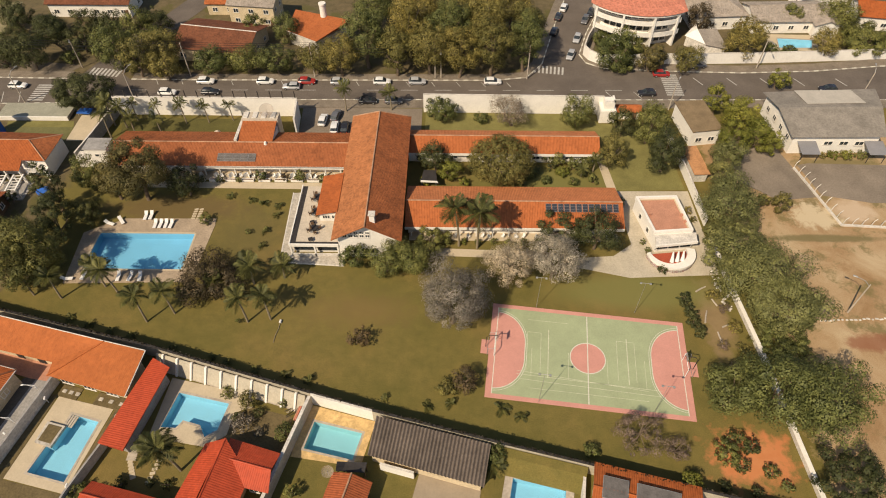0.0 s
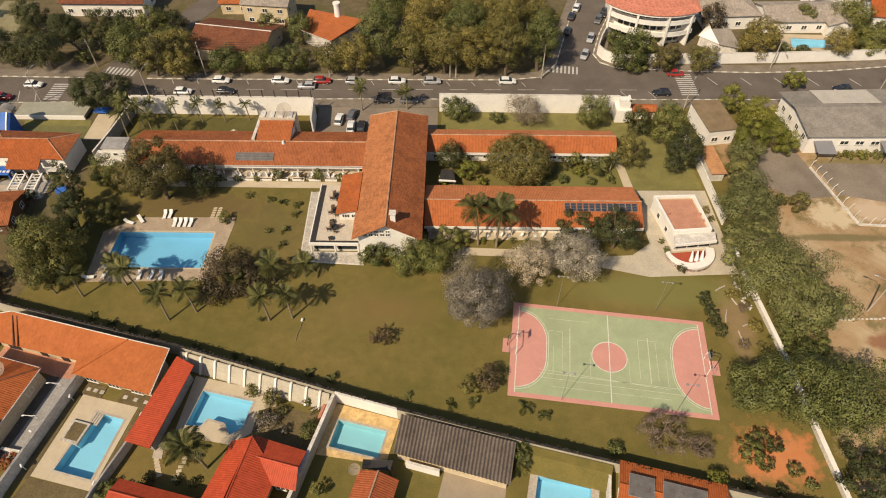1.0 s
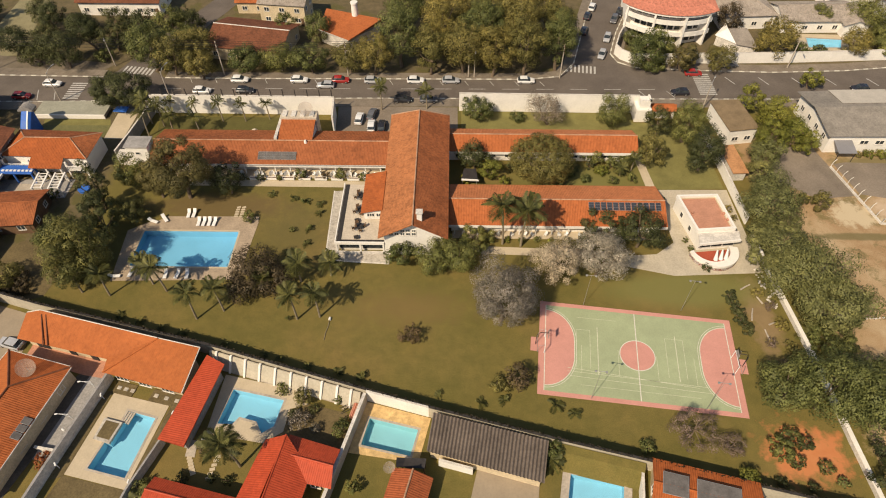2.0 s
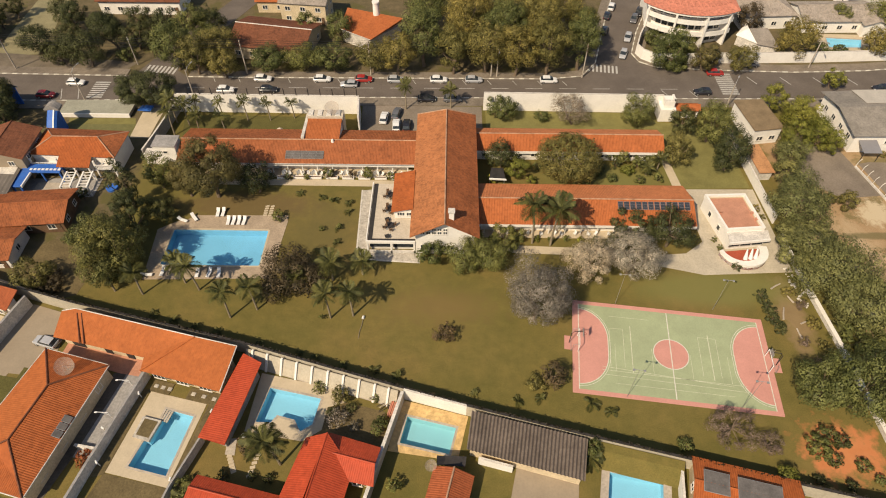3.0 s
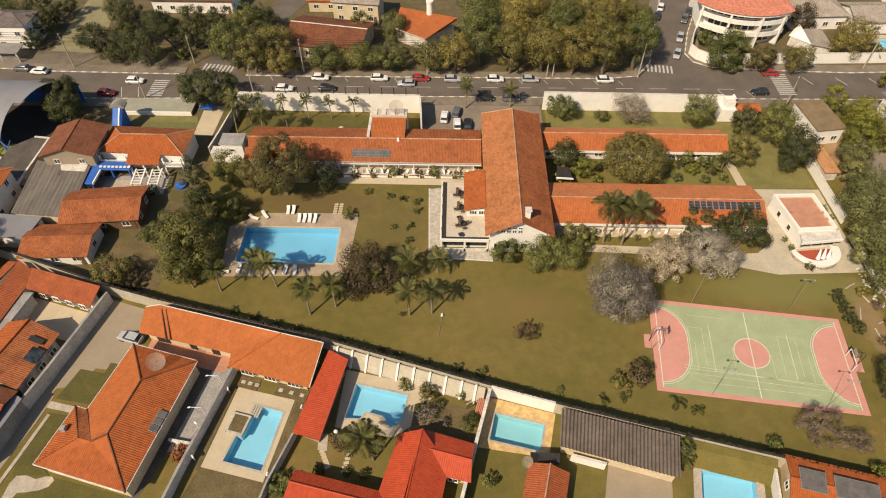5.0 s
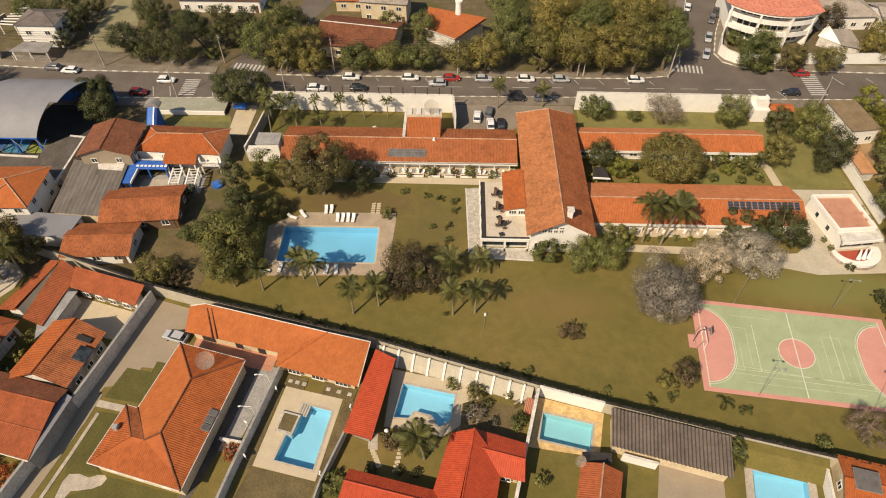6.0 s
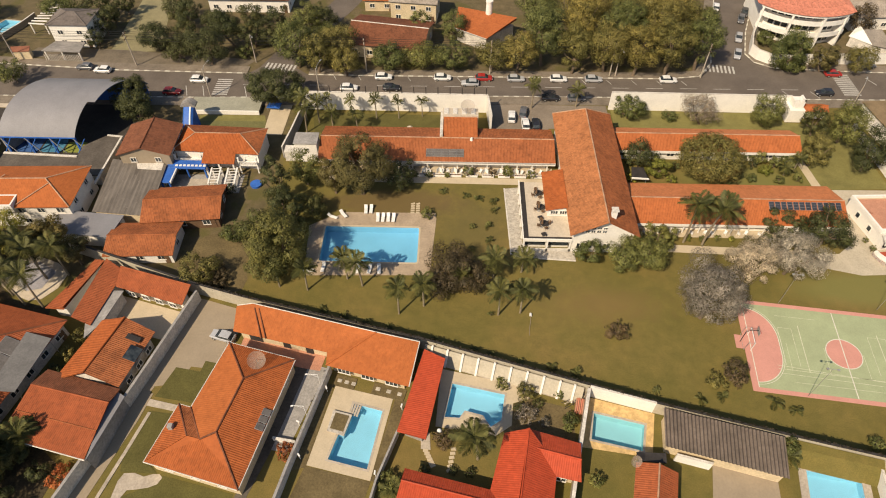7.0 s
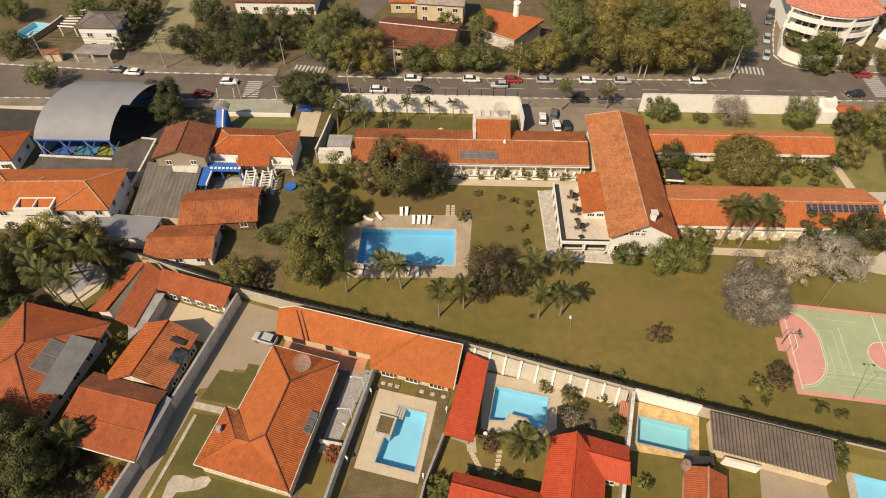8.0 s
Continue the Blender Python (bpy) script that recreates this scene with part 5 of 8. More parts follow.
# East slope's tile colour is darkened, being the side away from the sun.
house_b = plan_house("terrace_house", "house with an orange gable roof and a flue", [
    [(-97.2, 53.4, 3.2), (-100.3, 42.6, 3.2), (-95.4, 43.0, 4.8), (-92.8, 53.0, 4.8)],
    [(-90.2, 41.6, 3.2), (-88.0, 51.4, 3.2), (-92.8, 53.0, 4.8), (-95.4, 43.0, 4.8)],
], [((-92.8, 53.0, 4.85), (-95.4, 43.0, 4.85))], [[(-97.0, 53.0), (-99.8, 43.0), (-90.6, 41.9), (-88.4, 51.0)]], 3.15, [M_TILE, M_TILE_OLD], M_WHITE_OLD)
wall_windows(house_b, (-90.25, 42.6), (-88.6, 50.4), 3)
part("skylight", boxed(0, 0, 0, 2.0, 2.4, 0.1, 0.02), M_GLASS, house_b, "glazed skylight", at=pose(-90.9, 46.0, 4.25, 0, 18, -13))
part("vent", boxed(0, 0, 0, 2.2, 0.9, 0.14, 0.02), M_DARK, house_b, "dark louvred vent", at=pose(-91.6, 49.4, 4.42, 0, 18, -13))
house_b2 = plan_house("lower_house", "lower house with a broad faded orange tile roof", [
    [(-104.2, 33.7, 3.0), (-91.0, 30.7, 3.0), (-90.1, 38.6, 4.2), (-102.6, 41.2, 4.2)],
    [(-89.7, 41.2, 3.4), (-101.8, 44.2, 3.4), (-102.6, 41.2, 4.2), (-90.1, 38.6, 4.2)],
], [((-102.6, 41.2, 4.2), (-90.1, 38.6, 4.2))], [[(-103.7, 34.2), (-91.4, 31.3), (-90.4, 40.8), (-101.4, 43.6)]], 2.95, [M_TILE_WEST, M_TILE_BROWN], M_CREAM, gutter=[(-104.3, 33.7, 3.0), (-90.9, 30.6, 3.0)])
cb = bmesh.new()
ridge_cap(cb, (-103.4, 37.4, 3.62), (-90.6, 34.6, 3.62), 0.08)
part("ridge_tiles", cb, M_TILE_OLD, house_b2)
wall_windows(house_b2, (-103.0, 34.35), (-92.0, 31.8), 4)
house_c = rect_house("corner_house", "house under a broad hipped orange tile roof", (-112.9, 46.2), 76.7, 18.4, 16.4, 3.2, 6.2, "hip", M_TILE_WEST, M_WHITE_OLD, 0.7, cap=M_TILE_BROWN)
flat = thing("flat_roof_passage", "narrow passage under a grey concrete slab roof", "building")
part("roof", prism([(-98.7, 59.6), (-96.2, 59.7), (-97.3, 53.3), (-99.1, 50.2), (-100.0, 52.9)], 2.65, 2.82), M_GREY, flat)
part("wall", prism(grown([(-98.7, 59.6), (-96.2, 59.7), (-97.3, 53.3), (-99.1, 50.2), (-100.0, 52.9)], -0.3), 0, 2.65), M_WHITE_OLD, flat)
eave = thing("side_porch", "side porch under a grey sheet roof beside a wall", "building")
part("roof", prism([(-90.3, 41.0), (-88.7, 40.1), (-90.6, 30.4), (-90.9, 36.9)], 3.2, 3.3), M_METALROOF, eave)
part("wall", prism(grown([(-90.3, 41.0), (-88.7, 40.1), (-90.6, 30.4), (-90.9, 36.9)], -0.3), 0, 3.2), M_GREY, eave)
can = thing("glass_canopy", "grey translucent canopy along a tiled roof edge", "canopy")
part("sheet", prism([(-107.2, 50.0), (-102.8, 48.9), (-104.1, 39.7), (-108.2, 39.9)], 4.55, 4.62), plain("grey_canopy_sheet", (0.165, 0.158, 0.152), 0.2, 0.5, 3.0, rough=0.5, stain=0.25), can)
for x, y in ((-103.1, 48.6), (-103.7, 44.0), (-104.3, 40.0)):
    part("post", rod([(x, y, 0), (x, y, 4.55)], 0.06), M_STEEL, can)
for k in range(2):
    p = part("solar_collector", boxed(0, 0, 0, 3.6, 2.6, 0.08, 0.01), M_STEEL, house_c, "large dull solar collector")
    part("glass", boxed(0.05, 0.05, 0.075, 3.55, 2.55, 0.09), M_SOLARGREY, p)
    p.matrix_world = pose(-110.0 - k * 0.62, 46.2 - k * 2.65, 5.35, 0, 20.1, -13.3)

red2 = plan_house("red_house", "house under bright red tiled gable roofs", [
    [(-33.4, 36.0, 3.1), (-37.2, 22.0, 3.1), (-32.9, 20.5, 5.0), (-30.1, 35.9, 5.0)],
    [(-28.6, 20.0, 3.1), (-26.4, 31.4, 3.1), (-30.1, 35.9, 5.0), (-32.9, 20.5, 5.0)],
    [(-22.8, 34.7, 3.1), (-30.2, 36.8, 3.1), (-29.8, 33.5, 4.3), (-23.3, 31.9, 4.3)],
    [(-28.2, 30.3, 3.1), (-23.4, 29.3, 3.1), (-23.3, 31.9, 4.3), (-29.8, 33.5, 4.3)],
], [((-30.1, 35.9, 5.0), (-32.9, 20.5, 5.0)), ((-29.8, 33.5, 4.32), (-23.3, 31.9, 4.32))], [[(-33.0, 35.4), (-36.6, 22.2), (-29.2, 20.6), (-26.8, 31.0)], [(-23.2, 34.2), (-29.8, 36.0), (-28.4, 30.8), (-23.8, 29.8)]], 3.05, [M_TILE_RED] * 4, M_CREAM)
wall_windows(red2, (-27.6, 30.6), (-24.0, 29.9), 1)
plan_house("red_bungalow", "bungalow under a bright red tiled roof", [
    [(-48.6, 23.6, 3.0), (-35.6, 20.6, 3.0), (-34.8, 25.8, 4.1), (-47.4, 28.6, 4.1)],
    [(-35.2, 27.9, 3.1), (-47.1, 30.6, 3.1), (-47.4, 28.6, 4.1), (-34.8, 25.8, 4.1)],
], [((-47.4, 28.6, 4.1), (-34.8, 25.8, 4.1))], [[(-48.0, 24.0), (-36.0, 21.2), (-35.6, 27.4), (-46.9, 30.0)]], 2.95, M_TILE_RED, M_CREAM)
brown = rect_house("brown_hut", "small hut under weathered reddish brown tiles", (-14.0, 26.6), 76, 10.8, 5.6, 2.6, 3.9, "gable", M_TILE_WEST, M_CREAM, 0.5, cap=M_TILE_PALE)
# Near-black roof colour puts in the shade at the hut's north end.
porch = thing("dark_porch", "flat porch roof beside a small hut, coloured dark for shade", "porch")
part("roof", prism([(-15.1, 34.0), (-11.0, 33.9), (-11.2, 32.5), (-15.1, 32.7)], 2.35, 2.47), M_DARK, porch)
for x, y in ((-14.9, 33.8), (-11.2, 33.7), (-11.3, 32.8), (-14.9, 32.9)):
    part("post", boxed(x - 0.08, y - 0.08, 0, x + 0.08, y + 0.08, 2.35), M_WOOD, porch)
redr = rect_house("solar_house", "house with orange tiles and dark roof collectors", (25.8, 29.0), -13.5, 14.0, 7.5, 2.9, 4.0, "gable", M_TILE, M_CREAM, 0.5)


for x0, y0, w in ((19.8, 29.4, 3.3), (24.0, 28.4, 5.6)):
    p = part("solar_collector", boxed(0, 0, 0, w, 3.0, 0.08, 0.01), M_STEEL, redr, "large dark solar collector")
    part("glass", boxed(0.06, 0.06, 0.075, w - 0.06, 2.94, 0.09), M_SOLARGREY, p)
    p.matrix_world = pose(x0, y0 - 0.3, 4.1, 0, 0, -13.5)


def corrugated(name, label, pts, ze, zr, material, pitch=0.42, high=0.1):
    """A sheet roof in waves over a four-sided plan; pts run round from the low eave."""
    s = thing(name, label, "shed")
    a, b, c, d = (Vector((*p, z)) for p, z in zip(pts, (ze, ze, zr, zr)))
    k = int((b - a).length / pitch) * 4
    bm = bmesh.new()
    rows = []
    for j in range(2):
        p0, p1 = (a, b) if j == 0 else (d, c)
        rows.append([bm.verts.new(p0.lerp(p1, i / k) + Vector((0, 0, high * (0.5 + 0.5 * math.sin(i * math.pi / 2))))) for i in range(k + 1)])
    for i in range(k):
        bm.faces.new((rows[0][i], rows[0][i + 1], rows[1][i + 1], rows[1][i]))
    bm.normal_update()
    bmesh.ops.solidify(bm, geom=bm.faces[:], thickness=0.02)
    part("roof", bm, material, s, "corrugated fibre cement sheets")
    inner = grown(pts, -0.45)
    part("wall", prism(inner, 0, min(ze, zr) - 0.05), M_CREAM, s)
    return s


corrugated("barbecue_shed", "open shed under dark corrugated roof sheets", [(-11.0, 34.8), (4.8, 30.6), (5.9, 36.4), (-10.2, 40.4)], 2.7, 3.1, plain("dark_fibre_cement", (0.165, 0.130, 0.105), 0.3, 0.4, 3.0, stain=0.3), 0.5, 0.24)
wall_run("wall_shed", "low white wall beside a corrugated shed", [(-9.3, 34.0), (-4.6, 32.8)], 0, 2.0, 0.25, M_WHITE)
paving("yard_patio", [(-3.9, 33.6), (4.6, 31.6), (3.0, 22.0), (-6.2, 24.0)], M_DRIVE, "pale worn concrete patio", 0.06)

# ---- western neighbours ----
rect_house("small_outbuilding", "small outbuilding with an orange tile roof", (-97.0, 71.6), 3, 12.4, 8.2, 2.5, 3.6, "gable", M_TILE_OLD, M_WHITE, 0.5)
rect_house("long_outbuilding", "outbuilding under a faded orange and brown tile roof", (-92.2, 80.6), 6, 14.6, 9.4, 2.8, 4.2, "gable", M_TILE_OLD, M_WOOD, 0.6)
corrugated("carport", "low carport under stained fibre cement sheets", [(-108.8, 77.8), (-97.8, 76.9), (-98.8, 91.0), (-110.2, 92.4)], 2.9, 3.2, M_FIBRE_STREAKED, 0.8, 0.05)
carport_top = thing("roof_sheet", "new white roof sheet lying on a stained carport", "sheet")
part("sheet", prism([(-105.3, 92.0), (-99.5, 91.4), (-99.3, 89.3), (-104.2, 89.6)], 3.2, 3.26), M_WHITE_OLD, carport_top)
whitebox = thing("garden_store", "white flat-roofed garden store", "shed")
part("body", prism([(-114.6, 72.6), (-103.4, 71.6), (-102.6, 76.6), (-114.4, 77.6)], 0, 2.9), M_WHITE, whitebox)
part("roof", prism([(-114.9, 72.3), (-103.1, 71.3), (-102.3, 76.9), (-114.7, 77.9)], 2.9, 3.1), M_METALROOF, whitebox, "flat grey roof")
white_house = rect_house("large_white_house", "two-storey white house under a hipped orange roof", (-124.5, 81.6), 2, 26.0, 11.4, 5.4, 7.4, "hip", M_TILE_TAN, M_WHITE, 0.6, cap=M_TILE_PALE)
roof_balcony = part("roof_balcony", prism(rect(-3.9, -6.1, 2.9, -3.2), 4.7, 6.35, [rect(-3.6, -5.8, 2.6, -3.4)]), M_WHITE, white_house, "white walled balcony cut into the roof")
part("balcony_floor", boxed(-3.6, -5.8, 4.7, 2.6, -3.4, 5.5), M_GREYLIGHT, roof_balcony)
part("divider", boxed(-0.6, -5.8, 5.5, -0.4, -3.4, 6.3), M_WHITE, roof_balcony)
for a, b in (((-0.7, 1.2, 7.3), (-4.6, -3.0, 6.35)), ((8.2, -1.0, 7.1), (3.2, -5.2, 5.65))):
    cb = bmesh.new()
    ridge_cap(cb, a, b, 0.12)
    part("ridge_tiles", cb, M_TILE_PALE, white_house, "pale mortared hip line")
BSW, BNW, BNE, BSE, BRW, BRE = (-98.6, 94.2, 4.2), (-98.2, 102.6, 4.2), (-80.5, 101.8, 4.2), (-80.6, 93.3, 4.2), (-94.3, 98.0, 5.8), (-85.1, 97.9, 5.8)
# Tile colour darkens the north and east slopes, those turned from the sun.
blue_house = plan_house("blue_trim_house", "white house with blue details under an orange hipped roof", [
    [BSW, BSE, BRE, BRW], [BNE, BNW, BRW, BRE], [BNW, BSW, BRW], [BSE, BNE, BRE],
    [(-91.9, 91.4, 3.35), (-85.3, 91.3, 3.35), (-85.3, 93.5, 4.25), (-91.9, 93.8, 4.25)],
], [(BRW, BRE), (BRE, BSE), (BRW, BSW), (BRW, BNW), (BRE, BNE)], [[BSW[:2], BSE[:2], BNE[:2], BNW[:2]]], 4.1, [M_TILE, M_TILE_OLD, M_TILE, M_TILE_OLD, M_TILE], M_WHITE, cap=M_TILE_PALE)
for x0, x1, y in ((-97.9, -92.3, 92.9), (-84.9, -81.0, 92.3)):
    balcony = part("balcony", boxed(x0, y, 2.0, x1, y + 1.9, 2.2, 0.02), M_WHITE, blue_house, "white railed balcony")
    part("top_rail", boxed(x0, y, 3.05, x1, y + 0.1, 3.15), M_WHITE, balcony)
    for i in range(12):
        x = x0 + (i + 0.5) * (x1 - x0) / 12
        part("baluster", boxed(x - 0.05, y + 0.01, 2.2, x + 0.05, y + 0.09, 3.05), M_WHITE, balcony)
    for x in (x0 + 0.15, x1 - 0.15):
        part("column", boxed(x - 0.15, y + 0.12, 0, x + 0.15, y + 0.42, 4.0), M_WHITE, blue_house)
for x in (-91.4, -88.6, -85.7):
    part("porch_column", boxed(x - 0.16, 91.6, 0, x + 0.16, 91.92, 3.3, 0.02), M_WHITE, blue_house)
wall_windows(blue_house, (-97.6, 94.66), (-81.4, 93.85), 5, 2.3, 1.6, 1.2)
wall_windows(blue_house, (-97.6, 94.66), (-81.4, 93.85), 5, 0.4, 1.6, 1.4)
rect_house("brown_gable_house", "house under a dark brown tiled gable roof", (-102.9, 95.8), 92, 10.0, 10.8, 5.6, 7.4, "gable", M_TILE_BROWN, M_DRIVE, 0.5)
rect_house("far_west_house", "house under a hipped orange tile roof", (-146.5, 96.0), 2, 17.0, 9.5, 3.6, 5.4, "hip", M_TILE, M_WHITE, 0.6)
tower = thing("water_tower_house", "white two-storey service tower with a flat roof", "building")
part("body", boxed(-73.9, 96.3, 0, -69.4, 99.6, 4.8, 0.03), M_WHITE, tower)
part("roof", boxed(-74.1, 96.1, 4.8, -69.2, 99.8, 5.0, 0.03), M_GREY, tower)
window(tower, -71.6, 96.3, 3.0, 1.0, 0.7, "s", 1)
part("low_body", boxed(-76.4, 96.4, 0, -73.9, 98.5, 2.6, 0.03), M_WHITE_OLD, tower)

# barrel-vaulted sports hall
vault = thing("vaulted_gym", "open sports hall under a grey barrel-vaulted metal roof", "building")
VY0, VY1, VZ, VH = 97.4, 117.0, 4.4, 5.2
VR = ((VY1 - VY0) ** 2 / 4 + VH * VH) / (2 * VH)
VYC, VZC = (VY0 + VY1) / 2, VZ + VH - VR
VA = math.asin((VY1 - VY0) / 2 / VR)


def vault_sheet(name, x0, x1, a0, a1):
    bm = bmesh.new()
    prev, n = None, 26
    for i in range(n + 1):
        a = a0 + (a1 - a0) * i / n
        y, z = VYC + math.sin(a) * VR, VZC + math.cos(a) * VR
        cur = [bm.verts.new((x + 0.36 * (y - VY0), y, z)) for x in (x0, x1)]
        if prev:
            bm.faces.new((prev[0], prev[1], cur[1], cur[0]))
        prev = cur
    bm.normal_update()
    bmesh.ops.solidify(bm, geom=bm.faces[:], thickness=0.12)
    return part(name, bm, M_METALROOF, vault, "grey metal sheeting")


vault_sheet("roof_south", -135.6, -119.6, -VA, -VA * 0.33)
vault_sheet("roof_north", -135.6, -118.0, -VA * 0.33, VA)
for x in (-135.0, -130.0, -125.0, -119.9):
    for y in (VY0 + 0.3, VY1 - 0.3):
        bm = bmesh.new()
        cx = x + 0.36 * (y - VY0) - 0.1
        box(bm, cx - 0.18, y - 0.18, 0, cx + 0.18, y + 0.18, VZ + 0.1)
        part("column", bm, M_BLUE, vault, "blue steel column")

part("edge_beam", boxed(-135.6, VY0 - 0.1, VZ - 0.25, -119.6, VY0 + 0.1, VZ + 0.02), M_BLUE, vault)
# Floor coloured near-black to put in the shade under the vault.
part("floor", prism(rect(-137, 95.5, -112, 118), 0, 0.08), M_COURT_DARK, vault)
for k, (x0, x1, y0, y1, col) in enumerate(((-134.6, -129.6, 97.8, 103.0, (0.05, 0.12, 0.30)), (-129.2, -124.6, 97.8, 103.0, (0.07, 0.22, 0.34)), (-124.2, -120.2, 97.8, 101.2, (0.26, 0.28, 0.06)))):
    part("floor_paint", prism(rect(x0, y0, x1, y1), 0.08, 0.09), plain("court_paint_" + "abc"[k], col, 0.15, 0.4, 4.0), vault, "painted indoor court floor")
part("back_wall", prism(rect(-128.4, 116.4, -111.4, 116.7), 0, 4.5), M_BLUE, vault)
part("end_wall", prism([(-135.6, 97.7), (-135.3, 97.7), (-128.6, 116.3), (-128.9, 116.3)], 0, 4.4), M_GREY, vault)
for x in (-135.4, -130.2, -125.0, -120.0):
    part("brace", rod([(x, VY0 - 0.1, 4.2), (x + 2.4, VY0 - 0.6, 0.9)], 0.1), M_STEEL, vault)
    part("brace", rod([(x + 2.4, VY0 - 0.1, 4.2), (x, VY0 - 0.6, 0.9)], 0.1), M_BLUE, vault)
slab_roof = thing("yard_roof", "stained flat grey roof of a low workshop", "building")
part("body", prism([(-133.0, 88.4), (-111.6, 88.2), (-111.4, 99.4), (-114.2, 99.8), (-117.8, 96.4), (-117.7, 93.0), (-133.0, 93.7)], 0, 2.7), M_WHITE_OLD, slab_roof)
part("roof", prism([(-133.4, 88.0), (-111.2, 87.8), (-111.0, 99.9), (-114.4, 100.3), (-118.2, 96.7), (-118.0, 93.3), (-133.4, 94.1)], 2.7, 2.9), M_YARD, slab_roof)

# ---- walls between the southern plots ----
wall_run("wall_plot_drive", "tall stained white wall between a drive and a house", [(-84.15, 60.2), (-87.65, 46.1), (-91.25, 32.5), (-96.15, 15.9)], 0, 2.7, 0.35, M_WHITE_OLD, coping=M_GREY)
wall_run("wall_plot_pool", "pale wall beside a pool garden", [(-59.8, 46.9), (-63.4, 31.0), (-66.0, 18)], 0, 2.2, 0.3, M_WHITE_OLD)
wall_run("wall_plot_red", "low pale wall between pool gardens", [(-48.6, 36.6), (-51.0, 29.5), (-53.0, 20.0)], 0, 1.9, 0.2, M_WHITE_OLD)
wall_run("wall_plot_aqua", "tall stained wall beside a small pool", [(-20.4, 43.6), (-23.2, 33.0), (-26.5, 20.0)], 0, 2.7, 0.4, M_GREYLIGHT)
wall_run("wall_aqua_back", "white painted back wall of a small pool", [(-20.2, 43.8), (-10.9, 41.3)], 0, 3.0, 0.2, M_WHITE)
wall_run("wall_plot_south", "low white wall beside a pool deck", [(18.6, 33.4), (17.0, 24.0)], 0, 2.0, 0.3, M_WHITE)

# ---- houses across the road ----
OSW, OSE, ONE, ONW = (-42.0, 144.9, 3.6), (-33.8, 139.6, 3.6), (-25.8, 147.1, 4.9), (-40.9, 153.2, 4.9)
plan_house("orange_roof_house", "house under one broad low slope of orange tiles", [[OSW, OSE, ONE, ONW]], [], [[OSW[:2], OSE[:2], ONE[:2], ONW[:2]]], 3.5, M_TILE_NEW, M_WHITE_OLD, gutter=[OSW, OSE])
flue = thing("tall_chimney", "tall white round chimney on an orange roof", "chimney")
part("shaft", rod([(-33.0, 149.6, 0), (-33.0, 149.6, 8.2)], 0.95, 0.8, 16), M_WHITE, flue)
part("rim", rod([(-33.0, 149.6, 8.2), (-33.0, 149.6, 8.6)], 0.95, 0.95, 16), M_WHITE, flue)
rect_house("dark_red_house", "house under a long dark red tiled roof", (-58.0, 142.0), -10, 20.0, 14.5, 3.6, 5.8, "gable", M_TILE_BROWN, M_CREAM, 0.6, cap=M_WHITE_OLD)
paving("blue_terrace", [(-57.8, 155.4), (-50.7, 153.6), (-50.5, 151.4), (-57.6, 153.2)], M_POOL_GREEN, "pale blue tiled terrace behind a house", 0.3)
rect_house("yellow_house", "two-storey pale yellow house with balconies", (-52.5, 157.2), -6, 13.0, 8.0, 5.6, 7.2, "gable", M_TILE_GREY, M_CREAM, 0.4)
rect_house("orange_cottage", "small house with an orange roof", (-62.5, 163.0), 0, 9.0, 8.0, 3.2, 4.8, "gable", M_TILE_NEW, M_CREAM, 0.5)
rect_house("long_red_house", "long white house under a dark red roof", (-98.0, 162.0), 0, 23.0, 9.5, 3.8, 6.0, "gable", M_TILE_BROWN, M_WHITE, 0.6)
rect_house("two_storey_house", "white two-storey house under a dark grey roof", (-138.2, 142.6), 0, 10.4, 8.4, 6.2, 7.6, "hip", M_SLATE, M_WHITE, 0.4)
OFFICE = Vector((48.6, 160.4))


def arc_at(r, deg):
    return (OFFICE.x + r * math.cos(radians(deg)), OFFICE.y + r * math.sin(radians(deg)))


def arc_band(r0, r1, z0, z1):
    rim = [arc_at(r1, -139 + i * 6.6) for i in range(13)]
    return prism(rim + [arc_at(r0, -139 + i * 6.6) for i in range(12, -1, -1)], z0, z1)


pink = thing("curved_office", "white three-storey building with curved balconies and a pink roof", "building")
part("wall", prism([arc_at(14.6, -139 + i * 6.6) for i in range(13)] + [(58.0, 166), (39.0, 166)], 0, 8.7), M_WHITE, pink)
eaves = [Vector((*arc_at(17.2, -143 + i * 7.2), 8.85)) for i in range(13)] + [Vector((59.6, 167, 8.85)), Vector((37.2, 167, 8.85))]
apex = Vector((48.6, 159.0, 12.2))
for p, q in zip(eaves, eaves[1:] + eaves[:1]):
    add_roof(pink, [[p, q, apex]], [], M_TILE_PINK, "roof_panel")
part("fascia", arc_band(16.7, 17.0, 8.3, 8.8), M_WHITE, pink)
for z in (3.0, 6.0):
    slab_ = part("balcony", arc_band(14.5, 16.7, z, z + 0.25), M_WHITE, pink)
    part("balcony_rail", arc_band(16.5, 16.68, z + 0.25, z + 1.2), M_WHITE, slab_)
for d in (-137, -112, -86, -64):
    p, q = Vector(arc_at(14.4, d)), Vector(arc_at(16.95, d))
    part("fin", prism(path_strip([tuple(p), tuple(q)], 0.5), 0, 8.7), M_WHITE, pink)
for z in (0.8, 3.9, 6.9):
    for i in range(10):
        d = -139 + (i + 1.5) * 6.6
        x, y = arc_at(14.58, d)
        put_window(pink, x, y, z, 1.3, 1.5, d + 90, 2, M_DARK)
side = thing("side_house", "small house with a white gable slab and a grey roof slope", "building")
part("wall", prism([(59.3, 145.4), (63.1, 141.7), (67.5, 139.9), (66.2, 145.7), (62.0, 148.3)], 0, 2.5), M_WHITE_OLD, side)
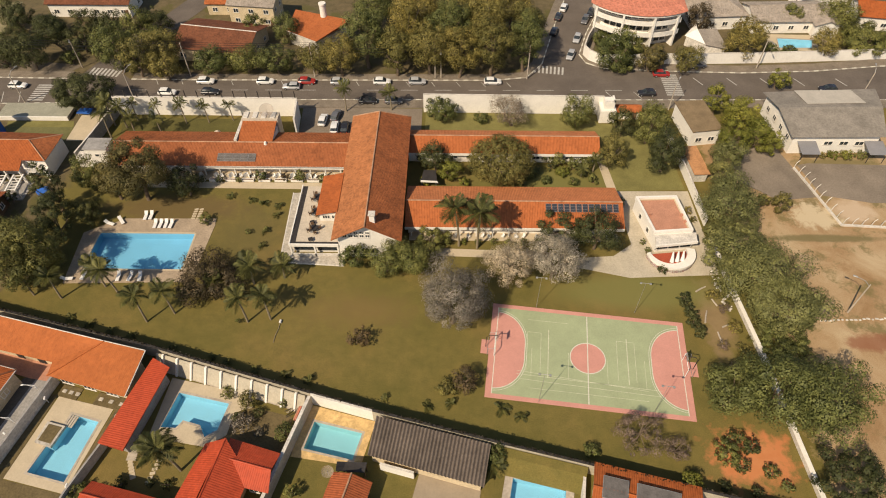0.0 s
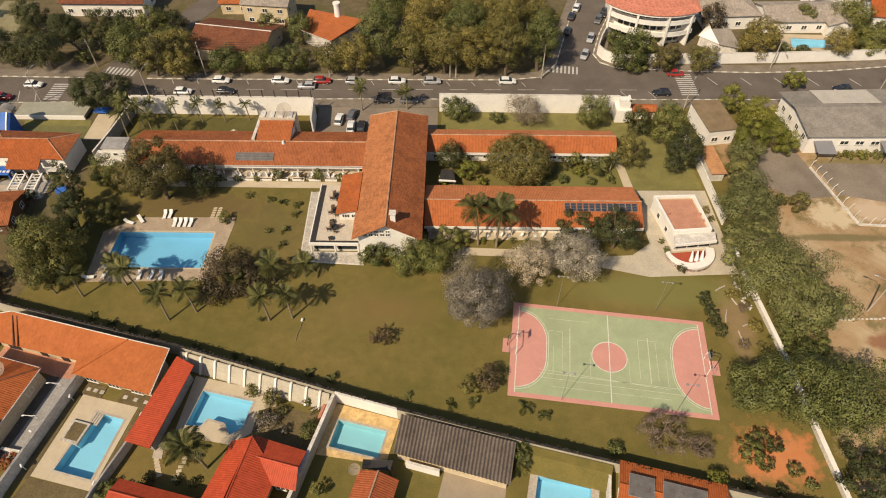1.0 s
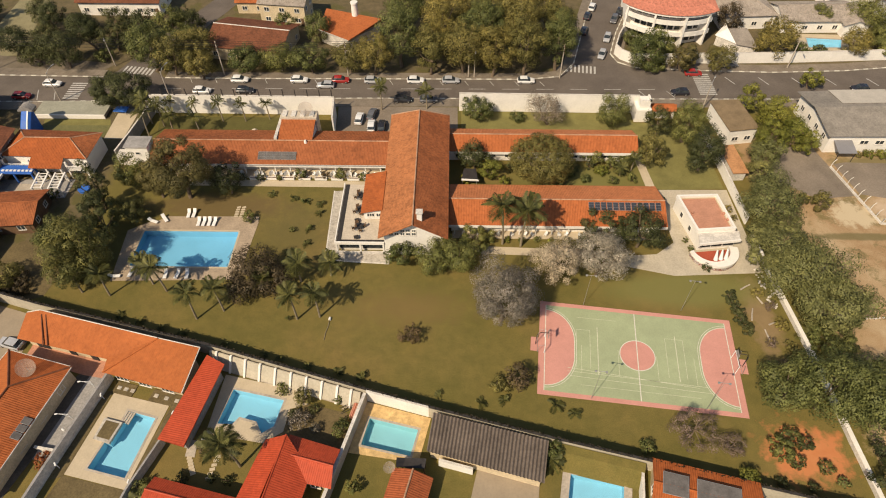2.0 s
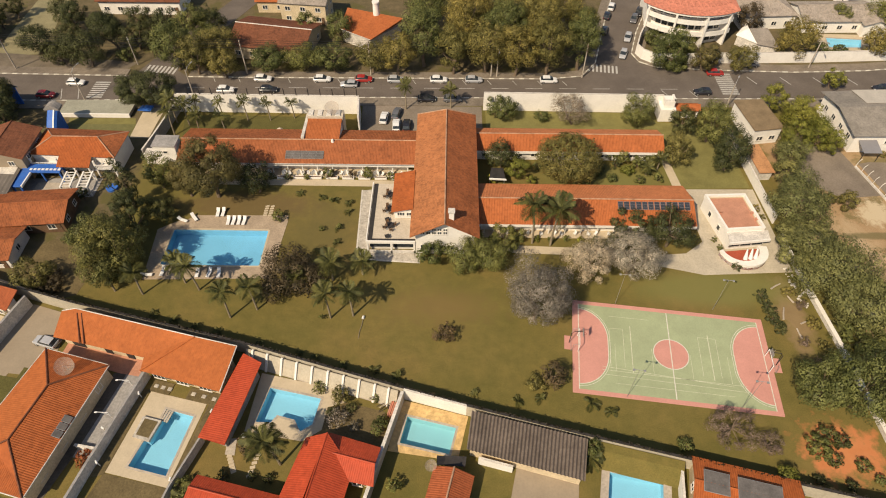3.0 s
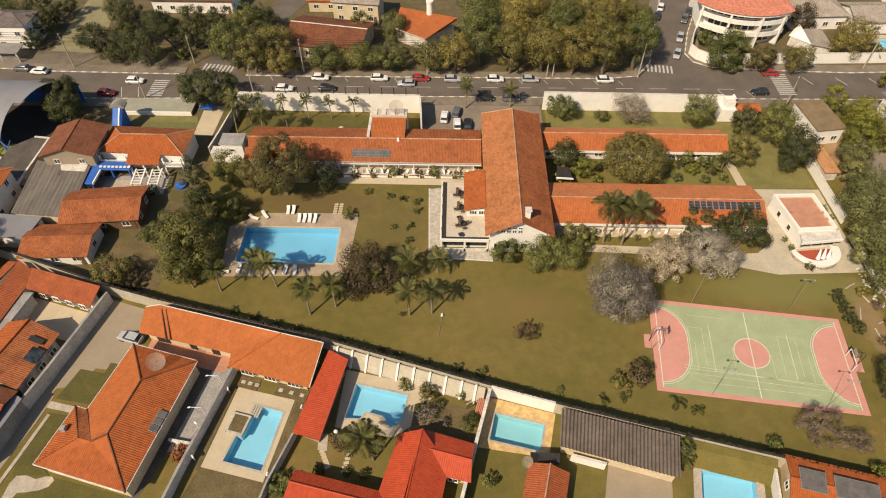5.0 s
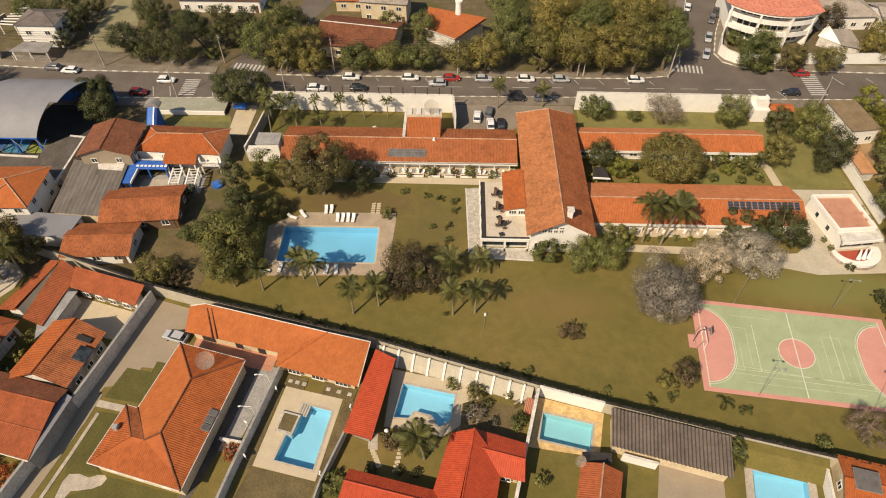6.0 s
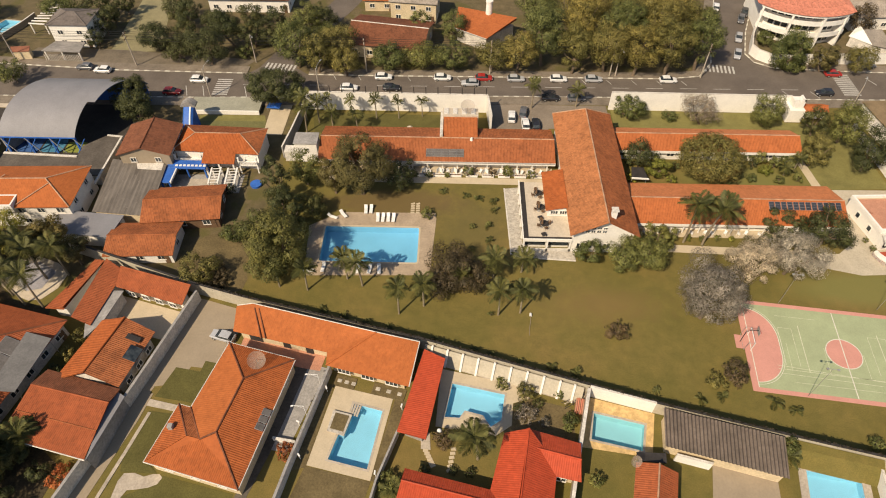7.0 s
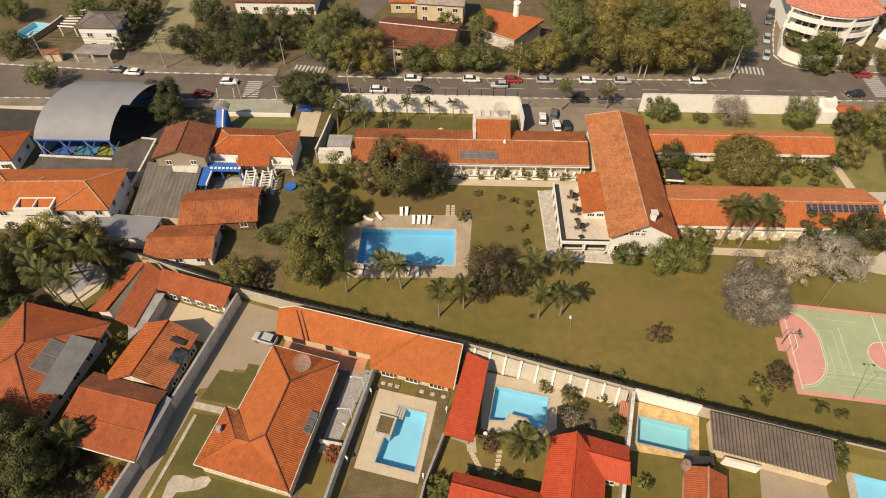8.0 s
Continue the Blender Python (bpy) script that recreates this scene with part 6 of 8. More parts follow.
for name, pts, material in (("roof", ((63.1, 141.2, 2.55), (68.0, 139.3, 2.55), (66.5, 146.0, 4.3), (61.5, 145.4, 4.5)), M_FIBRE_PALE), ("gable_slab", ((58.9, 145.7, 2.5), (63.0, 141.3, 2.6), (61.45, 145.4, 4.55), (62.0, 148.7, 4.2)), M_WHITE)):
    bm = bmesh.new()
    bm.faces.new([bm.verts.new(p) for p in pts])
    bm.normal_update()
    bmesh.ops.solidify(bm, geom=bm.faces[:], thickness=0.12)
    part(name, bm, material, side)
rect_house("grey_roof_house", "house under a pale grey hipped roof", (69.5, 157.8), 4, 15.0, 10.0, 3.8, 5.8, "hip", M_TILE_GREY, M_WHITE, 0.5)
rect_house("long_grey_house", "long bungalow under a pale grey tiled roof", (88.0, 156.6), 2, 21.0, 11.0, 3.4, 5.2, "gable", M_TILE_GREY, M_WHITE, 0.6)
rect_house("grey_house_wing", "wing of a bungalow under a pale grey roof", (96.5, 153.6), 88, 9.0, 7.0, 3.3, 4.6, "gable", M_TILE_GREY, M_WHITE, 0.5)
rect_house("far_orange_house", "house with an orange roof far behind gardens", (113.5, 157.5), -10, 14.0, 10.0, 3.6, 5.6, "gable", M_TILE, M_WHITE, 0.5)
rect_house("far_grey_house", "house with a grey roof far behind gardens", (101.0, 168.0), 5, 14.0, 9.0, 3.6, 5.4, "hip", M_TILE_GREY, M_WHITE, 0.5)

# ---- buildings east of the garden ----
fac = thing("workshop", "white workshop with a broad grey sheet roof", "building")
part("wall", prism([(70.6, 102.8), (88.4, 103.2), (93.2, 118.8), (69.6, 117.0)], 0, 4.8), M_WHITE, fac)
bm = bmesh.new()
F = [(69.6, 102.0), (89.0, 102.4), (93.9, 119.2), (68.6, 117.6)]
vs = [bm.verts.new((x, y, z)) for (x, y), z in zip(F, (4.85, 4.85, 5.0, 5.0))]
mid = [bm.verts.new((69.0, 110.0, 6.4)), bm.verts.new((91.0, 110.6, 6.4))]
bm.faces.new((vs[0], vs[1], mid[1], mid[0])), bm.faces.new((mid[0], mid[1], vs[2], vs[3]))
bm.normal_update()
bmesh.ops.solidify(bm, geom=bm.faces[:], thickness=0.12)
part("roof", bm, M_FIBRE_ROOF, fac, "stained grey sheet roof")
part("light_roof", boxed(0, 0, 0, 12.6, 6.4, 0.05, 0.01), plain("pale_roof_sheet", (0.50, 0.45, 0.38), 0.12, 0.4, 3.0, stain=0.15), fac, "paler roof section", at=pose(75.6, 111.6, 6.24, -9.2, 0, 2))
for i in range(3):
    window(fac, 78.2 + i * 3.2, 102.95, 2.2, 1.8, 1.0, "s", 2)
for i in range(4):
    window(fac, 70.25 - i * 0.25, 104.6 + i * 3.2, 2.4, 1.4, 1.2, "w", 2)
for x in (73.6, 87.4):
    lean = thing("lean_to", "small lean-to under a grey metal sheet roof", "shed")
    bm = bmesh.new()
    q = [bm.verts.new(p) for p in ((x - 1.8, 99.6, 2.4), (x + 2.0, 99.6, 2.4), (x + 1.8, 103.0, 3.3), (x - 2.0, 103.0, 3.3))]
    bm.faces.new(q)
    bm.normal_update()
    bmesh.ops.solidify(bm, geom=bm.faces[:], thickness=0.06)
    part("roof", bm, M_METALROOF, lean)
    for px_ in (x - 1.6, x + 1.7):
        part("post", rod([(px_, 99.8, 0), (px_, 99.8, 2.4)], 0.07), M_DARK, lean)
bg = thing("brown_roof_house", "narrow white house under a brown sheet roof", "house")
BR = [(50.3, 104.5), (56.9, 105.6), (55.4, 115.9), (48.9, 115.2)]
part("wall", prism(grown(BR, -0.3), 0, 3.9), M_WHITE, bg)
part("roof", prism(BR, 3.9, 4.05), plain("brown_sheet", (0.245, 0.175, 0.10), 0.25, 0.4, 4.0, stain=0.3), bg, "flat brown sheet roof")
wall_windows(bg, (50.9, 104.87), (56.4, 105.8), 2)
bs = thing("orange_store", "narrow store under a faded orange sheet roof", "shed")
part("body", prism([(48.6, 93.6), (51.2, 93.8), (50.6, 101.8), (48.0, 101.4)], 0, 2.2), M_WHITE_OLD, bs)
part("roof", prism([(48.3, 93.2), (51.5, 93.4), (50.9, 102.2), (47.8, 101.8)], 2.2, 2.35), plain("faded_orange_sheet", (0.52, 0.26, 0.12), 0.2, 0.5, 4.0), bs)

# ---- small structures across the road ----
cp = thing("flat_carport", "flat grey carport roof in front of a white house", "carport")
CP = [(-143.4, 132.6), (-133.7, 132.2), (-134.1, 136.8), (-141.8, 137.2)]
part("roof", prism(CP, 2.55, 2.7), M_FIBRE, cp)
for x, y in ((-142.8, 132.9), (-138.6, 132.8), (-134.2, 132.6)):
    part("column", boxed(x - 0.15, y - 0.15, 0, x + 0.15, y + 0.15, 2.55), M_WHITE, cp)
for i in range(22):
    part("bar", boxed(-143.0 + i * 0.42, 132.25, 0.1, -142.9 + i * 0.42, 132.33, 1.9), M_WHITE_OLD, cp)
pg = thing("pergola", "white slatted pergola over a paved yard", "pergola")
for i in range(9):
    k = i / 8
    part("slat", prism(path_strip([(-152.2 + 0.4 * k + 1.2 * k, 145.0 + 10.2 * k), (-147.9 + 0.4 * k, 144.6 + 12.0 * k)], 0.4), 2.9, 3.05), M_WHITE, pg)
for x, y in ((-152.0, 145.2), (-148.0, 144.9), (-150.6, 155.0), (-147.4, 156.4)):
    part("post", boxed(x - 0.12, y - 0.12, 0, x + 0.12, y + 0.12, 2.9), M_WHITE, pg)
rs_ = thing("red_shed", "small shed under a reddish brown sheet roof", "shed")
RS = [(-151.0, 132.3), (-146.6, 132.8), (-147.6, 135.2), (-152.2, 134.6)]
part("body", prism(grown(RS, -0.2), 0, 2.3), M_CREAM, rs_)
part("roof", prism(RS, 2.3, 2.45), plain("red_brown_sheet", (0.30, 0.12, 0.07), 0.2, 0.5, 4.0), rs_)
wall_run("wall_pool_north_west", "brown garden wall beside a pool", [(-159.2, 140.6), (-156.4, 148.0), (-155.2, 153.0)], 0, 1.6, 0.3, M_DRIVE)
# small awning between the hall and the courtyard
aw = thing("awning", "small dark awning with a white edge beside the hall", "awning")
part("sheet", prism([(-5.9, 90.6), (-2.7, 90.4), (-3.0, 93.6), (-5.4, 93.7)], 2.4, 2.5), M_DARK, aw)
part("edge", prism([(-5.9, 90.3), (-2.5, 90.1), (-2.7, 90.4), (-5.9, 90.6)], 2.3, 2.55), M_WHITE, aw)
for x, y in ((-5.7, 90.8), (-2.9, 90.6), (-3.2, 93.4), (-5.2, 93.5)):
    part("post", rod([(x, y, 0), (x, y, 2.4)], 0.05), M_STEEL, aw)
part("edge", prism(path_strip([(-114.4, 100.2), (-111.2, 99.8), (-111.3, 85.4)], 0.4), 2.7, 3.05), M_WHITE_OLD, slab_roof, "pale raised roof edge")
part("edge", prism(path_strip([(-133.4, 94.0), (-118.0, 93.25)], 0.5), 2.72, 3.08), M_WHITE_OLD, slab_roof, "pale raised roof edge")
# ---- plants ----
KINDS = {
    "G": (L_GREEN, "leafy green {} with a rounded crown"), "D": (L_DARK, "dense dark green {} with an uneven crown"),
    "L": (L_LIGHT, "bright yellowish green {} in full leaf"), "O": (L_OLIVE, "olive green street {} with clumped foliage"),
    "U": (L_OLIVE, "round olive green {} in the courtyard"), "A": (L_AUTUMN, "reddish brown {} thinning in autumn"),
    "Y": (L_GREY, "tall {} covered in greyish white blossom"), "B": (L_BLOSSOM, "spreading {} covered in pale blossom"),
    "S": (L_GREY, "silvery grey {} beside the white wall"), "T": (L_DRY, "almost leafless {} of bare grey twigs"), "R": (L_RED, "flowering red {} in a garden"), "H": (L_EAST, "broad dusty green {} over the boundary wall"), "M": (L_MID, "dense green {} beside the pool"), "V": (L_BROWNISH, "spreading olive {} with an open crown of clumps"),
}


def leaf_cloud(name, R, V, material, seed, leaf=0.6, dense=15.0, clumps=None):
    """A crown of many separate leaf sprays set in clumps round an uneven shell."""
    g = np.random.default_rng(seed)
    k = clumps or int(12 + R * V * 0.7 + 14 * max(0, R / V - 1.4))
    i = np.arange(k) + 0.5
    ph, th = np.arccos(1 - 2 * i / k * 0.93), np.pi * (1 + 5 ** 0.5) * i + g.uniform(0, 6)
    d = np.stack([np.cos(th) * np.sin(ph), np.sin(th) * np.sin(ph), np.cos(ph)], 1)
    size = np.array([R, R, V])
    cen = d * size * g.uniform(0.8 if clumps else 0.52, 0.93, (k, 1)) + g.normal(0, 0.02 * R if clumps else 0.06 * R, (k, 3))
    rad = g.uniform(0.15, 0.22 if clumps else 0.42, k) * min(R, 1.55 * V)
    n = int(min(24000 if dense > 50 else 17000, dense * 4 * math.pi * R * (R + V) / 2))
    which = g.choice(k, n, p=rad ** 2 / (rad ** 2).sum())
    u = g.normal(0, 1, (n, 3))
    u /= np.linalg.norm(u, axis=1, keepdims=True)
    p = cen[which] + u * rad[which][:, None] * np.array([1, 1, 0.85]) * g.uniform(0.62, 1.12, (n, 1))
    keep = np.linalg.norm(p / size, axis=1) > 0.42
    p, u = p[keep], u[keep]
    n = len(p)
    nor = u * 0.9 + p / size * 0.4 + g.normal(0, 0.36, (n, 3)) + np.array([0, 0, 0.35])
    nor /= np.linalg.norm(nor, axis=1, keepdims=True)
    t = np.cross(nor, g.normal(0, 1, (n, 3)))
    t /= np.linalg.norm(t, axis=1, keepdims=True) + 1e-9
    b = np.cross(nor, t)
    s = leaf * g.uniform(0.45, 1.2, (n, 1))
    quad = np.stack([p - t * s * 0.5, p - b * s * 0.3 + nor * s * 0.08, p + t * s * 0.5, p + b * s * 0.3 + nor * s * 0.08], 1).reshape(-1, 3)
    soft = u * 0.75 + p / size * 0.45 + nor * 0.45
    soft /= np.linalg.norm(soft, axis=1, keepdims=True)
    return quads(name, quad, material, np.repeat(soft, 4, 0)), cen, rad


def quads(name, pts, material, normals=None):
    """Loose four-sided leaves; normals round the shading of a clump."""
    n = len(pts) // 4
    me = bpy.data.meshes.new(name)
    me.vertices.add(4 * n)
    me.vertices.foreach_set("co", pts.astype(np.float32).ravel())
    me.loops.add(4 * n)
    me.loops.foreach_set("vertex_index", np.arange(4 * n, dtype=np.int32))
    me.polygons.add(n)
    me.polygons.foreach_set("loop_start", np.arange(0, 4 * n, 4, dtype=np.int32))
    me.polygons.foreach_set("loop_total", np.full(n, 4, dtype=np.int32))
    me.update()
    me.validate()
    if normals is not None:
        me.attributes.new("custom_normal", "FLOAT_VECTOR", "POINT").data.foreach_set("vector", normals.astype(np.float32).ravel())
    me.materials.append(material)
    return me


def tree(kind, x, y, zc, R, V, seed, group):
    material, label = KINDS[kind]
    shrub = zc + V < 3.4
    ob = thing("shrub" if shrub else "tree", label.format("shrub" if shrub else "tree"), "shrub" if shrub else "tree", group, "", (x, y, 0), (seed * 47) % 360)
    g = np.random.default_rng(seed + 900)
    twig = kind == "T"
    leaf = {"Y": 0.26, "B": 0.26, "T": 0.2, "S": 0.26}.get(kind, 0.27 + 0.013 * R)
    dense = {"Y": 58.0, "B": 54.0, "T": 32.0, "A": 32.0, "S": 28.0, "V": 58.0}.get(kind, 40.0)
    if y > 120:
        dense *= 0.75
        leaf *= 1.12
    me, cen, rad = leaf_cloud("crown", R, V, material, seed, leaf, dense, 90 if kind == "U" else None)
    part("crown", me, None, ob, at=pose(0, 0, zc))
    bm = bmesh.new()
    r = 0.05 + 0.035 * (zc + V) ** 0.9
    base = Vector((g.normal(0, 0.06 * R), g.normal(0, 0.06 * R), 0))
    fork = Vector((g.normal(0, 0.1 * R), g.normal(0, 0.1 * R), max(0.25, zc - V * 0.75)))
    tube(bm, [base, base.lerp(fork, 0.5) + Vector((0.06 * R, 0, 0)), fork], r, r * 0.7, 8)
    for i in g.choice(len(cen), min(len(cen), 12 if twig else 6), replace=False):
        tip = Vector(cen[i]) + Vector((0, 0, zc))
        mid = fork.lerp(tip, 0.5) + Vector((0, 0, -0.08 * V))
        tube(bm, [fork, mid, tip], r * 0.55, r * 0.14, 5, False)
        if twig:
            for _ in range(7):
                e = tip + Vector(g.normal(0, 0.17 * R, 3)) + Vector((0, 0, 0.12 * V))
                tube(bm, [mid.lerp(tip, 0.6), e], r * 0.18, r * 0.06, 3, False)
    part("trunk", bm, M_BARK, ob)
    return ob


GARDEN = [
    ("M", -71.3, 67.8, 6.6, 5.4, 6.0), ("M", -74.6, 71.6, 5.6, 3.9, 4.8), ("M", -72.6, 65.2, 3.6, 3.8, 3.2), ("D", -72.0, 77.6, 4.8, 3.7, 4.2), ("D", -74.6, 83.6, 6.4, 2.7, 6.0), ("D", -51.6, 88.6, 3.9, 3.3, 3.4), ("D", -68.2, 80.6, 2.9, 2.8, 2.5), ("V", -64.6, 87.0, 5.4, 2.9, 3.4),
    ("V", -58.9, 86.9, 8.6, 5.9, 5.7), ("A", -40.7, 65.0, 3.5, 5.9, 3.1), ("G", -16.8, 70.6, 2.6, 2.6, 2.4),
    ("G", -11.0, 69.6, 3.1, 3.2, 2.7), ("G", -7.1, 70.7, 3.1, 4.0, 2.7), ("G", -3.4, 75.3, 1.9, 3.6, 1.5),
    ("Y", 0.9, 58.9, 6.8, 5.7, 5.4), ("B", 10.5, 67.3, 5.3, 4.3, 3.8), ("B", 17.9, 68.4, 5.6, 4.8, 3.8),
    ("D", 19.8, 77.1, 3.1, 4.6, 1.6), ("D", 26.0, 75.3, 5.4, 4.1, 3.4), ("A", 2.5, 47.1, 2.2, 2.2, 1.7), ("O", -0.3, 46.4, 1.1, 1.7, 0.9),
    ("A", -14.2, 54.9, 1.4, 1.9, 1.2),
]
COURTYARD = [
    ("U", 9.8, 93.8, 5.3, 6.4, 3.8), ("D", -3.3, 96.5, 3.3, 3.3, 2.5), ("L", -0.0, 93.3, 2.7, 2.4, 2.2),
    ("G", -2.2, 113.1, 2.8, 3.8, 2.2), ("S", 12.7, 111.2, 4.3, 4.3, 3.3), ("G", 27.1, 111.4, 4.0, 3.8, 3.2),
    ("O", 32.8, 98.2, 4.4, 3.2, 3.8), ("D", 43.0, 97.0, 5.2, 4.3, 4.6), ("G", 42.0, 105.6, 5.2, 4.2, 4.4), ("D", 36.3, 108.0, 4.0, 3.0, 3.2),
    ("G", 20.8, 100.2, 1.3, 2.4, 1.0), ("G", 28.2, 99.5, 1.7, 2.0, 1.4), ("G", 6.8, 112.7, 1.2, 1.9, 1.0),
    ("G", 15.2, 94.7, 1.4, 2.3, 1.2), ("L", 58.6, 116.0, 4.2, 2.8, 3.6), ("L", 61.6, 109.8, 4.8, 4.0, 4.0), ("L", 64.0, 104.6, 4.0, 3.4, 3.2),
    ("L", 57.6, 101.4, 4.6, 3.8, 3.8), ("L", 79.6, 101.6, 0.8, 1.3, 0.7), ("L", 82.4, 101.4, 0.9, 1.5, 0.8), ("G", 85.2, 101.5, 0.8, 1.3, 0.7), ("O", 77.4, 101.4, 0.7, 0.9, 0.6), ("G", 22.0, 98.2, 1.8, 1.6, 1.6), ("G", 25.0, 97.2, 1.6, 1.4, 1.4), ("H", 53.2, 92.6, 3.4, 2.8, 2.8),
]
EAST = [
    ("D", 37.4, 70.0, 0.8, 0.9, 0.7), ("G", 35.6, 74.4, 0.8, 0.7, 0.7), ("G", 35.2, 76.6, 0.7, 0.6, 0.6), ("O", 45.3, 84.6, 0.9, 0.8, 0.8), ("O", 45.6, 82.2, 0.8, 0.7, 0.7), ("G", 32.7, 86.6, 1.0, 1.2, 0.9),
    ("H", 55.1, 97.3, 3.9, 3.4, 3.4), ("H", 51.3, 83.5, 5.3, 5.7, 3.8), ("H", 49.9, 72.5, 4.4, 6.9, 2.4),
    ("H", 51.1, 65.2, 6.4, 7.4, 4.4), ("H", 53.4, 59.0, 5.5, 6.7, 3.5), ("G", 52.8, 55.2, 1.7, 4.0, 1.4),
    ("G", 40.8, 44.2, 5.1, 4.8, 3.6), ("G", 46.6, 43.3, 6.9, 5.9, 4.9), ("G", 52.3, 42.0, 7.8, 5.8, 5.8),
    ("D", 53.7, 32.5, 3.2, 4.9, 1.7), ("G", 38.9, 36.4, 1.1, 2.1, 0.9), ("G", 40.6, 38.2, 1.2, 1.7, 1.0), ("D", 42.8, 37.6, 1.0, 1.5, 0.8), ("L", 32.8, 32.3, 1.6, 1.7, 1.4),
    ("G", 44.4, 34.2, 0.8, 1.2, 0.7), ("G", 46.0, 32.2, 0.7, 1.0, 0.6), ("G", 40.6, 35.0, 0.9, 1.3, 0.8), ("D", 37.6, 32.0, 0.7, 0.9, 0.6), ("D", 41.6, 31.4, 0.7, 0.9, 0.6), ("T", 26.7, 38.8, 2.8, 3.9, 1.3), ("T", 32.1, 36.8, 1.8, 2.2, 1.3),
    ("G", 20.2, 36.9, 0.9, 1.2, 0.8), ("O", 63.4, 86.2, 1.9, 2.3, 1.6), ("O", 60.4, 87.2, 1.4, 1.5, 1.2), ("L", 66.4, 102.6, 3.2, 2.8, 2.8),
]
NORTH_BAND = [
    ("O", -74.3, 129.4, 5.6, 4.2, 4.4), ("O", -69.8, 133.8, 6.0, 4.4, 4.6), ("O", -67.8, 128.2, 4.1, 4.0, 3.1),
    ("G", -58.1, 131.2, 3.7, 4.8, 2.8), ("G", -49.6, 131.5, 3.8, 4.6, 2.9), ("G", -41.9, 130.8, 4.3, 4.3, 3.3),
    ("O", -32.2, 131.2, 4.8, 4.5, 3.8), ("O", -26.0, 130.4, 6.2, 4.6, 4.7), ("G", -20.6, 134.0, 9.4, 5.6, 7.0),
    ("O", -13.0, 130.8, 7.6, 4.6, 5.4), ("O", -5.4, 131.6, 8.0, 5.2, 5.4), ("O", 1.8, 130.1, 7.8, 4.8, 5.6), ("O", -10.4, 138.8, 9.4, 5.0, 6.2), ("G", -0.6, 139.4, 9.4, 5.6, 5.6),
    ("O", 9.0, 130.2, 8.8, 5.0, 6.4), ("G", 17.2, 132.8, 9.0, 4.6, 6.2), ("O", 8.4, 140.2, 10.0, 5.4, 6.6), ("O", 18.4, 140.4, 8.0, 4.4, 6.0), ("O", -8.7, 149.2, 7.5, 6.4, 4.5),
]
NORTH_BACK = [
    ("D", -116.6, 138.0, 4.0, 4.6, 3.6), ("D", -109.7, 133.6, 3.3, 3.6, 2.9), ("D", -101.7, 132.4, 5.6, 4.8, 4.3),
    ("D", -92.7, 140.4, 4.0, 3.8, 3.2), ("D", -76.8, 148.4, 4.4, 4.0, 3.6), ("D", -88.0, 147.0, 4.0, 3.4, 3.2), ("G", -73.6, 138.4, 4.2, 3.8, 3.4), ("G", -79.5, 131.5, 7.6, 5.3, 5.6), ("G", -79.3, 144.9, 5.6, 3.9, 4.1),
    ("D", -98.7, 140.2, 5.7, 4.2, 4.2), ("D", -111.2, 148.0, 5.1, 3.6, 3.6), ("D", -131.9, 149.5, 3.7, 2.6, 2.7),
    ("D", -112.7, 111.7, 5.5, 4.3, 4.5),
    ("G", -148.1, 153.0, 3.6, 4.5, 2.6), ("D", -132.2, 138.6, 3.0, 2.4, 2.6), ("D", -132.4, 144.6, 4.2, 3.0, 3.4), ("D", -136.4, 152.6, 4.4, 3.8, 3.6), ("D", -130.6, 155.4, 3.6, 2.6, 3.0), ("D", -115.2, 151.4, 4.2, 3.6, 3.4), ("D", -110.6, 141.4, 3.2, 3.4, 2.6), ("D", -104.6, 148.2, 3.0, 3.8, 2.4), ("D", -95.6, 150.4, 3.2, 3.2, 2.6), ("D", -88.6, 141.0, 3.0, 2.8, 2.4), ("G", -94.0, 135.6, 1.6, 2.4, 1.3), ("D", -158.6, 135.2, 3.2, 3.8, 2.7),
]
NORTH_WEST = [
    ("G", -146.2, 122.6, 3.6, 3.6, 2.8), ("G", -167.7, 152.4, 3.7, 4.5, 2.7),
    ("D", -109.4, 106.1, 5.8, 3.6, 3.8), ("D", -82.0, 116.1, 5.2, 7.0, 2.7), ("G", -51.0, 147.3, 4.1, 2.9, 3.1),
    ("G", -42.0, 144.5, 4.6, 3.6, 3.6), ("O", 4.1, 149.9, 7.3, 7.2, 4.3),
    ("O", 15.1, 152.8, 6.6, 6.5, 3.6), ("G", -20.4, 151.8, 6.9, 5.8, 3.9),
]
NORTH_EAST = [
    ("G", 39.2, 134.6, 5.2, 4.9, 4.2), ("V", 47.7, 133.0, 3.9, 3.5, 3.0), ("O", 57.1, 133.2, 4.0, 3.8, 3.0),
    ("O", 71.8, 140.5, 5.3, 5.2, 4.3), ("G", 79.6, 141.2, 1.6, 2.2, 1.4), ("G", 84.4, 141.6, 1.2, 2.4, 1.0), ("L", 76.0, 126.1, 3.1, 2.7, 2.1),
    ("G", 103.1, 143.6, 3.0, 7.1, 2.5), ("O", 91.3, 140.1, 4.2, 3.8, 3.4), ("A", 63.4, 150.5, 5.1, 3.6, 4.1),
    ("G", 100.9, 153.8, 4.3, 5.1, 3.3), ("G", 37.6, 145.0, 2.0, 2.6, 1.6), ("G", 43.6, 139.0, 4.0, 3.6, 3.2), ("G", 39.0, 150.6, 1.8, 2.0, 1.5), ("G", 41.1, 133.9, 1.4, 3.4, 1.2),
    ("G", 88.2, 154.3, 3.9, 2.9, 2.9),
]
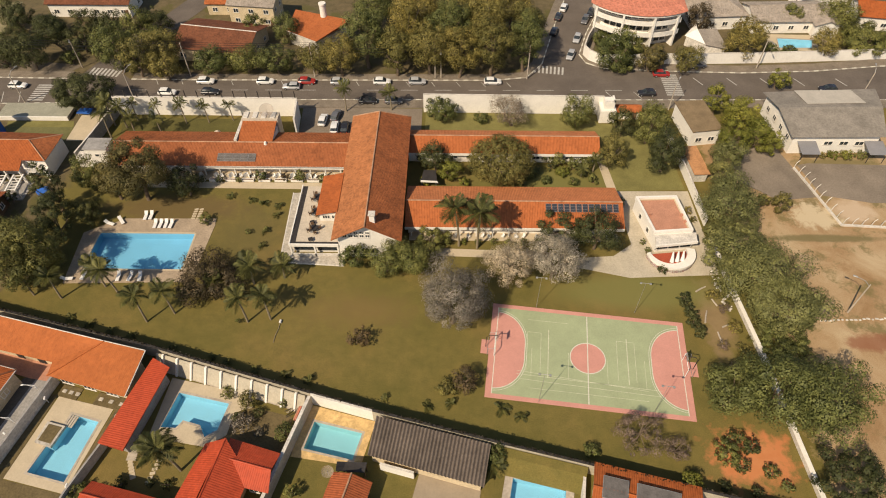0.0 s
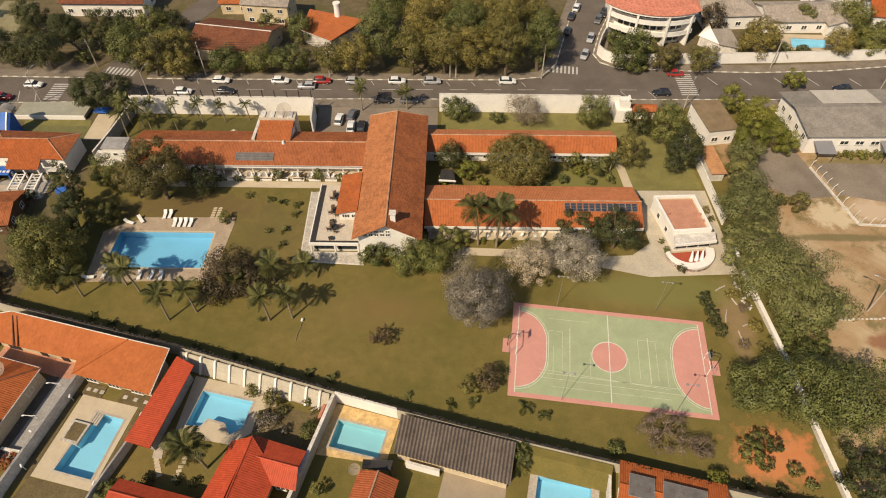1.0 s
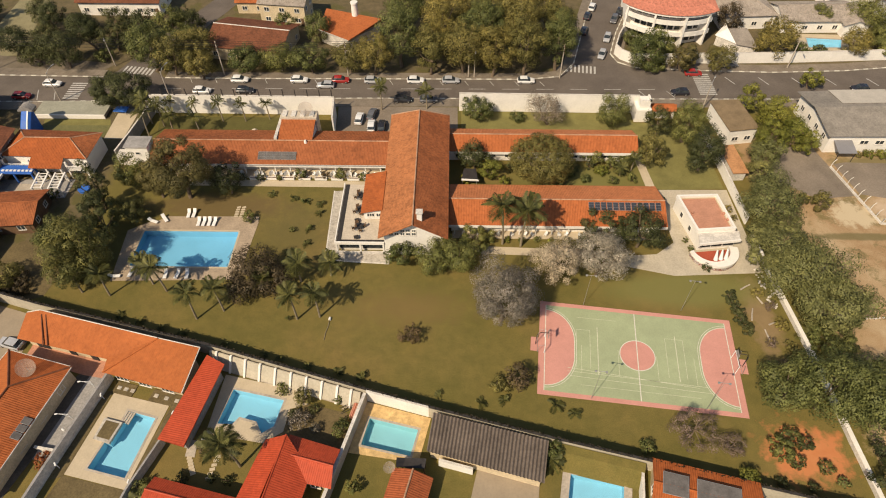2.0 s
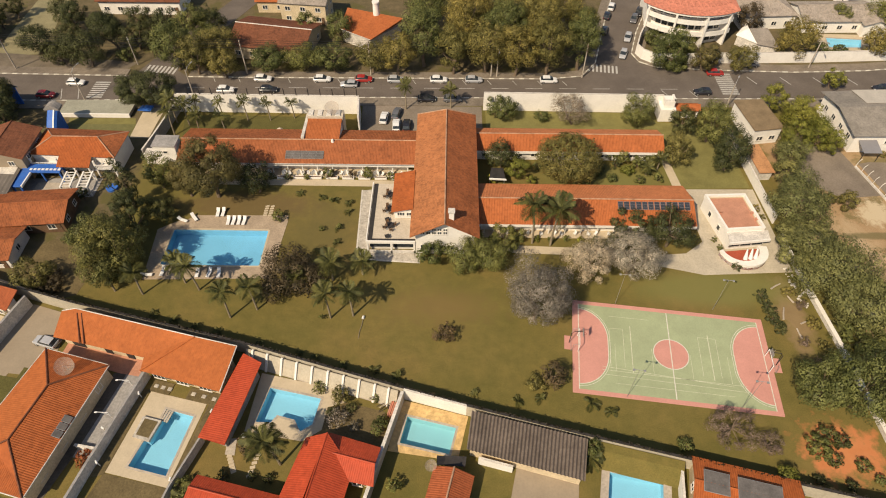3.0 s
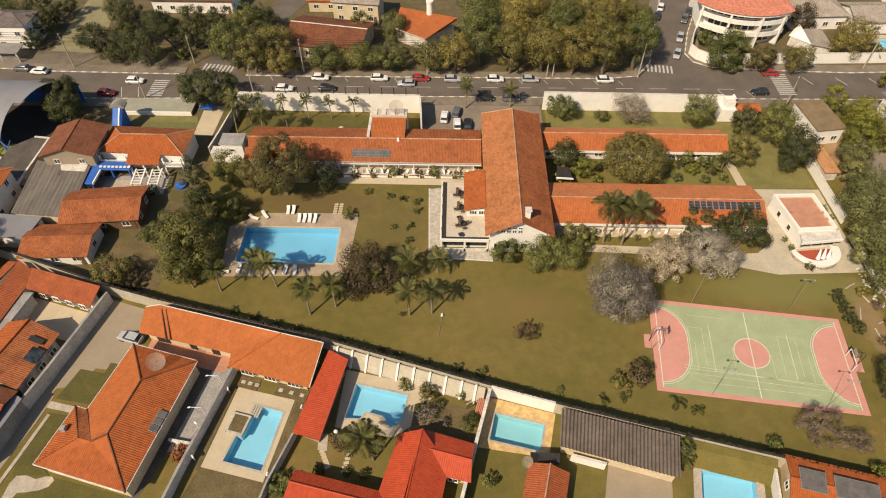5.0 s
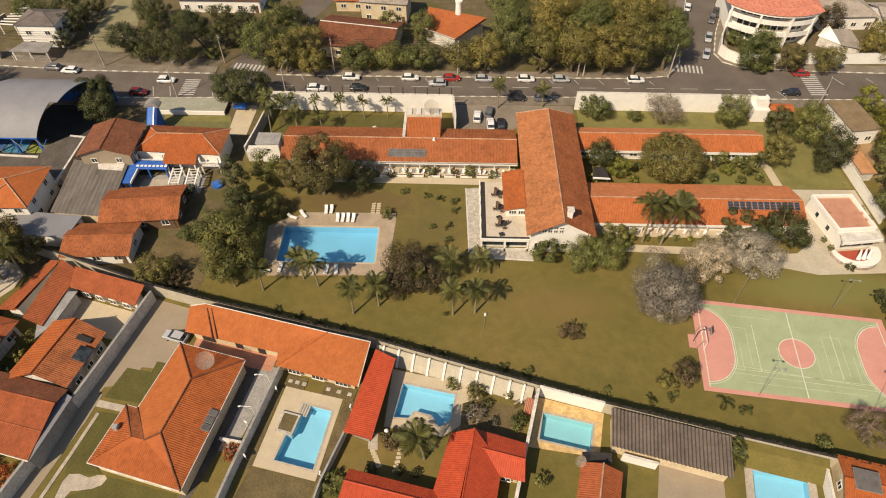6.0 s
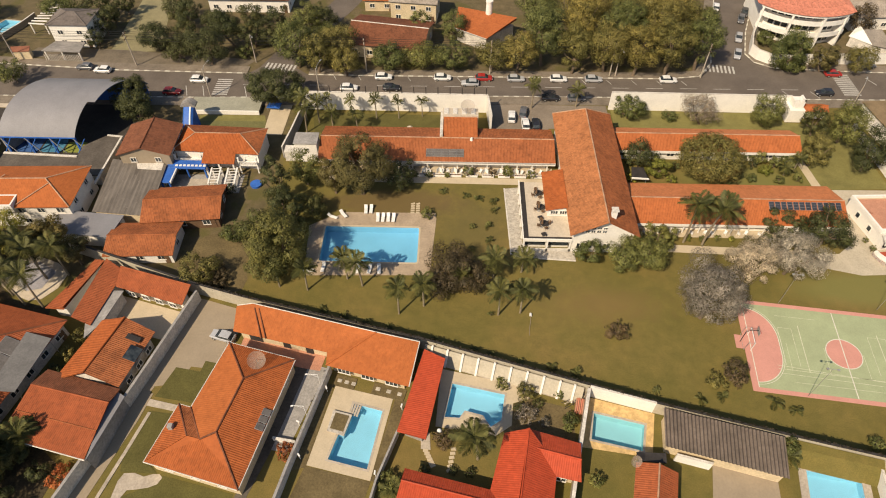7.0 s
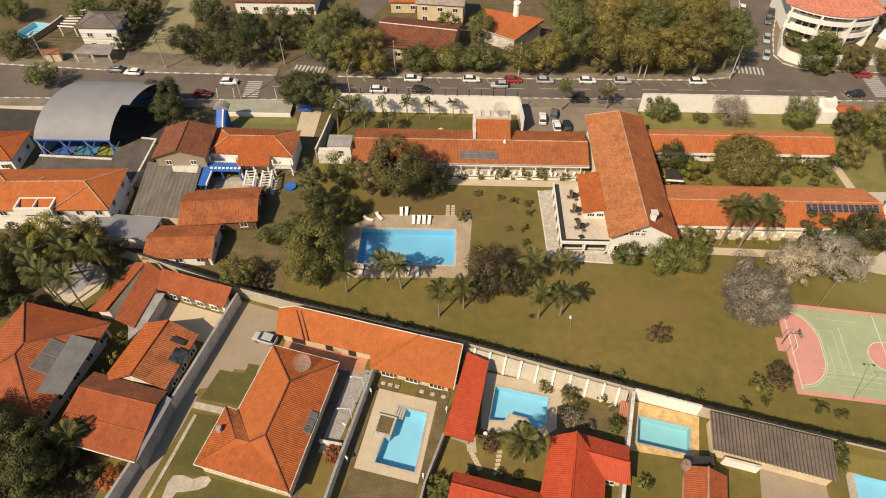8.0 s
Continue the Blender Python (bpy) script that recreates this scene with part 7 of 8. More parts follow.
WEST = [
    ("L", -122.0, 71.4, 4.2, 4.0, 3.4), ("V", -113.0, 69.6, 5.0, 3.6, 2.6), ("V", -107.6, 67.6, 4.2, 3.0, 2.0), ("D", -124.6, 68.4, 5.0, 3.5, 3.5), ("D", -115.4, 68.8, 3.6, 3.4, 2.4),
    ("D", -106.6, 32.6, 4.6, 3.6, 3.0), ("D", -106.9, 28.4, 3.3, 3.4, 2.3), ("D", -102.9, 31.9, 2.7, 3.5, 1.2),
    ("R", -94.4, 28.8, 1.2, 1.9, 0.9), ("O", -85.4, 65.0, 2.5, 3.4, 2.2),
    ("G", -81.6, 74.6, 1.7, 2.6, 1.4), ("A", -82.5, 64.2, 1.2, 3.0, 1.0), ("G", -70.8, 89.8, 4.4, 3.4, 3.4),
    ("D", -85.1, 85.7, 1.8, 1.1, 1.4), ("O", -100.9, 51.4, 1.4, 1.4, 1.2), ("O", -101.6, 48.4, 1.3, 1.3, 1.1), ("D", -102.2, 45.4, 1.2, 1.2, 1.0), ("D", -102.9, 42.4, 1.3, 1.3, 1.1), ("D", -110.2, 33.6, 5.4, 4.0, 4.2), ("D", -114.4, 34.8, 5.0, 3.8, 4.0),
    ("D", -105.2, 30.2, 5.4, 3.6, 3.8), ("D", -103.6, 28.6, 4.5, 3.6, 3.4), ("D", -124.2, 61.4, 5.2, 3.4, 3.8),
]
SOUTH_GARDENS = [
    ("O", -29.7, 43.4, 1.4, 1.5, 1.2), ("S", -29.8, 39.9, 1.2, 1.7, 1.0), ("D", -28.0, 41.9, 0.6, 0.9, 0.5), ("A", -42.0, 35.8, 1.1, 1.8, 0.9), ("S", -27.2, 38.9, 0.9, 1.0, 0.7), ("D", -31.0, 41.2, 0.6, 0.8, 0.5), ("D", -40.6, 31.4, 0.5, 0.7, 0.45), ("D", -38.2, 31.2, 0.55, 0.8, 0.5), ("G", -24.6, 43.5, 0.7, 0.9, 0.5), ("D", -44.6, 31.2, 0.6, 1.1, 0.5),
    ("G", -33.1, 45.1, 0.7, 1.2, 0.6), ("G", -20.9, 30.2, 1.3, 1.2, 1.1), ("G", 6.5, 35.6, 2.1, 1.6, 1.6),
    ("G", -49.2, 29.3, 1.0, 1.9, 0.7), ("G", -23.6, 38.9, 1.2, 1.5, 1.0),
    ("R", -64.4, 33.4, 0.8, 1.6, 0.6), ("G", -34.6, 58.2, 0.6, 0.5, 0.5), ("G", -46.1, 80.9, 1.1, 1.3, 0.9),
    ("G", -37.6, 78.3, 0.6, 0.6, 0.5), ("G", -36.7, 85.9, 0.6, 0.6, 0.5), ("G", -34.4, 79.0, 0.6, 0.5, 0.5),
]

seed = 10
for group, rows in (("garden trees", GARDEN), ("courtyard trees", COURTYARD), ("trees along the east wall", EAST), ("street trees", NORTH_BAND), ("street trees", NORTH_BACK), ("trees across the road", NORTH_WEST), ("trees across the road", NORTH_EAST), ("trees of the western gardens", WEST), ("plants of the southern gardens", SOUTH_GARDENS)):
    for kind, x, y, zc, R, V in rows:
        seed += 1
        tree(kind, x, y, zc, R, V, seed, group)


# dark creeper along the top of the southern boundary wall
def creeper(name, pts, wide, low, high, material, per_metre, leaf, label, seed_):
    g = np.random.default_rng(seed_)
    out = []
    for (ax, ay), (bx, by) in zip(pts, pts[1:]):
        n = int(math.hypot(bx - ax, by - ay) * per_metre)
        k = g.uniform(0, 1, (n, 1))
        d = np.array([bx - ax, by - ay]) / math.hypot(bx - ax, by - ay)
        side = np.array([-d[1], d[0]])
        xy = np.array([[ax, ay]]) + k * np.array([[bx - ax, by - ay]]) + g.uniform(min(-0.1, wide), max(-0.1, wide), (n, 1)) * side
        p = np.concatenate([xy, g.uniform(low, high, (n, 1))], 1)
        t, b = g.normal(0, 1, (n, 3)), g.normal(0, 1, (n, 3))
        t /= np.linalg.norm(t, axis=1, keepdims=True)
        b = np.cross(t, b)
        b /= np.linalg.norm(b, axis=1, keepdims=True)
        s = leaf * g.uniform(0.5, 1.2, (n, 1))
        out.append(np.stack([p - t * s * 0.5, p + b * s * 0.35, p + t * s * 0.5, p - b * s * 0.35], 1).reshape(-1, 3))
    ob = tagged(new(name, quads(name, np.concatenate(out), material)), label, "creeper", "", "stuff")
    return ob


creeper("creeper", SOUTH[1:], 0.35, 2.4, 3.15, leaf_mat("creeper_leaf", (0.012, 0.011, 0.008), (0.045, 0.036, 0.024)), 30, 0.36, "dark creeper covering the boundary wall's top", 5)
bank = bmesh.new()
ends = [[bank.verts.new(p) for p in ((x, y, 0), (x + 0.04, y + 0.1, 2.35), (x - 0.28, y - 1.0, 2.1), (x - 0.6, y - 2.3, 0.7), (x - 0.72, y - 2.8, 0))] for x, y in ((6.9, 36.5), (19.0, 33.6))]
bank.faces.new(ends[0])
bank.faces.new(ends[1][::-1])
for i in range(5):
    bank.faces.new((ends[0][i], ends[1][i], ends[1][i - 1], ends[0][i - 1]))
bmesh.ops.recalc_face_normals(bank, faces=bank.faces[:])
setting("lawn_bank", bank, M_GROUND, "dry grassy bank heaped against the boundary wall", "bank")
# clipped hedge and brushwood between the court and the east wall
for i, (x, y) in enumerate(((39.4, 63.6), (39.55, 62.4), (39.7, 61.2), (39.9, 60.0), (40.05, 58.8), (40.2, 57.6), (40.4, 56.4))):
    seed += 1
    tree("D", x, y, 1.1, 1.0, 1.0, seed, "hedge beside the court")
for i, (x, y, r) in enumerate(((44.6, 64.6, 1.3), (45.8, 61.8, 1.1), (46.4, 58.0, 1.4), (43.6, 54.6, 1.0), (46.6, 53.8, 1.2), (44.2, 50.6, 0.9))):
    seed += 1
    tree("T" if i % 2 else "O", x, y, 0.75, r, 0.65, seed, "brushwood beside the east wall")
for i in range(9):
    seed += 1
    tree("G" if i % 3 else "L", -5.6 + i * 2.7, 76.3 + 0.2 * (i % 2), 0.55, 0.75, 0.5, seed, "flower bed shrubs")
for i, (x, y, r) in enumerate(((2.6, 92.0, 0.9), (4.4, 96.2, 0.8), (16.8, 95.8, 1.1), (19.2, 93.0, 0.9), (22.4, 95.4, 1.2), (24.6, 92.4, 0.8), (26.6, 95.6, 1.0), (13.8, 91.4, 0.8), (-5.2, 92.6, 1.0), (28.4, 93.2, 0.9), (20.6, 97.2, 0.9))):
    seed += 1
    tree("LGDG"[i % 4], x, y, 0.95, r * 1.3, 0.9, seed, "courtyard shrubs")
for i, (x, y, R, V, zc) in enumerate(((-109.6, 28.6, 4.6, 4.0, 5.0), (-104.6, 27.2, 4.2, 3.2, 3.8), (-101.0, 24.6, 3.0, 2.2, 2.6), (-111.5, 30.2, 4.2, 4.0, 5.0), (-97.8, 29.6, 1.6, 1.1, 1.2), (-126.0, 63.6, 4.2, 3.6, 5.0), (-125.2, 57.4, 3.2, 2.4, 2.8), (-119.8, 57.2, 2.4, 1.7, 1.9), (-129.0, 58.6, 3.6, 3.0, 3.6))):
    seed += 1
    tree("D", x, y, zc, R, V, seed, "shade trees of the western gardens")


# palms: one crown of feathered fronds on a ringed trunk
def frond_mesh(length, droop, seed):
    g = np.random.default_rng(seed)
    pts, n = [], 13
    spine = [Vector((length * (i / n) * (1 - 0.12 * (i / n)), 0, length * (0.42 * (i / n) - droop * (i / n) ** 2))) for i in range(n + 1)]
    quad = []
    for i in range(n):
        a, b = spine[i], spine[i + 1]
        w = 0.03 * (1 - i / n) + 0.012
        quad += [a + Vector((0, -w, 0)), b + Vector((0, -w, 0)), b + Vector((0, w, 0)), a + Vector((0, w, 0))]
        if i == 0:
            continue
        reach = length * 0.30 * math.sin(math.pi * (0.12 + 0.83 * i / n)) + 0.08
        for side in (-1, 1):
            for h in (0.0, 0.5):
                p = a.lerp(b, h)
                tip = p + Vector((reach * 0.55, side * reach, -reach * (0.35 + g.uniform(0, 0.3))))
                e = Vector((0.055 * length / 2.5, 0, 0))
                m = p.lerp(tip, 0.5) + Vector((0, 0, 0.05))
                quad += [p - e * 0.4, m - e, tip, m + e]
    return quads("frond", np.array([tuple(v) for v in quad]), L_PALM)


FRONDS = [frond_mesh(2.7, 0.62, 1), frond_mesh(2.5, 0.9, 2), frond_mesh(2.3, 0.25, 3)]


def palm(x, y, h, scale=1.0, lean=0.0, turn=0.0, n=15, label="tall feather palm with a slim ringed trunk", group="palms"):
    ob = thing("palm", label, "palm", group, "", (x, y, 0), turn)
    if h > 0.6:
        top = Vector((lean, 0, h))
        bm = bmesh.new()
        steps = [Vector((lean * (i / 8) ** 1.7, 0, h * i / 8)) for i in range(9)]
        tube(bm, steps, 0.19 * scale ** 0.5, 0.11 * scale ** 0.5, 8)
        part("trunk", bm, M_PALMBARK, ob)
        part("crownshaft", rod([top, top + Vector((0, 0, 0.55 * scale))], 0.13, 0.05), L_PALM, ob)
    else:
        top = Vector((0, 0, h))
    g = random.Random(int(x * 13 + y * 7))
    for i in range(n):
        k = i % 3
        part("frond", FRONDS[k], None, ob, at=Matrix.Translation(top + Vector((0, 0, 0.3 * scale * (h > 0.6)))) @ pose(0, 0, 0, 0, g.uniform(-22, 12) if k < 2 else -38, i * 137.5 + g.uniform(-8, 8)) @ Matrix.Scale(scale * g.uniform(0.85, 1.12), 4))
    return ob


for x, y, h, s, lean, turn in ((-56.8, 63.9, 6.4, 1.0, -0.5, 10), (-50.0, 58.2, 6.6, 1.0, 0.3, 80), (-45.9, 59.9, 6.2, 0.95, 0.2, 200), (-33.3, 58.4, 6.6, 1.0, -0.2, 30), (-29.6, 58.9, 6.4, 0.95, 0.2, 140), (-28.9, 67.8, 3.4, 1.05, 0.2, 0), (-34.0, 66.4, 4.6, 1.15, 0.2, 60), (-59.6, 65.4, 5.2, 1.0, 0.4, 120), (-66.2, 62.8, 5.6, 0.95, -0.3, 220), (-71.2, 63.4, 5.0, 0.9, 0.3, 90), (-39.6, 64.2, 3.6, 0.9, 0.1, 300)):
    palm(x, y, h, s, lean, turn)
for x, y, h, s, lean, turn in ((-70.0, 112.2, 4.6, 0.85, 0.2, 0), (-64.2, 111.6, 4.8, 0.9, -0.2, 60), (-58.8, 111.4, 5.0, 1.0, 0.2, 130), (-53.8, 111.6, 4.6, 0.85, 0.1, 190), (-48.6, 112.4, 4.4, 0.8, 0.2, 250), (-73.6, 106.0, 6.2, 1.15, 0.4, 20), (-67.6, 105.4, 5.6, 1.1, 0.3, 80), (-71.4, 109.5, 5.8, 1.0, -0.2, 150), (-74.4, 110.4, 6.0, 1.4, 0.2, 40), (-62.5, 106.6, 4.8, 1.0, 0.2, 220)):
    palm(x, y, h, s * 0.79, lean, turn, 12, "feather palm in front of the tall white wall", "palms by the road wall")
for x, y, h, s, lean, turn in ((1.6, 75.7, 11.0, 1.4, 1.6, 235), (4.9, 75.2, 10.6, 1.45, 1.5, 275)):
    palm(x, y, h, s, lean, turn, 18, "stout palm with a dense crown beside the wing")
palm(-23.8, 116.2, 6.0, 0.9, 0.2, 70, 13, "slim palm beside the road gate")
palm(-13.6, 116.8, 4.6, 0.9, -0.2, 20, 13, "slim palm beside the road gate")
palm(-37.05, 33.4, 7.2, 1.25, 0.9, 180, 18, "palm with long arching fronds beside a pool", "garden palms")
for x, y, h, sc, lean, turn in ((-110.3, 57.9, 8.2, 1.15, 0.5, 100), (-113.7, 58.4, 8.4, 1.2, 0.6, 160), (-116.7, 60.3, 8.0, 1.15, 0.5, 130), (-109.0, 65.0, 7.4, 1.15, 0.3, 80), (-112.4, 64.0, 7.6, 1.2, 0.4, 150), (-119.2, 64.6, 7.2, 1.2, -0.4, 60), (-115.4, 67.0, 7.0, 1.15, 0.3, 200)):
    palm(x, y, h, sc, lean, turn, 17, "tall slim palm over a pale garden patio", "garden palms")
palm(-101.5, 33.6, 3.6, 1.3, 0.3, 30, 18, "palm in a shady western garden", "garden palms")
palm(29.0, 96.4, 2.8, 0.8, 0.2, 40, 12, "young palm in the courtyard", "garden palms")
palm(26.4, 94.8, 1.8, 0.75, 0.1, 90, 12, "young palm in the courtyard", "garden palms")
palm(6.2, 34.2, 1.6, 0.8, 0.1, 0, 14, "young palm beside a shed", "garden palms")
palm(-48.9, 28.6, 0.9, 0.8, 0.1, 0, 14, "young palm beside a deck", "garden palms")
for x, y, s in ((-59.3, 57.4, 0.5), (-55.2, 56.0, 0.5), (-51.4, 55.2, 0.5), (-43.9, 52.6, 0.55), (-34.8, 50.4, 0.5), (-30.2, 49.2, 0.5), (-25.4, 48.4, 0.6), (-21.5, 47.6, 0.6), (-9.6, 44.8, 0.4), (-3.2, 43.6, 0.6), (0.3, 44.0, 0.55), (8.0, 43.4, 0.8), (10.6, 42.0, 0.7), (-37.4, 51.4, 0.4), (-62.8, 58.6, 0.5)):
    palm(x, y, 0.35, s * 0.78, 0, x * 31, 9, "small feathery palm planted in the lawn", "young palms in the lawn")
for x, y, s in ((-38.8, 87.0, 0.5), (-36.2, 86.2, 0.5), (-33.2, 85.4, 0.5), (-43.2, 88.0, 0.45), (-34.6, 78.6, 0.45), (-34.4, 75.0, 0.5), (-33.2, 83.0, 0.45), (-37.8, 72.8, 0.42), (53.0, 55.6, 1.3), (55.6, 54.6, 1.2), (50.8, 56.4, 1.1)):
    palm(x, y, 0.3, s if x > 0 else s * 0.9, 0, x * 31, 8, "low spiky palm at the lawn's edge", "low palms")
# ---- vehicles ----
def car_paint(name, col):
    m, nt, b = mat(name, 0.25)
    nt.links.new(ramp(nt, noise_tex(nt, 3.0, 3), [(0.3, tuple(c * 0.85 for c in col)), (0.7, col)]), b.inputs["Base Color"])
    b.inputs["Specular IOR Level"].default_value = 0.5
    b.inputs["Coat Weight"].default_value = 0.4
    return m


PAINTS = {"white": car_paint("white_car_paint", (0.75, 0.74, 0.72)), "silver": car_paint("silver_car_paint", (0.42, 0.42, 0.43)), "red": car_paint("red_car_paint", (0.36, 0.03, 0.025)), "black": car_paint("black_car_paint", (0.025, 0.025, 0.03)), "grey": car_paint("grey_car_paint", (0.13, 0.13, 0.14))}
M_LAMP = plain("headlamp_glass", (0.7, 0.7, 0.68), 0.05, 2, 8, rough=0.15)
M_TAIL = plain("tail_lamp_red", (0.35, 0.02, 0.015), 0.05, 2, 8, rough=0.2)


def loft(rings):
    bm = bmesh.new()
    vs = [[bm.verts.new(p) for p in r] for r in rings]
    n = len(rings[0])
    for a, b in zip(vs, vs[1:]):
        for i in range(n):
            bm.faces.new((a[i], a[(i + 1) % n], b[(i + 1) % n], b[i]))
    bm.faces.new(vs[0][::-1])
    bm.faces.new(vs[-1])
    bmesh.ops.recalc_face_normals(bm, faces=bm.faces)
    return bm


def car_ring(x, w, z0, z1):
    return [(x, -w * 0.9, z0), (x, -w, z0 + 0.18), (x, -w, z1 - 0.16), (x, -w * 0.84, z1), (x, w * 0.84, z1), (x, w, z1 - 0.16), (x, w, z0 + 0.18), (x, w * 0.9, z0)]


def car(color, label):
    c = thing("car", label, "car", "parked cars")
    body = loft([car_ring(x, w, z0, z1) for x, w, z0, z1 in ((-2.08, 0.70, 0.42, 0.78), (-1.98, 0.80, 0.28, 0.95), (-1.2, 0.86, 0.22, 1.0), (0.4, 0.86, 0.22, 0.98), (0.95, 0.85, 0.22, 0.95), (1.75, 0.80, 0.24, 0.84), (2.02, 0.70, 0.32, 0.72), (2.08, 0.60, 0.40, 0.62))])
    part("body", body, PAINTS[color], c)
    cab = loft([[(x, -w, z), (x, w, z), (x, w * 0.86, z + h), (x, -w * 0.86, z + h)] for x, w, z, h in ((-1.9, 0.74, 0.93, 0.05), (-1.45, 0.76, 0.95, 0.44), (-0.6, 0.77, 0.96, 0.5), (0.25, 0.77, 0.95, 0.46), (1.02, 0.74, 0.92, 0.03))])
    cabin = part("cabin_glass", cab, M_GLASS, c, "dark tinted glass")
    roof = loft([[(x, -w, z), (x, w, z), (x, w * 0.94, z + 0.04), (x, -w * 0.94, z + 0.04)] for x, w, z in ((-1.46, 0.665, 1.375), (-0.6, 0.68, 1.45), (0.26, 0.67, 1.40))])
    part("roof_panel", roof, PAINTS[color], c)
    for x in (-1.28, 1.3):
        for s in (-1, 1):
            w = part("wheel", rod([(x, s * 0.64, 0.3), (x, s * 0.87, 0.3)], 0.3, 0.3, 16), M_RUBBER, c)
            part("rim", rod([(x, s * 0.86, 0.3), (x, s * 0.89, 0.3)], 0.19, 0.17, 10), M_STEEL, w)
    for s in (-1, 1):
        part("headlight", boxed(1.9, s * 0.58 - 0.14, 0.56, 2.07, s * 0.58 + 0.14, 0.7, 0.02), M_LAMP, c)
        part("tail_light", boxed(-2.08, s * 0.6 - 0.1, 0.62, -1.98, s * 0.6 + 0.1, 0.82, 0.02), M_TAIL, c)
    return c


CARS = {k: car(k, v) for k, v in (("white", "white hatchback standing at the kerb"), ("silver", "silver hatchback standing on the asphalt"), ("red", "red hatchback standing on the asphalt"), ("black", "black car standing on the asphalt"), ("grey", "dark grey car standing on the asphalt"))}
used = set()
for color, x, y, rz in (("white", -102.6, 124.6, 0), ("white", -58.6, 127.0, 0), ("white", -44.4, 127.1, 0), ("silver", -37.8, 125.0, 180), ("red", -34.5, 127.2, 0), ("silver", -26.8, 127.1, 0), ("white", -16.6, 127.3, 0), ("silver", -8.2, 127.4, 0), ("white", 9.7, 127.6, 0), ("red", 50.4, 131.4, 0), ("black", 45.3, 123.4, 180), ("silver", 32.2, 147.4, 252), ("silver", 29.6, 139.4, 250), ("black", 28.6, 158.6, 72), ("grey", 35.6, 157.0, 250), ("white", 30.6, 163.6, 72)):
    m = pose(x, y, 0.03, 0, 0, rz)
    if color in used:
        copy_thing(CARS[color], m)
    else:
        used.add(color)
        CARS[color].matrix_world = m
for color, x, y, z, rz in (("grey", 60.1, 135.2, 0.16, 2), ("white", -28.5, 112.2, 0.06, 86), ("grey", -25.8, 113.9, 0.06, 80), ("white", -25.6, 109.6, 0.06, 92), ("black", -19.2, 119.4, 0.18, 0), ("grey", -13.3, 119.4, 0.18, 0), ("grey", -132.0, 129.2, 0.03, 178), ("white", -127.2, 128.0, 0.03, 178), ("white", -66.4, 122.3, 0.03, 0), ("black", -56.4, 122.6, 0.03, 0), ("red", -107.6, 119.6, 0.03, 0), ("silver", -78.2, 52.6, 0.05, 165), ("black", -23.3, 109.6, 0.06, 90), ("black", 26.6, 150.8, 0.03, 72), ("black", 37.6, 160.6, 0.03, 250), ("black", 88.0, 125.6, 0.03, 180)):
    copy_thing(CARS[color], pose(x, y, z, 0, 0, rz))

# ---- pool furniture ----
def lounger():
    o = thing("sun_lounger", "white sun lounger with a raised back on the pool deck", "lounger", "pool loungers")
    part("seat", boxed(-0.32, -1.0, 0.28, 0.32, 0.45, 0.38, 0.03), M_CLOTH, o)
    part("backrest", boxed(-0.32, 0, 0, 0.32, 0.75, 0.09, 0.03), M_CLOTH, o, at=pose(0, 0.42, 0.30, 42, 0, 0))
    for x in (-0.27, 0.27):
        for y in (-0.85, 0.35):
            part("leg", rod([(x, y, 0), (x, y, 0.3)], 0.03), M_STEEL, o)
    return o


first = lounger()
first.matrix_world = pose(-58.1, 82.2, 0.06, 0, 0, 4)
for x, y, z, rz in ((-57.1, 82.3, 0.06, 0), (-55.6, 80.1, 0.06, 3), (-54.6, 80.1, 0.06, -2), (-53.6, 80.15, 0.06, 2), (-52.6, 80.1, 0.06, -3), (-64.2, 67.6, 0.06, -5), (-58.0, 67.4, 0.06, 4), (-55.9, 67.4, 0.06, -8), (-54.2, 67.4, 0.06, 6), (-66.8, 66.8, 0.06, 95), (-62.3, 80.9, 0.06, 40), (-64.3, 80.2, 0.06, 70)):
    copy_thing(first, pose(x, y, z, 0, 0, rz))


def garden_chair(cloth=M_CLOTH, label="white plastic garden chair on the veranda path", group="veranda chairs"):
    o = thing("garden_chair", label, "chair", group)
    part("seat", boxed(-0.26, -0.26, 0.4, 0.26, 0.26, 0.46, 0.02), cloth, o)
    part("backrest", boxed(-0.26, 0, 0, 0.26, 0.5, 0.04, 0.015), cloth, o, at=pose(0, 0.24, 0.44, 80, 0, 0))
    for x in (-0.23, 0.23):
        for y in (-0.22, 0.22):
            part("leg", boxed(x - 0.025, y - 0.025, 0, x + 0.025, y + 0.025, 0.4), cloth, o)
        part("armrest", boxed(x - 0.03, -0.24, 0.62, x + 0.03, 0.26, 0.66, 0.01), cloth, o)
    return o


chair = garden_chair()
chair.matrix_world = pose(-47.4, 93.5, 0.16, 0, 0, 10)
for i in range(11):
    c = copy_thing(chair, pose(-5.4 + i * 2.1 + 0.4 * (i % 3), 77.6 + 0.12 * (i % 2), 0.14, 0, 0, 40 * (-1) ** i))
for i, x in enumerate((-46.2, -43.6, -42.4, -39.8, -38.4, -35.8, -34.2, -31.6, -30.2, -27.4, -26.0, -23.6)):
    copy_thing(chair, pose(x, 93.4 + 0.1 * (i % 3), 0.16, 0, 0, 35 * (-1) ** i))


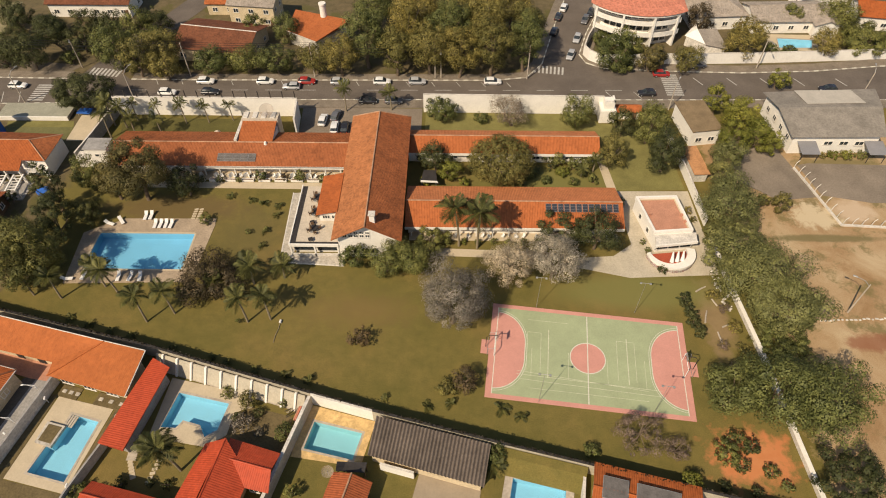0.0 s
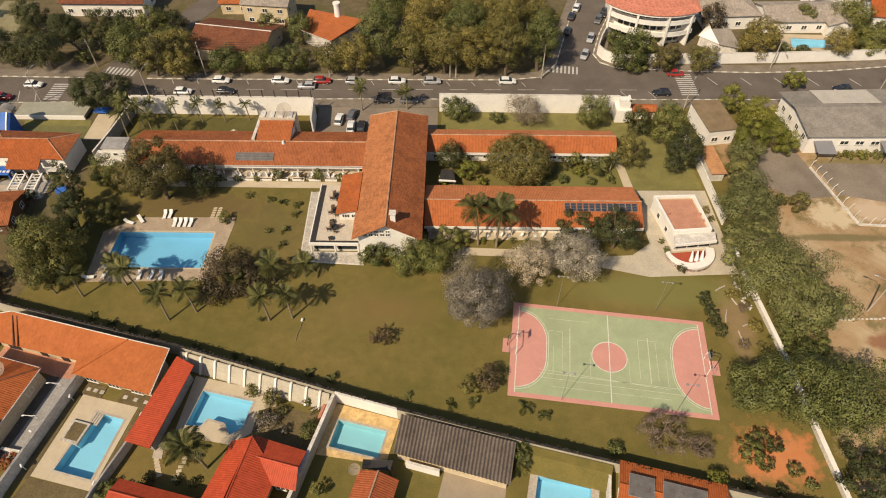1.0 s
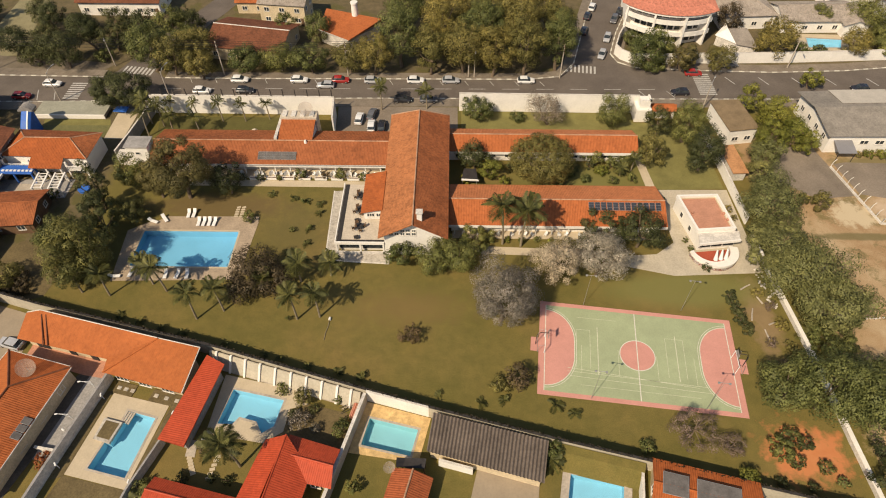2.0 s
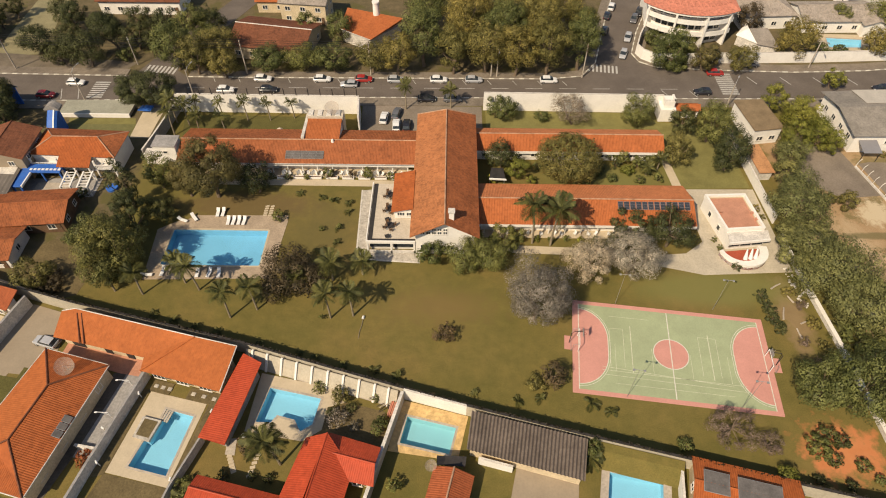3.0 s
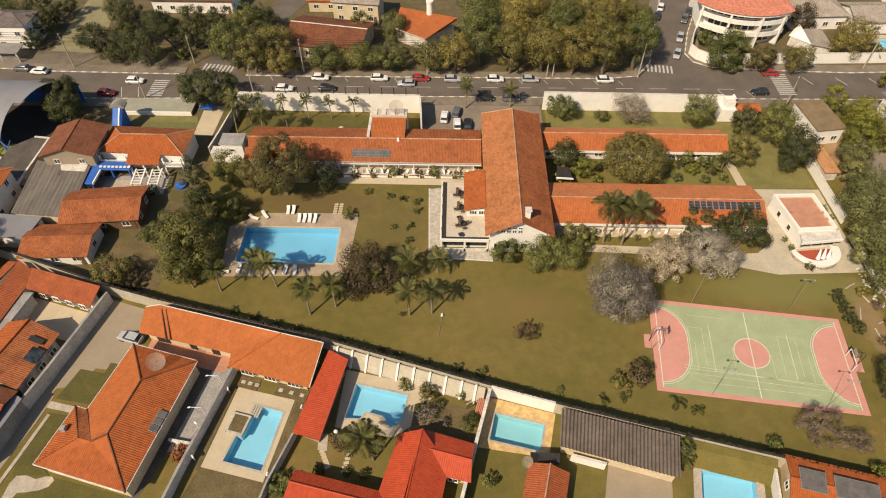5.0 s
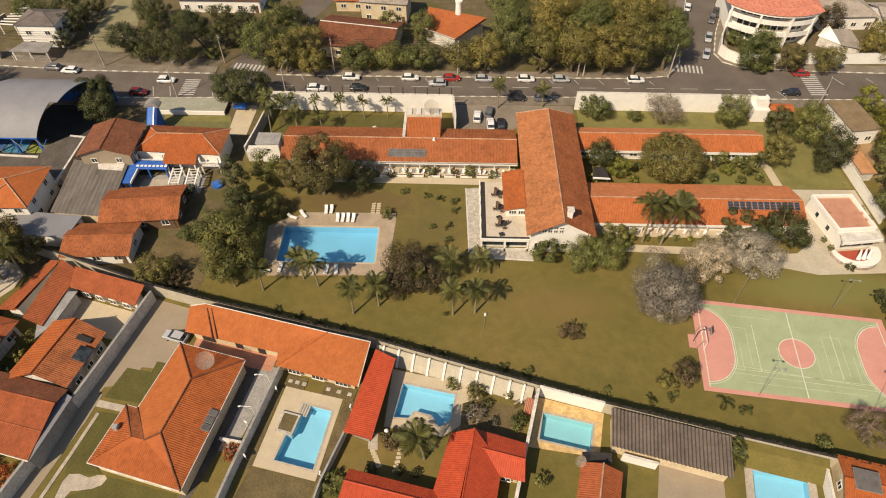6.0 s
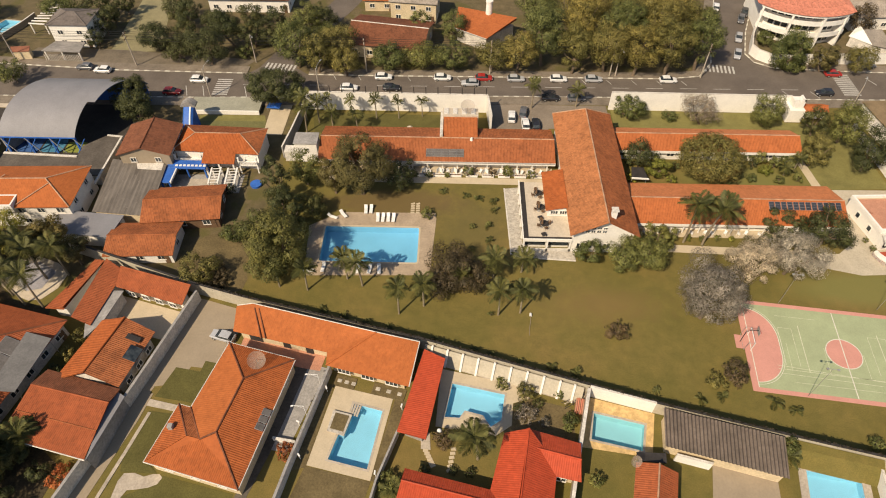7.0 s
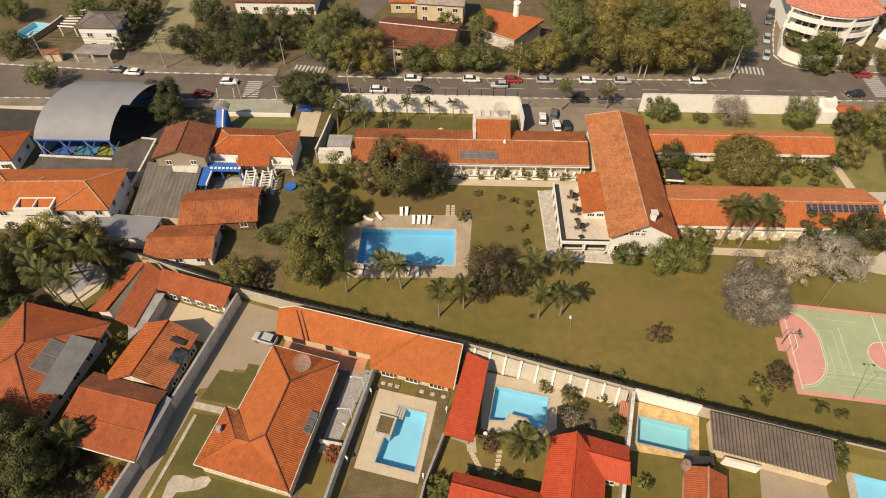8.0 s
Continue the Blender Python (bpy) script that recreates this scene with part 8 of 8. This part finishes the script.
def low_wall_planter(x0, x1, y, z=0.0):
    o = thing("planter", "low white masonry planter in front of the veranda", "planter", "planters")
    part("box", prism(rect(x0, y - 0.3, x1, y + 0.3), z, z + 0.5, [rect(x0 + 0.1, y - 0.2, x1 - 0.1, y + 0.2)]), M_WHITE, o)
    part("soil", boxed(x0 + 0.1, y - 0.2, z, x1 - 0.1, y + 0.2, z + 0.42), M_WOOD, o)


for i in range(9):
    low_wall_planter(-52.0 + i * 3.3, -49.6 + i * 3.3, 92.7)
for kind, x, y, r in (("G", -38.5, 93.0, 1.3), ("G", -30.4, 92.9, 1.3), ("A", -33.5, 93.2, 0.9), ("G", -42.6, 92.2, 0.7), ("G", -25.6, 92.4, 1.0), ("D", -46.4, 92.0, 0.9), ("D", -50.6, 91.9, 1.2)):
    seed += 1
    tree(kind, x, y, 0.25 + r * 0.85, r, r * 0.82, seed, "clipped veranda shrubs")

# ---- terrace furniture ----
dark_chair = None
for k, (x, y) in enumerate(((-25.2, 84.6), (-25.0, 80.8), (-24.7, 76.6))):
    t = thing("round_table", "dark round terrace table on the bare deck", "table", "terrace tables", "", (x + 0.1, y - 0.2, 3.05))
    part("tabletop", rod([(0, 0, 0.7), (0, 0, 0.75)], 0.75, 0.75, 18), M_DARK, t)
    part("stem", rod([(0, 0, 0.02), (0, 0, 0.7)], 0.05), M_DARK, t)
    part("foot", rod([(0, 0, 0), (0, 0, 0.03)], 0.3, 0.28, 12), M_DARK, t)
    sunshade = thing("closed_parasol", "closed dark parasol standing beside a terrace table", "parasol", "terrace parasols", "", (x - 0.3, y - 0.6, 3.05), 40 * k)
    part("base", rod([(0, 0, 0), (0, 0, 0.12)], 0.32, 0.28, 12), M_GREY, sunshade)
    part("pole", rod([(0, 0, 0.1), (0, 0, 2.5)], 0.035), M_DARK, sunshade)
    part("canopy", rod([(0, 0, 1.0), (0, 0, 1.4), (0, 0, 2.4)], 0.26, 0.05, 9), M_WOOD, sunshade)
    if k:
        stool = thing("side_table", "small square dark side table on the deck", "table", "terrace side tables", "", (x - 0.1, y - 2.7, 3.05), 20)
        part("tabletop", boxed(-0.42, -0.42, 0.4, 0.42, 0.42, 0.46, 0.01), M_DARK, stool)
        for px_, py_ in ((-0.35, -0.35), (0.35, -0.35), (0.35, 0.35), (-0.35, 0.35)):
            part("leg", boxed(px_ - 0.03, py_ - 0.03, 0, px_ + 0.03, py_ + 0.03, 0.4), M_DARK, stool)
    for deg in (20, 110, 200, 290):
        m = pose(x + 0.1 + 1.0 * math.cos(radians(deg)), y - 0.2 + 1.0 * math.sin(radians(deg)), 3.05, 0, 0, deg - 90)
        if dark_chair is None:
            dark_chair = garden_chair(M_WOOD, "dark wooden chair drawn up to a terrace table", "terrace chairs")
            dark_chair.matrix_world = m
        else:
            copy_thing(dark_chair, m)
for i in range(3):
    u = thing("closed_parasol", "closed white parasol leaning on the round balcony", "parasol", "closed parasols", "", (39.3 + i * 0.95, 71.6 + 0.12 * i, 0.7), 12)
    part("pole", rod([(0, 0, 0), (0, 0.6, 2.3)], 0.03), M_STEEL, u)
    part("canopy", rod([(0, 0.05, 0.25), (0, 0.3, 1.2), (0, 0.6, 2.25)], 0.40, 0.12, 10), M_CLOTH, u)

# ---- court equipment ----
def goal(sx):
    g = thing("goal", "white tubular goal with a basketball backboard behind", "goal", "court goals")
    g.matrix_world = court_m @ pose(sx * (GL + 0.1), 0.1, 0.05, 0, 0, 0 if sx > 0 else 180)
    for y in (-1.5, 1.5):
        part("post", rod([(0, y, 0), (0, y, 2.0)], 0.06), M_CLOTH, g)
        part("stay", rod([(0, y, 2.0), (0.9, y, 1.9), (1.1, y, 0)], 0.035), M_STEEL, g)
    part("crossbar", rod([(0, -1.5, 2.0), (0, 1.5, 2.0)], 0.06), M_CLOTH, g)
    part("ground_bar", rod([(1.1, -1.5, 0.04), (1.1, 1.5, 0.04)], 0.035), M_STEEL, g)
    h = thing("basketball_hoop", "basketball hoop on a dark cranked pole", "basketball hoop", "basketball hoops")
    h.matrix_world = court_m @ pose(sx * (GL + 1.5), 0.1, 0.0, 0, 0, 0 if sx > 0 else 180)
    part("pole", rod([(0, 0, 0), (0, 0, 2.7), (-0.5, 0, 3.4), (-1.7, 0, 3.5)], 0.06), M_DARK, h)
    b = part("backboard", boxed(-1.78, -0.65, 2.9, -1.72, 0.65, 3.65, 0.01), M_GREY, h)
    bm = bmesh.new()
    ring = [(-2.05 + 0.23 * math.cos(a), 0.23 * math.sin(a), 3.05) for a in (2 * math.pi * i / 16 for i in range(17))]
    tube(bm, ring, 0.02, None, 5, False)
    part("ring", bm, M_TAIL, b)


goal(-1), goal(1)


def court_light(x, y, rz, h=8.0):
    p = thing("court_light", "slim grey court light pole with twin floodlights", "light pole", "court lights", "", (x, y, 0), rz)
    part("pole", rod([(0, 0, 0), (0, 0, h * 0.5), (0, 0, h)], 0.04, 0.025), M_STEEL, p)
    part("crossarm", rod([(-0.75, 0, h), (0.75, 0, h)], 0.035), M_STEEL, p)
    for s in (-1, 1):
        part("floodlight", boxed(s * 0.75 - 0.16, -0.2, h - 0.12, s * 0.75 + 0.16, 0.1, h + 0.1, 0.04), M_STEEL, p)


for x, y in ((13.5, 44.6), (30.4, 43.0), (14.6, 62.0), (30.9, 61.1)):
    court_light(x, y, -6.6)
lamp = thing("garden_lamp", "white globe lamp on a pale pole lying on the lawn", "lamp", "", "", (-28.3, 54.4, 0.06), 84)
part("pole", rod([(0, 0, 0), (1.3, 0.08, 0.02), (2.6, -0.05, 0.02), (3.9, 0, 0.1)], 0.06, 0.05), M_PALMBARK, lamp)
part("globe", rod([(3.8, 0, 0.12), (3.95, 0, 0.14), (4.15, 0, 0.14), (4.3, 0, 0.12)], 0.22, 0.2, 12), M_CLOTH, lamp)

# ---- street lamps, poles and wires ----
def street_lamp(x, y, rz, h=9.0, arm=2.2, group="street lamps"):
    p = thing("street_lamp", "concrete street pole with a curved lamp arm", "street lamp", group, "", (x, y, 0), rz)
    part("pole", rod([(0, 0, 0), (0, 0, h)], 0.16, 0.1), M_GREYLIGHT, p)
    part("arm", rod([(0, 0, h - 0.4), (arm * 0.4, 0, h + 0.4), (arm, 0, h + 0.6)], 0.05), M_STEEL, p)
    part("lamp_head", boxed(arm - 0.1, -0.14, h + 0.52, arm + 0.6, 0.14, h + 0.68, 0.04), M_STEEL, p)


def utility_pole(x, y, h=9.0):
    p = thing("utility_pole", "grey concrete utility pole with crossarms", "pole", "utility poles", "", (x, y, 0))
    part("pole", rod([(0, 0, 0), (0, 0, h)], 0.17, 0.11), M_GREYLIGHT, p)
    for z in (h - 0.5, h - 1.6):
        part("crossarm", boxed(-0.07, -1.0, z, 0.07, 1.0, z + 0.14), M_WOOD, p)


for x, y, rz, h in ((-98.2, 118.4, 70, 7.5), (-90.9, 133.2, -60, 7.5), (49.2, 117.7, 60, 6.5), (93.2, 121.0, 70, 8.0), (74.4, 134.8, -80, 7.5), (-2.6, 129.6, -90, 7.5), (-72.6, 118.6, 70, 8.0), (66.5, 61.7, 150, 7.5)):
    street_lamp(x, y, rz, h)
xs = (-150, -120, -63, -33, -4, 18)
for x in xs:
    utility_pole(x, 129.6 if x > -90 else 130.2 - (x + 90) * 0.02)
for k, (dy, z) in enumerate(((-0.9, 8.6), (0.0, 8.6), (0.9, 8.6), (-0.8, 7.5), (0.6, 7.4))):
    w = thing("power_line", "thin dark overhead cable between street poles", "cable", "power lines")
    bm = bmesh.new()
    for a, b in zip(xs, xs[1:]):
        ya, yb = (129.6 if v > -90 else 130.2 - (v + 90) * 0.02 for v in (a, b))
        tube(bm, [(a + (b - a) * t, ya + (yb - ya) * t + dy, z + 0.14 - 1.4 * t * (1 - t)) for t in (i / 8 for i in range(9))], 0.035, None, 4, False)
    part("cable", bm, M_RUBBER, w)
for x0, x1, y in ((-74.6, -34.4, 114.5),):
    f = thing("wall_fence", "dark wire fence posts along the top of the white wall", "fence")
    k = int((x1 - x0) / 2.55)
    for i in range(k + 1):
        x = x0 + (x1 - x0) * i / k
        part("post", boxed(x - 0.09, y - 0.06, 4.75, x + 0.09, y + 0.06, 6.4), M_DARK, f)
    for z in (5.2, 5.6, 6.0):
        part("wire", rod([(x0, y, z), (x1, y, z)], 0.012, None, 3), M_DARK, f)
fe = thing("yard_fence", "leaning white concrete fence posts round a yard", "fence")
for (ax, ay), (bx, by), n in (((70.4, 98.0), (73.6, 81.8), 9), ((73.6, 81.8), (84.0, 81.2), 6)):
    for i in range(n):
        x, y = ax + (bx - ax) * i / n, ay + (by - ay) * i / n
        part("post", rod([(x, y, 0), (x + 0.15, y, 1.6), (x + 0.6, y + 0.1, 2.1)], 0.07), M_WHITE_OLD, fe)
    part("footing", prism(path_strip([(ax, ay), (bx, by)], 0.35), 0, 0.35), M_WHITE_OLD, fe)

# ---- details of the southern gardens ----
B0, BD = Vector((-45.2, 51.0)), Vector((24.6, -7.1)).normalized()


def bank_slab(k0, k1, prof):
    """A length of sloping face along the wall; prof gives its distance from the wall and height."""
    bm = bmesh.new()
    a, b = ([bm.verts.new((B0.x + BD.x * k + BD.y * o, B0.y + BD.y * k - BD.x * o, z)) for o, z in prof] for k in (k0, k1))
    bm.faces.new(a)
    bm.faces.new(b[::-1])
    for m_ in range(len(prof)):
        bm.faces.new((a[m_], b[m_], b[m_ - 1], a[m_ - 1]))
    bmesh.ops.recalc_face_normals(bm, faces=bm.faces[:])
    return bm


slope = setting("retaining_slope", bank_slab(0.0, 25.2, ((0.15, 0), (0.15, 2.3), (0.32, 2.3), (1.75, 0))), M_TANWALL, "sloping plastered retaining face below the boundary wall", "wall")
for k in (1.3, 3.8, 6.3, 8.8, 11.4, 14.0, 16.55, 19.1, 21.6, 23.8):
    part("rib", bank_slab(k - 0.16, k + 0.16, ((0.2, 0), (0.2, 2.62), (0.5, 2.62), (2.0, 0))), M_WHITE, slope, "white painted rib")
stack = thing("roof_tile_stack", "stack of pinkish clay tiles leaning on a wall", "tiles", "", "", (-21.6, 41.7, 0), -14)
for i in range(6):
    part("tile_row", boxed(-0.75 + i * 0.25, -1.1, 0, -0.55 + i * 0.25, 1.1, 0.9 + 0.1 * (i % 2), 0.03), M_TILE_PINK if i % 2 else M_TERRACOTTA, stack)
scrap = thing("scrap_heap", "small heap of dark scrap iron on the footway", "heap", "", "", (-23.1, 42.4, 0.05), 20)
rs = random.Random(3)
for i in range(9):
    part("iron_rod", rod([(rs.uniform(-1.2, 1.2), rs.uniform(-0.6, 0.6), 0.03), (rs.uniform(-1.2, 1.2), rs.uniform(-0.6, 0.6), rs.uniform(0.1, 0.7))], 0.05), M_DARK if i % 3 else M_GREYLIGHT, scrap)
isl = thing("pool_island", "square stone planter at the pool's corner", "planter")
part("kerb", prism([(-58.5, 40.2), (-55.6, 39.5), (-56.4, 36.3), (-59.0, 37.0)], 0, 0.45), M_STONE, isl)
part("soil", prism([(-58.1, 39.8), (-56.0, 39.3), (-56.6, 36.8), (-58.6, 37.3)], 0.4, 0.48), M_EARTH_GARDEN, isl)
for i in range(4):
    st = thing("pool_step", "pale submerged step at the pool's corner", "step", "pool steps")
    part("tread", boxed(-0.15, -0.9, -0.12, 0.15, 0.9, -0.1 + 0.11), M_GREYLIGHT, st)
    st.matrix_world = pose(-55.9 + i * 0.38, 40.6 - i * 0.1, 0.06, 0, 0, -14)
for (x, y), rz in zip(((-59.9, 43.4), (-48.3, 40.7), (-62.2, 32.8), (-51.3, 30.6), (-63.2, 37.8)), (20, -10, 40, 0, 60)):
    l = thing("garden_spotlight", "small white garden lamp on a short post", "lamp", "garden spotlights", "", (x, y, 0), rz)
    part("post", rod([(0, 0, 0), (0, 0, 1.3)], 0.06), M_CLOTH, l)
    part("head", boxed(-0.12, -0.3, 1.25, 0.12, 0.3, 1.5, 0.05), M_CLOTH, l)


def dish(x, y, z, r, rz, tilt=40):
    d = thing("satellite_dish", "pale mesh satellite dish on a roof", "satellite dish", "satellite dishes", "", (x, y, z), rz)
    bm = bmesh.new()
    prev = None
    for k in range(5):
        rr = r * (k / 4) + 0.02
        ring = [bm.verts.new((rr * math.cos(a), rr * math.sin(a), 0.28 * r * (k / 4) ** 2)) for a in (2 * math.pi * i / 20 for i in range(20))]
        if prev:
            for i in range(20):
                bm.faces.new((prev[i], prev[(i + 1) % 20], ring[(i + 1) % 20], ring[i]))
        prev = ring
    part("reflector", bm, M_MESH, d, at=pose(0, 0, 1.0, tilt, 0, 0))
    part("mast", rod([(0, 0, -0.4), (0, 0, 1.0)], 0.05), M_STEEL, d)
    part("feed", rod([(0, 0, 1.0), (0, -0.55 * r, 1.0 + 0.7 * r)], 0.025), M_STEEL, d)


dish(-70.2, 45.6, 4.2, 1.35, 30)
dish(-38.6, 106.8, 5.9, 1.5, 10, 30)
dish(-15.9, 32.0, 3.1, 0.8, 20)
# stepping stones
for cx, cy, dx, dy, n in ((-48.6, 82.0, 0.0, 0.62, 5), (-40.5, 34.8, -0.12, -0.62, 6), (-44.5, 34.5, 0.22, -0.44, 6), (-46.8, 91.0, 0.75, 0.25, 5)):
    for i in range(n):
        for s in ((-0.5, 0.5) if n == 5 and dx == 0 else (0,)):
            o = thing("stepping_stone", "pale square stepping stone set in the lawn", "stone", "stepping stones", "", (cx + i * dx + s * 1.0, cy + i * dy, 0), 5 * i)
            part("slab", boxed(-0.38, -0.22, -0.03, 0.38, 0.22, 0.06, 0.015), M_DECK_PALE, o)

# ---- blue details and playground of the western school ----
ty = thing("slide_tower", "tall blue covered slide with a grey cap beside a yard", "slide")
part("chute", loft([[(-99.9, y, 0), (-99.9, y, h - 0.5), (-99.5, y, h), (-98.1, y, h), (-97.7, y, h - 0.5), (-97.7, y, 0)] for y, h in ((103.6, 2.2), (105.6, 4.0), (108.2, 6.0))]), M_BLUE, ty)
part("stripe", loft([[(-98.4, y, h + 0.02), (-98.4, y, h + 0.06), (-98.1, y, h + 0.06), (-98.1, y, h + 0.02)] for y, h in ((103.7, 2.25), (105.6, 4.0), (107.4, 5.4))]), M_CLOTH, ty, "white edge stripe")
part("cap", loft([[(-100.4 + dx * 3.2 / 6, y, 5.5 + 0.9 * math.sin(math.pi * dx / 6)) for dx in range(7)] + [(-97.2, y, 5.2), (-100.4, y, 5.2)] for y in (107.3, 109.2)]), M_FIBRE, ty, "rounded grey cap")
paving("green_yard", [(-95.6, 104.6), (-83.4, 105.0), (-83.4, 109.6), (-99.8, 109.4), (-99.6, 107.0), (-95.6, 107.0)], plain("faded_green_floor", (0.16, 0.15, 0.06), 0.2, 0.4, 3.0), "faded green yard behind a school", 0.05)
gr = thing("platform", "long low grey platform beside a green yard", "platform")
part("sheet", boxed(-101.4, 112.2, 0.8, -85.4, 117.2, 0.95, 0.02), plain("pale_grey_green_sheet", (0.33, 0.32, 0.25), 0.12, 0.4, 3.0), gr)
part("edge", boxed(-101.4, 111.9, 0, -85.4, 112.18, 1.0, 0.02), M_WHITE, gr)
part("base", boxed(-101.2, 112.3, 0, -85.6, 117.0, 0.8), M_GREYLIGHT, gr)
paving("school_path", [(-83.2, 105.0), (-79.0, 105.0), (-78.6, 118.0), (-83.4, 118.0)], M_DECK_PALE, "pale concrete path", 0.055)
paving("school_yard", [(-110, 86.5), (-84.0, 86.5), (-84.0, 92), (-98, 91.6), (-110, 93)], M_GREY, "grey concrete school yard", 0.05)
paving("pergola_floor", rect(-96.6, 86.8, -89.6, 90.4), M_GREYLIGHT, "pale tiled floor of a school yard", 0.07)
bl = thing("blue_pergola", "blue angled pergola roof with white skylights beside a house", "pergola")
part("beam", boxed(-98.9, 90.4, 2.6, -91.0, 92.8, 2.9, 0.03), M_BLUE, bl)
part("side_beam", boxed(-98.9, 86.2, 2.6, -96.9, 90.38, 2.88, 0.03), M_BLUE, bl)
part("side_edge", boxed(-96.88, 86.3, 2.5, -96.6, 90.3, 2.95, 0.02), M_CLOTH, bl, "white beam edge")
for x, y in ((-98.6, 86.5), (-97.1, 86.5), (-98.6, 92.4), (-91.4, 90.8), (-91.4, 92.4), (-95.0, 90.8)):
    part("post", boxed(x - 0.14, y - 0.14, 0, x + 0.14, y + 0.14, 2.6, 0.02), M_BLUE, bl)
for i in range(8):
    part("skylight", boxed(-97.2 + i * 0.8, 90.9, 2.9, -96.65 + i * 0.8, 91.4, 3.02, 0.02), M_CLOTH, bl)
for x in (-89.0, -85.7):
    fr = thing("white_frame", "white framed climbing structure in a yard", "frame", "white frames", "", (x, 91.0, 0), 6)
    for px_ in (-0.9, 0.9):
        for y in (-4.2, 0.0):
            part("post", boxed(px_ - 0.13, y - 0.13, 0, px_ + 0.13, y + 0.13, 2.4), M_WHITE, fr)
        part("rail", boxed(px_ - 0.15, -4.5, 2.4, px_ + 0.15, 0.2, 2.6), M_WHITE, fr)
    for i in range(6):
        part("rung", boxed(-0.75, -4.2 + i * 0.8, 2.42, 0.75, -4.08 + i * 0.8, 2.54), M_WHITE, fr)
pd = thing("paddling_pool", "round blue paddling pool on bare ground", "pool", "", "", (-81.0, 88.9, 0))
part("rim", rod([(0, 0, 0), (0, 0, 0.5)], 1.1, 1.15, 18), M_BLUE, pd)
for x, y, l, rz in ((43.2, 66.2, 2.2, 30), (44.8, 63.4, 1.6, 110), (42.6, 60.4, 2.6, 70), (45.4, 58.6, 1.4, 20), (43.8, 56.4, 2.0, 95)):
    lg = thing("log", "pale weathered log lying in dry grass", "log", "logs beside the court", "", (x, y, 0.14), rz)
    part("wood", rod([(-l / 2, 0, 0), (0, 0.05, 0.02), (l / 2, 0, 0)], 0.16, 0.12, 8), M_GREYLIGHT, lg)
tp = thing("tarpaulin", "small bright blue tarpaulin over a frame", "tarpaulin")
part("sheet", prism([(-84.0, 113.4), (-81.0, 113.2), (-80.8, 115.2), (-83.8, 115.4)], 0.9, 1.0), M_BLUE, tp)
for x, y in ((-83.8, 113.6), (-81.2, 113.4), (-81.0, 115.0), (-83.6, 115.2)):
    part("post", rod([(x, y, 0), (x, y, 0.9)], 0.05), M_STEEL, tp)
rng = random.Random(8)
for i in range(16):
    x, y = 46.7 + rng.uniform(-0.8, 0.8) + 0.02 * i, 69.8 - 0.55 * i + rng.uniform(-0.5, 0.5)
    rb = thing("masonry_block", "broken white masonry block lying beside the wall", "block", "masonry blocks beside the wall", "", (x, y, 0), rng.uniform(0, 180))
    w = rng.uniform(0.14, 0.42)
    part("block", boxed(-w, -w * 0.5, 0, w, w * 0.5, w * 0.6, 0.06), M_WHITE_OLD, rb)
# cantilevered lamp brackets on the lane wall
for x, y in ((-62.2, 39.4), (-61.0, 44.6)):
    br = thing("lamp_bracket", "white tubular lamp bracket on the lane wall", "lamp", "lane lamps", "", (x - 0.2, y, 0), 14)
    part("post", rod([(0, 0, 0), (0, 0, 3.0)], 0.05), M_CLOTH, br)
    part("arm", rod([(0, 0, 3.0), (-1.5, 0.3, 3.25)], 0.045), M_CLOTH, br)
    part("stay", rod([(0, 0, 2.2), (-1.0, 0.2, 3.15)], 0.03), M_CLOTH, br)
    part("head", boxed(-1.8, 0.2, 3.16, -1.4, 0.4, 3.3, 0.03), M_CLOTH, br)
# low white wall across the lane, a globe lamp and a pale slab beside the red-roofed shed
low = thing("low_lane_wall", "low white wall with a pale coping across the lane", "wall", "", "", (-64.9, 35.2, 0), -9)
part("body", boxed(-1.65, -0.12, 0, 1.65, 0.12, 0.8, 0.02), M_WHITE, low)
part("coping", boxed(-1.7, -0.2, 0.8, 1.7, 0.2, 0.92, 0.02), M_WHITE_OLD, low)
gl = thing("globe_lamp", "white globe lamp on a short post beside a path", "lamp", "", "", (-42.6, 36.7, 0))
part("post", rod([(0, 0, 0), (0, 0, 1.5)], 0.05), M_WHITE, gl)
ball = bmesh.new()
bmesh.ops.create_uvsphere(ball, u_segments=14, v_segments=8, radius=0.34, matrix=pose(0, 0, 1.8))
part("globe", ball, M_CLOTH, gl)
paving("garden_slab", [(-45.3, 37.0), (-44.0, 37.2), (-43.8, 34.6), (-45.2, 34.7)], M_GREYLIGHT, "pale concrete slab at the end of a shed", 0.05)
# broken stone kerb across the bare field
kb = thing("stone_kerb", "broken row of pale stones across bare earth", "kerb")
for i in range(26):
    x = 61.4 + i * 0.72
    w = rng.uniform(0.16, 0.34)
    part("stone", boxed(-w, -0.14, 0, w, 0.14, 0.2, 0.04), M_WHITE_OLD, kb, at=pose(x, 59.9 + 0.05 * (x - 61.4) + rng.uniform(-0.1, 0.1), 0, 0, 0, rng.uniform(-12, 12)))
# white folding screens between the veranda bays
for i, x in enumerate((-50.4, -47.2, -44.2, -41.2, -38.0, -34.8, -31.8, -28.6, -25.6)):
    sc = thing("folding_screen", "white angled screen between the veranda bays", "screen", "veranda screens", "", (x, 93.5, 0.16), 0)
    for s in (-1, 1):
        part("leaf_panel", boxed(0, -0.02, 0, 0.95, 0.02, 1.15, 0.01), M_CLOTH, sc, at=pose(0, 0.5, 0, 0, 0, -90 + 38 * s))
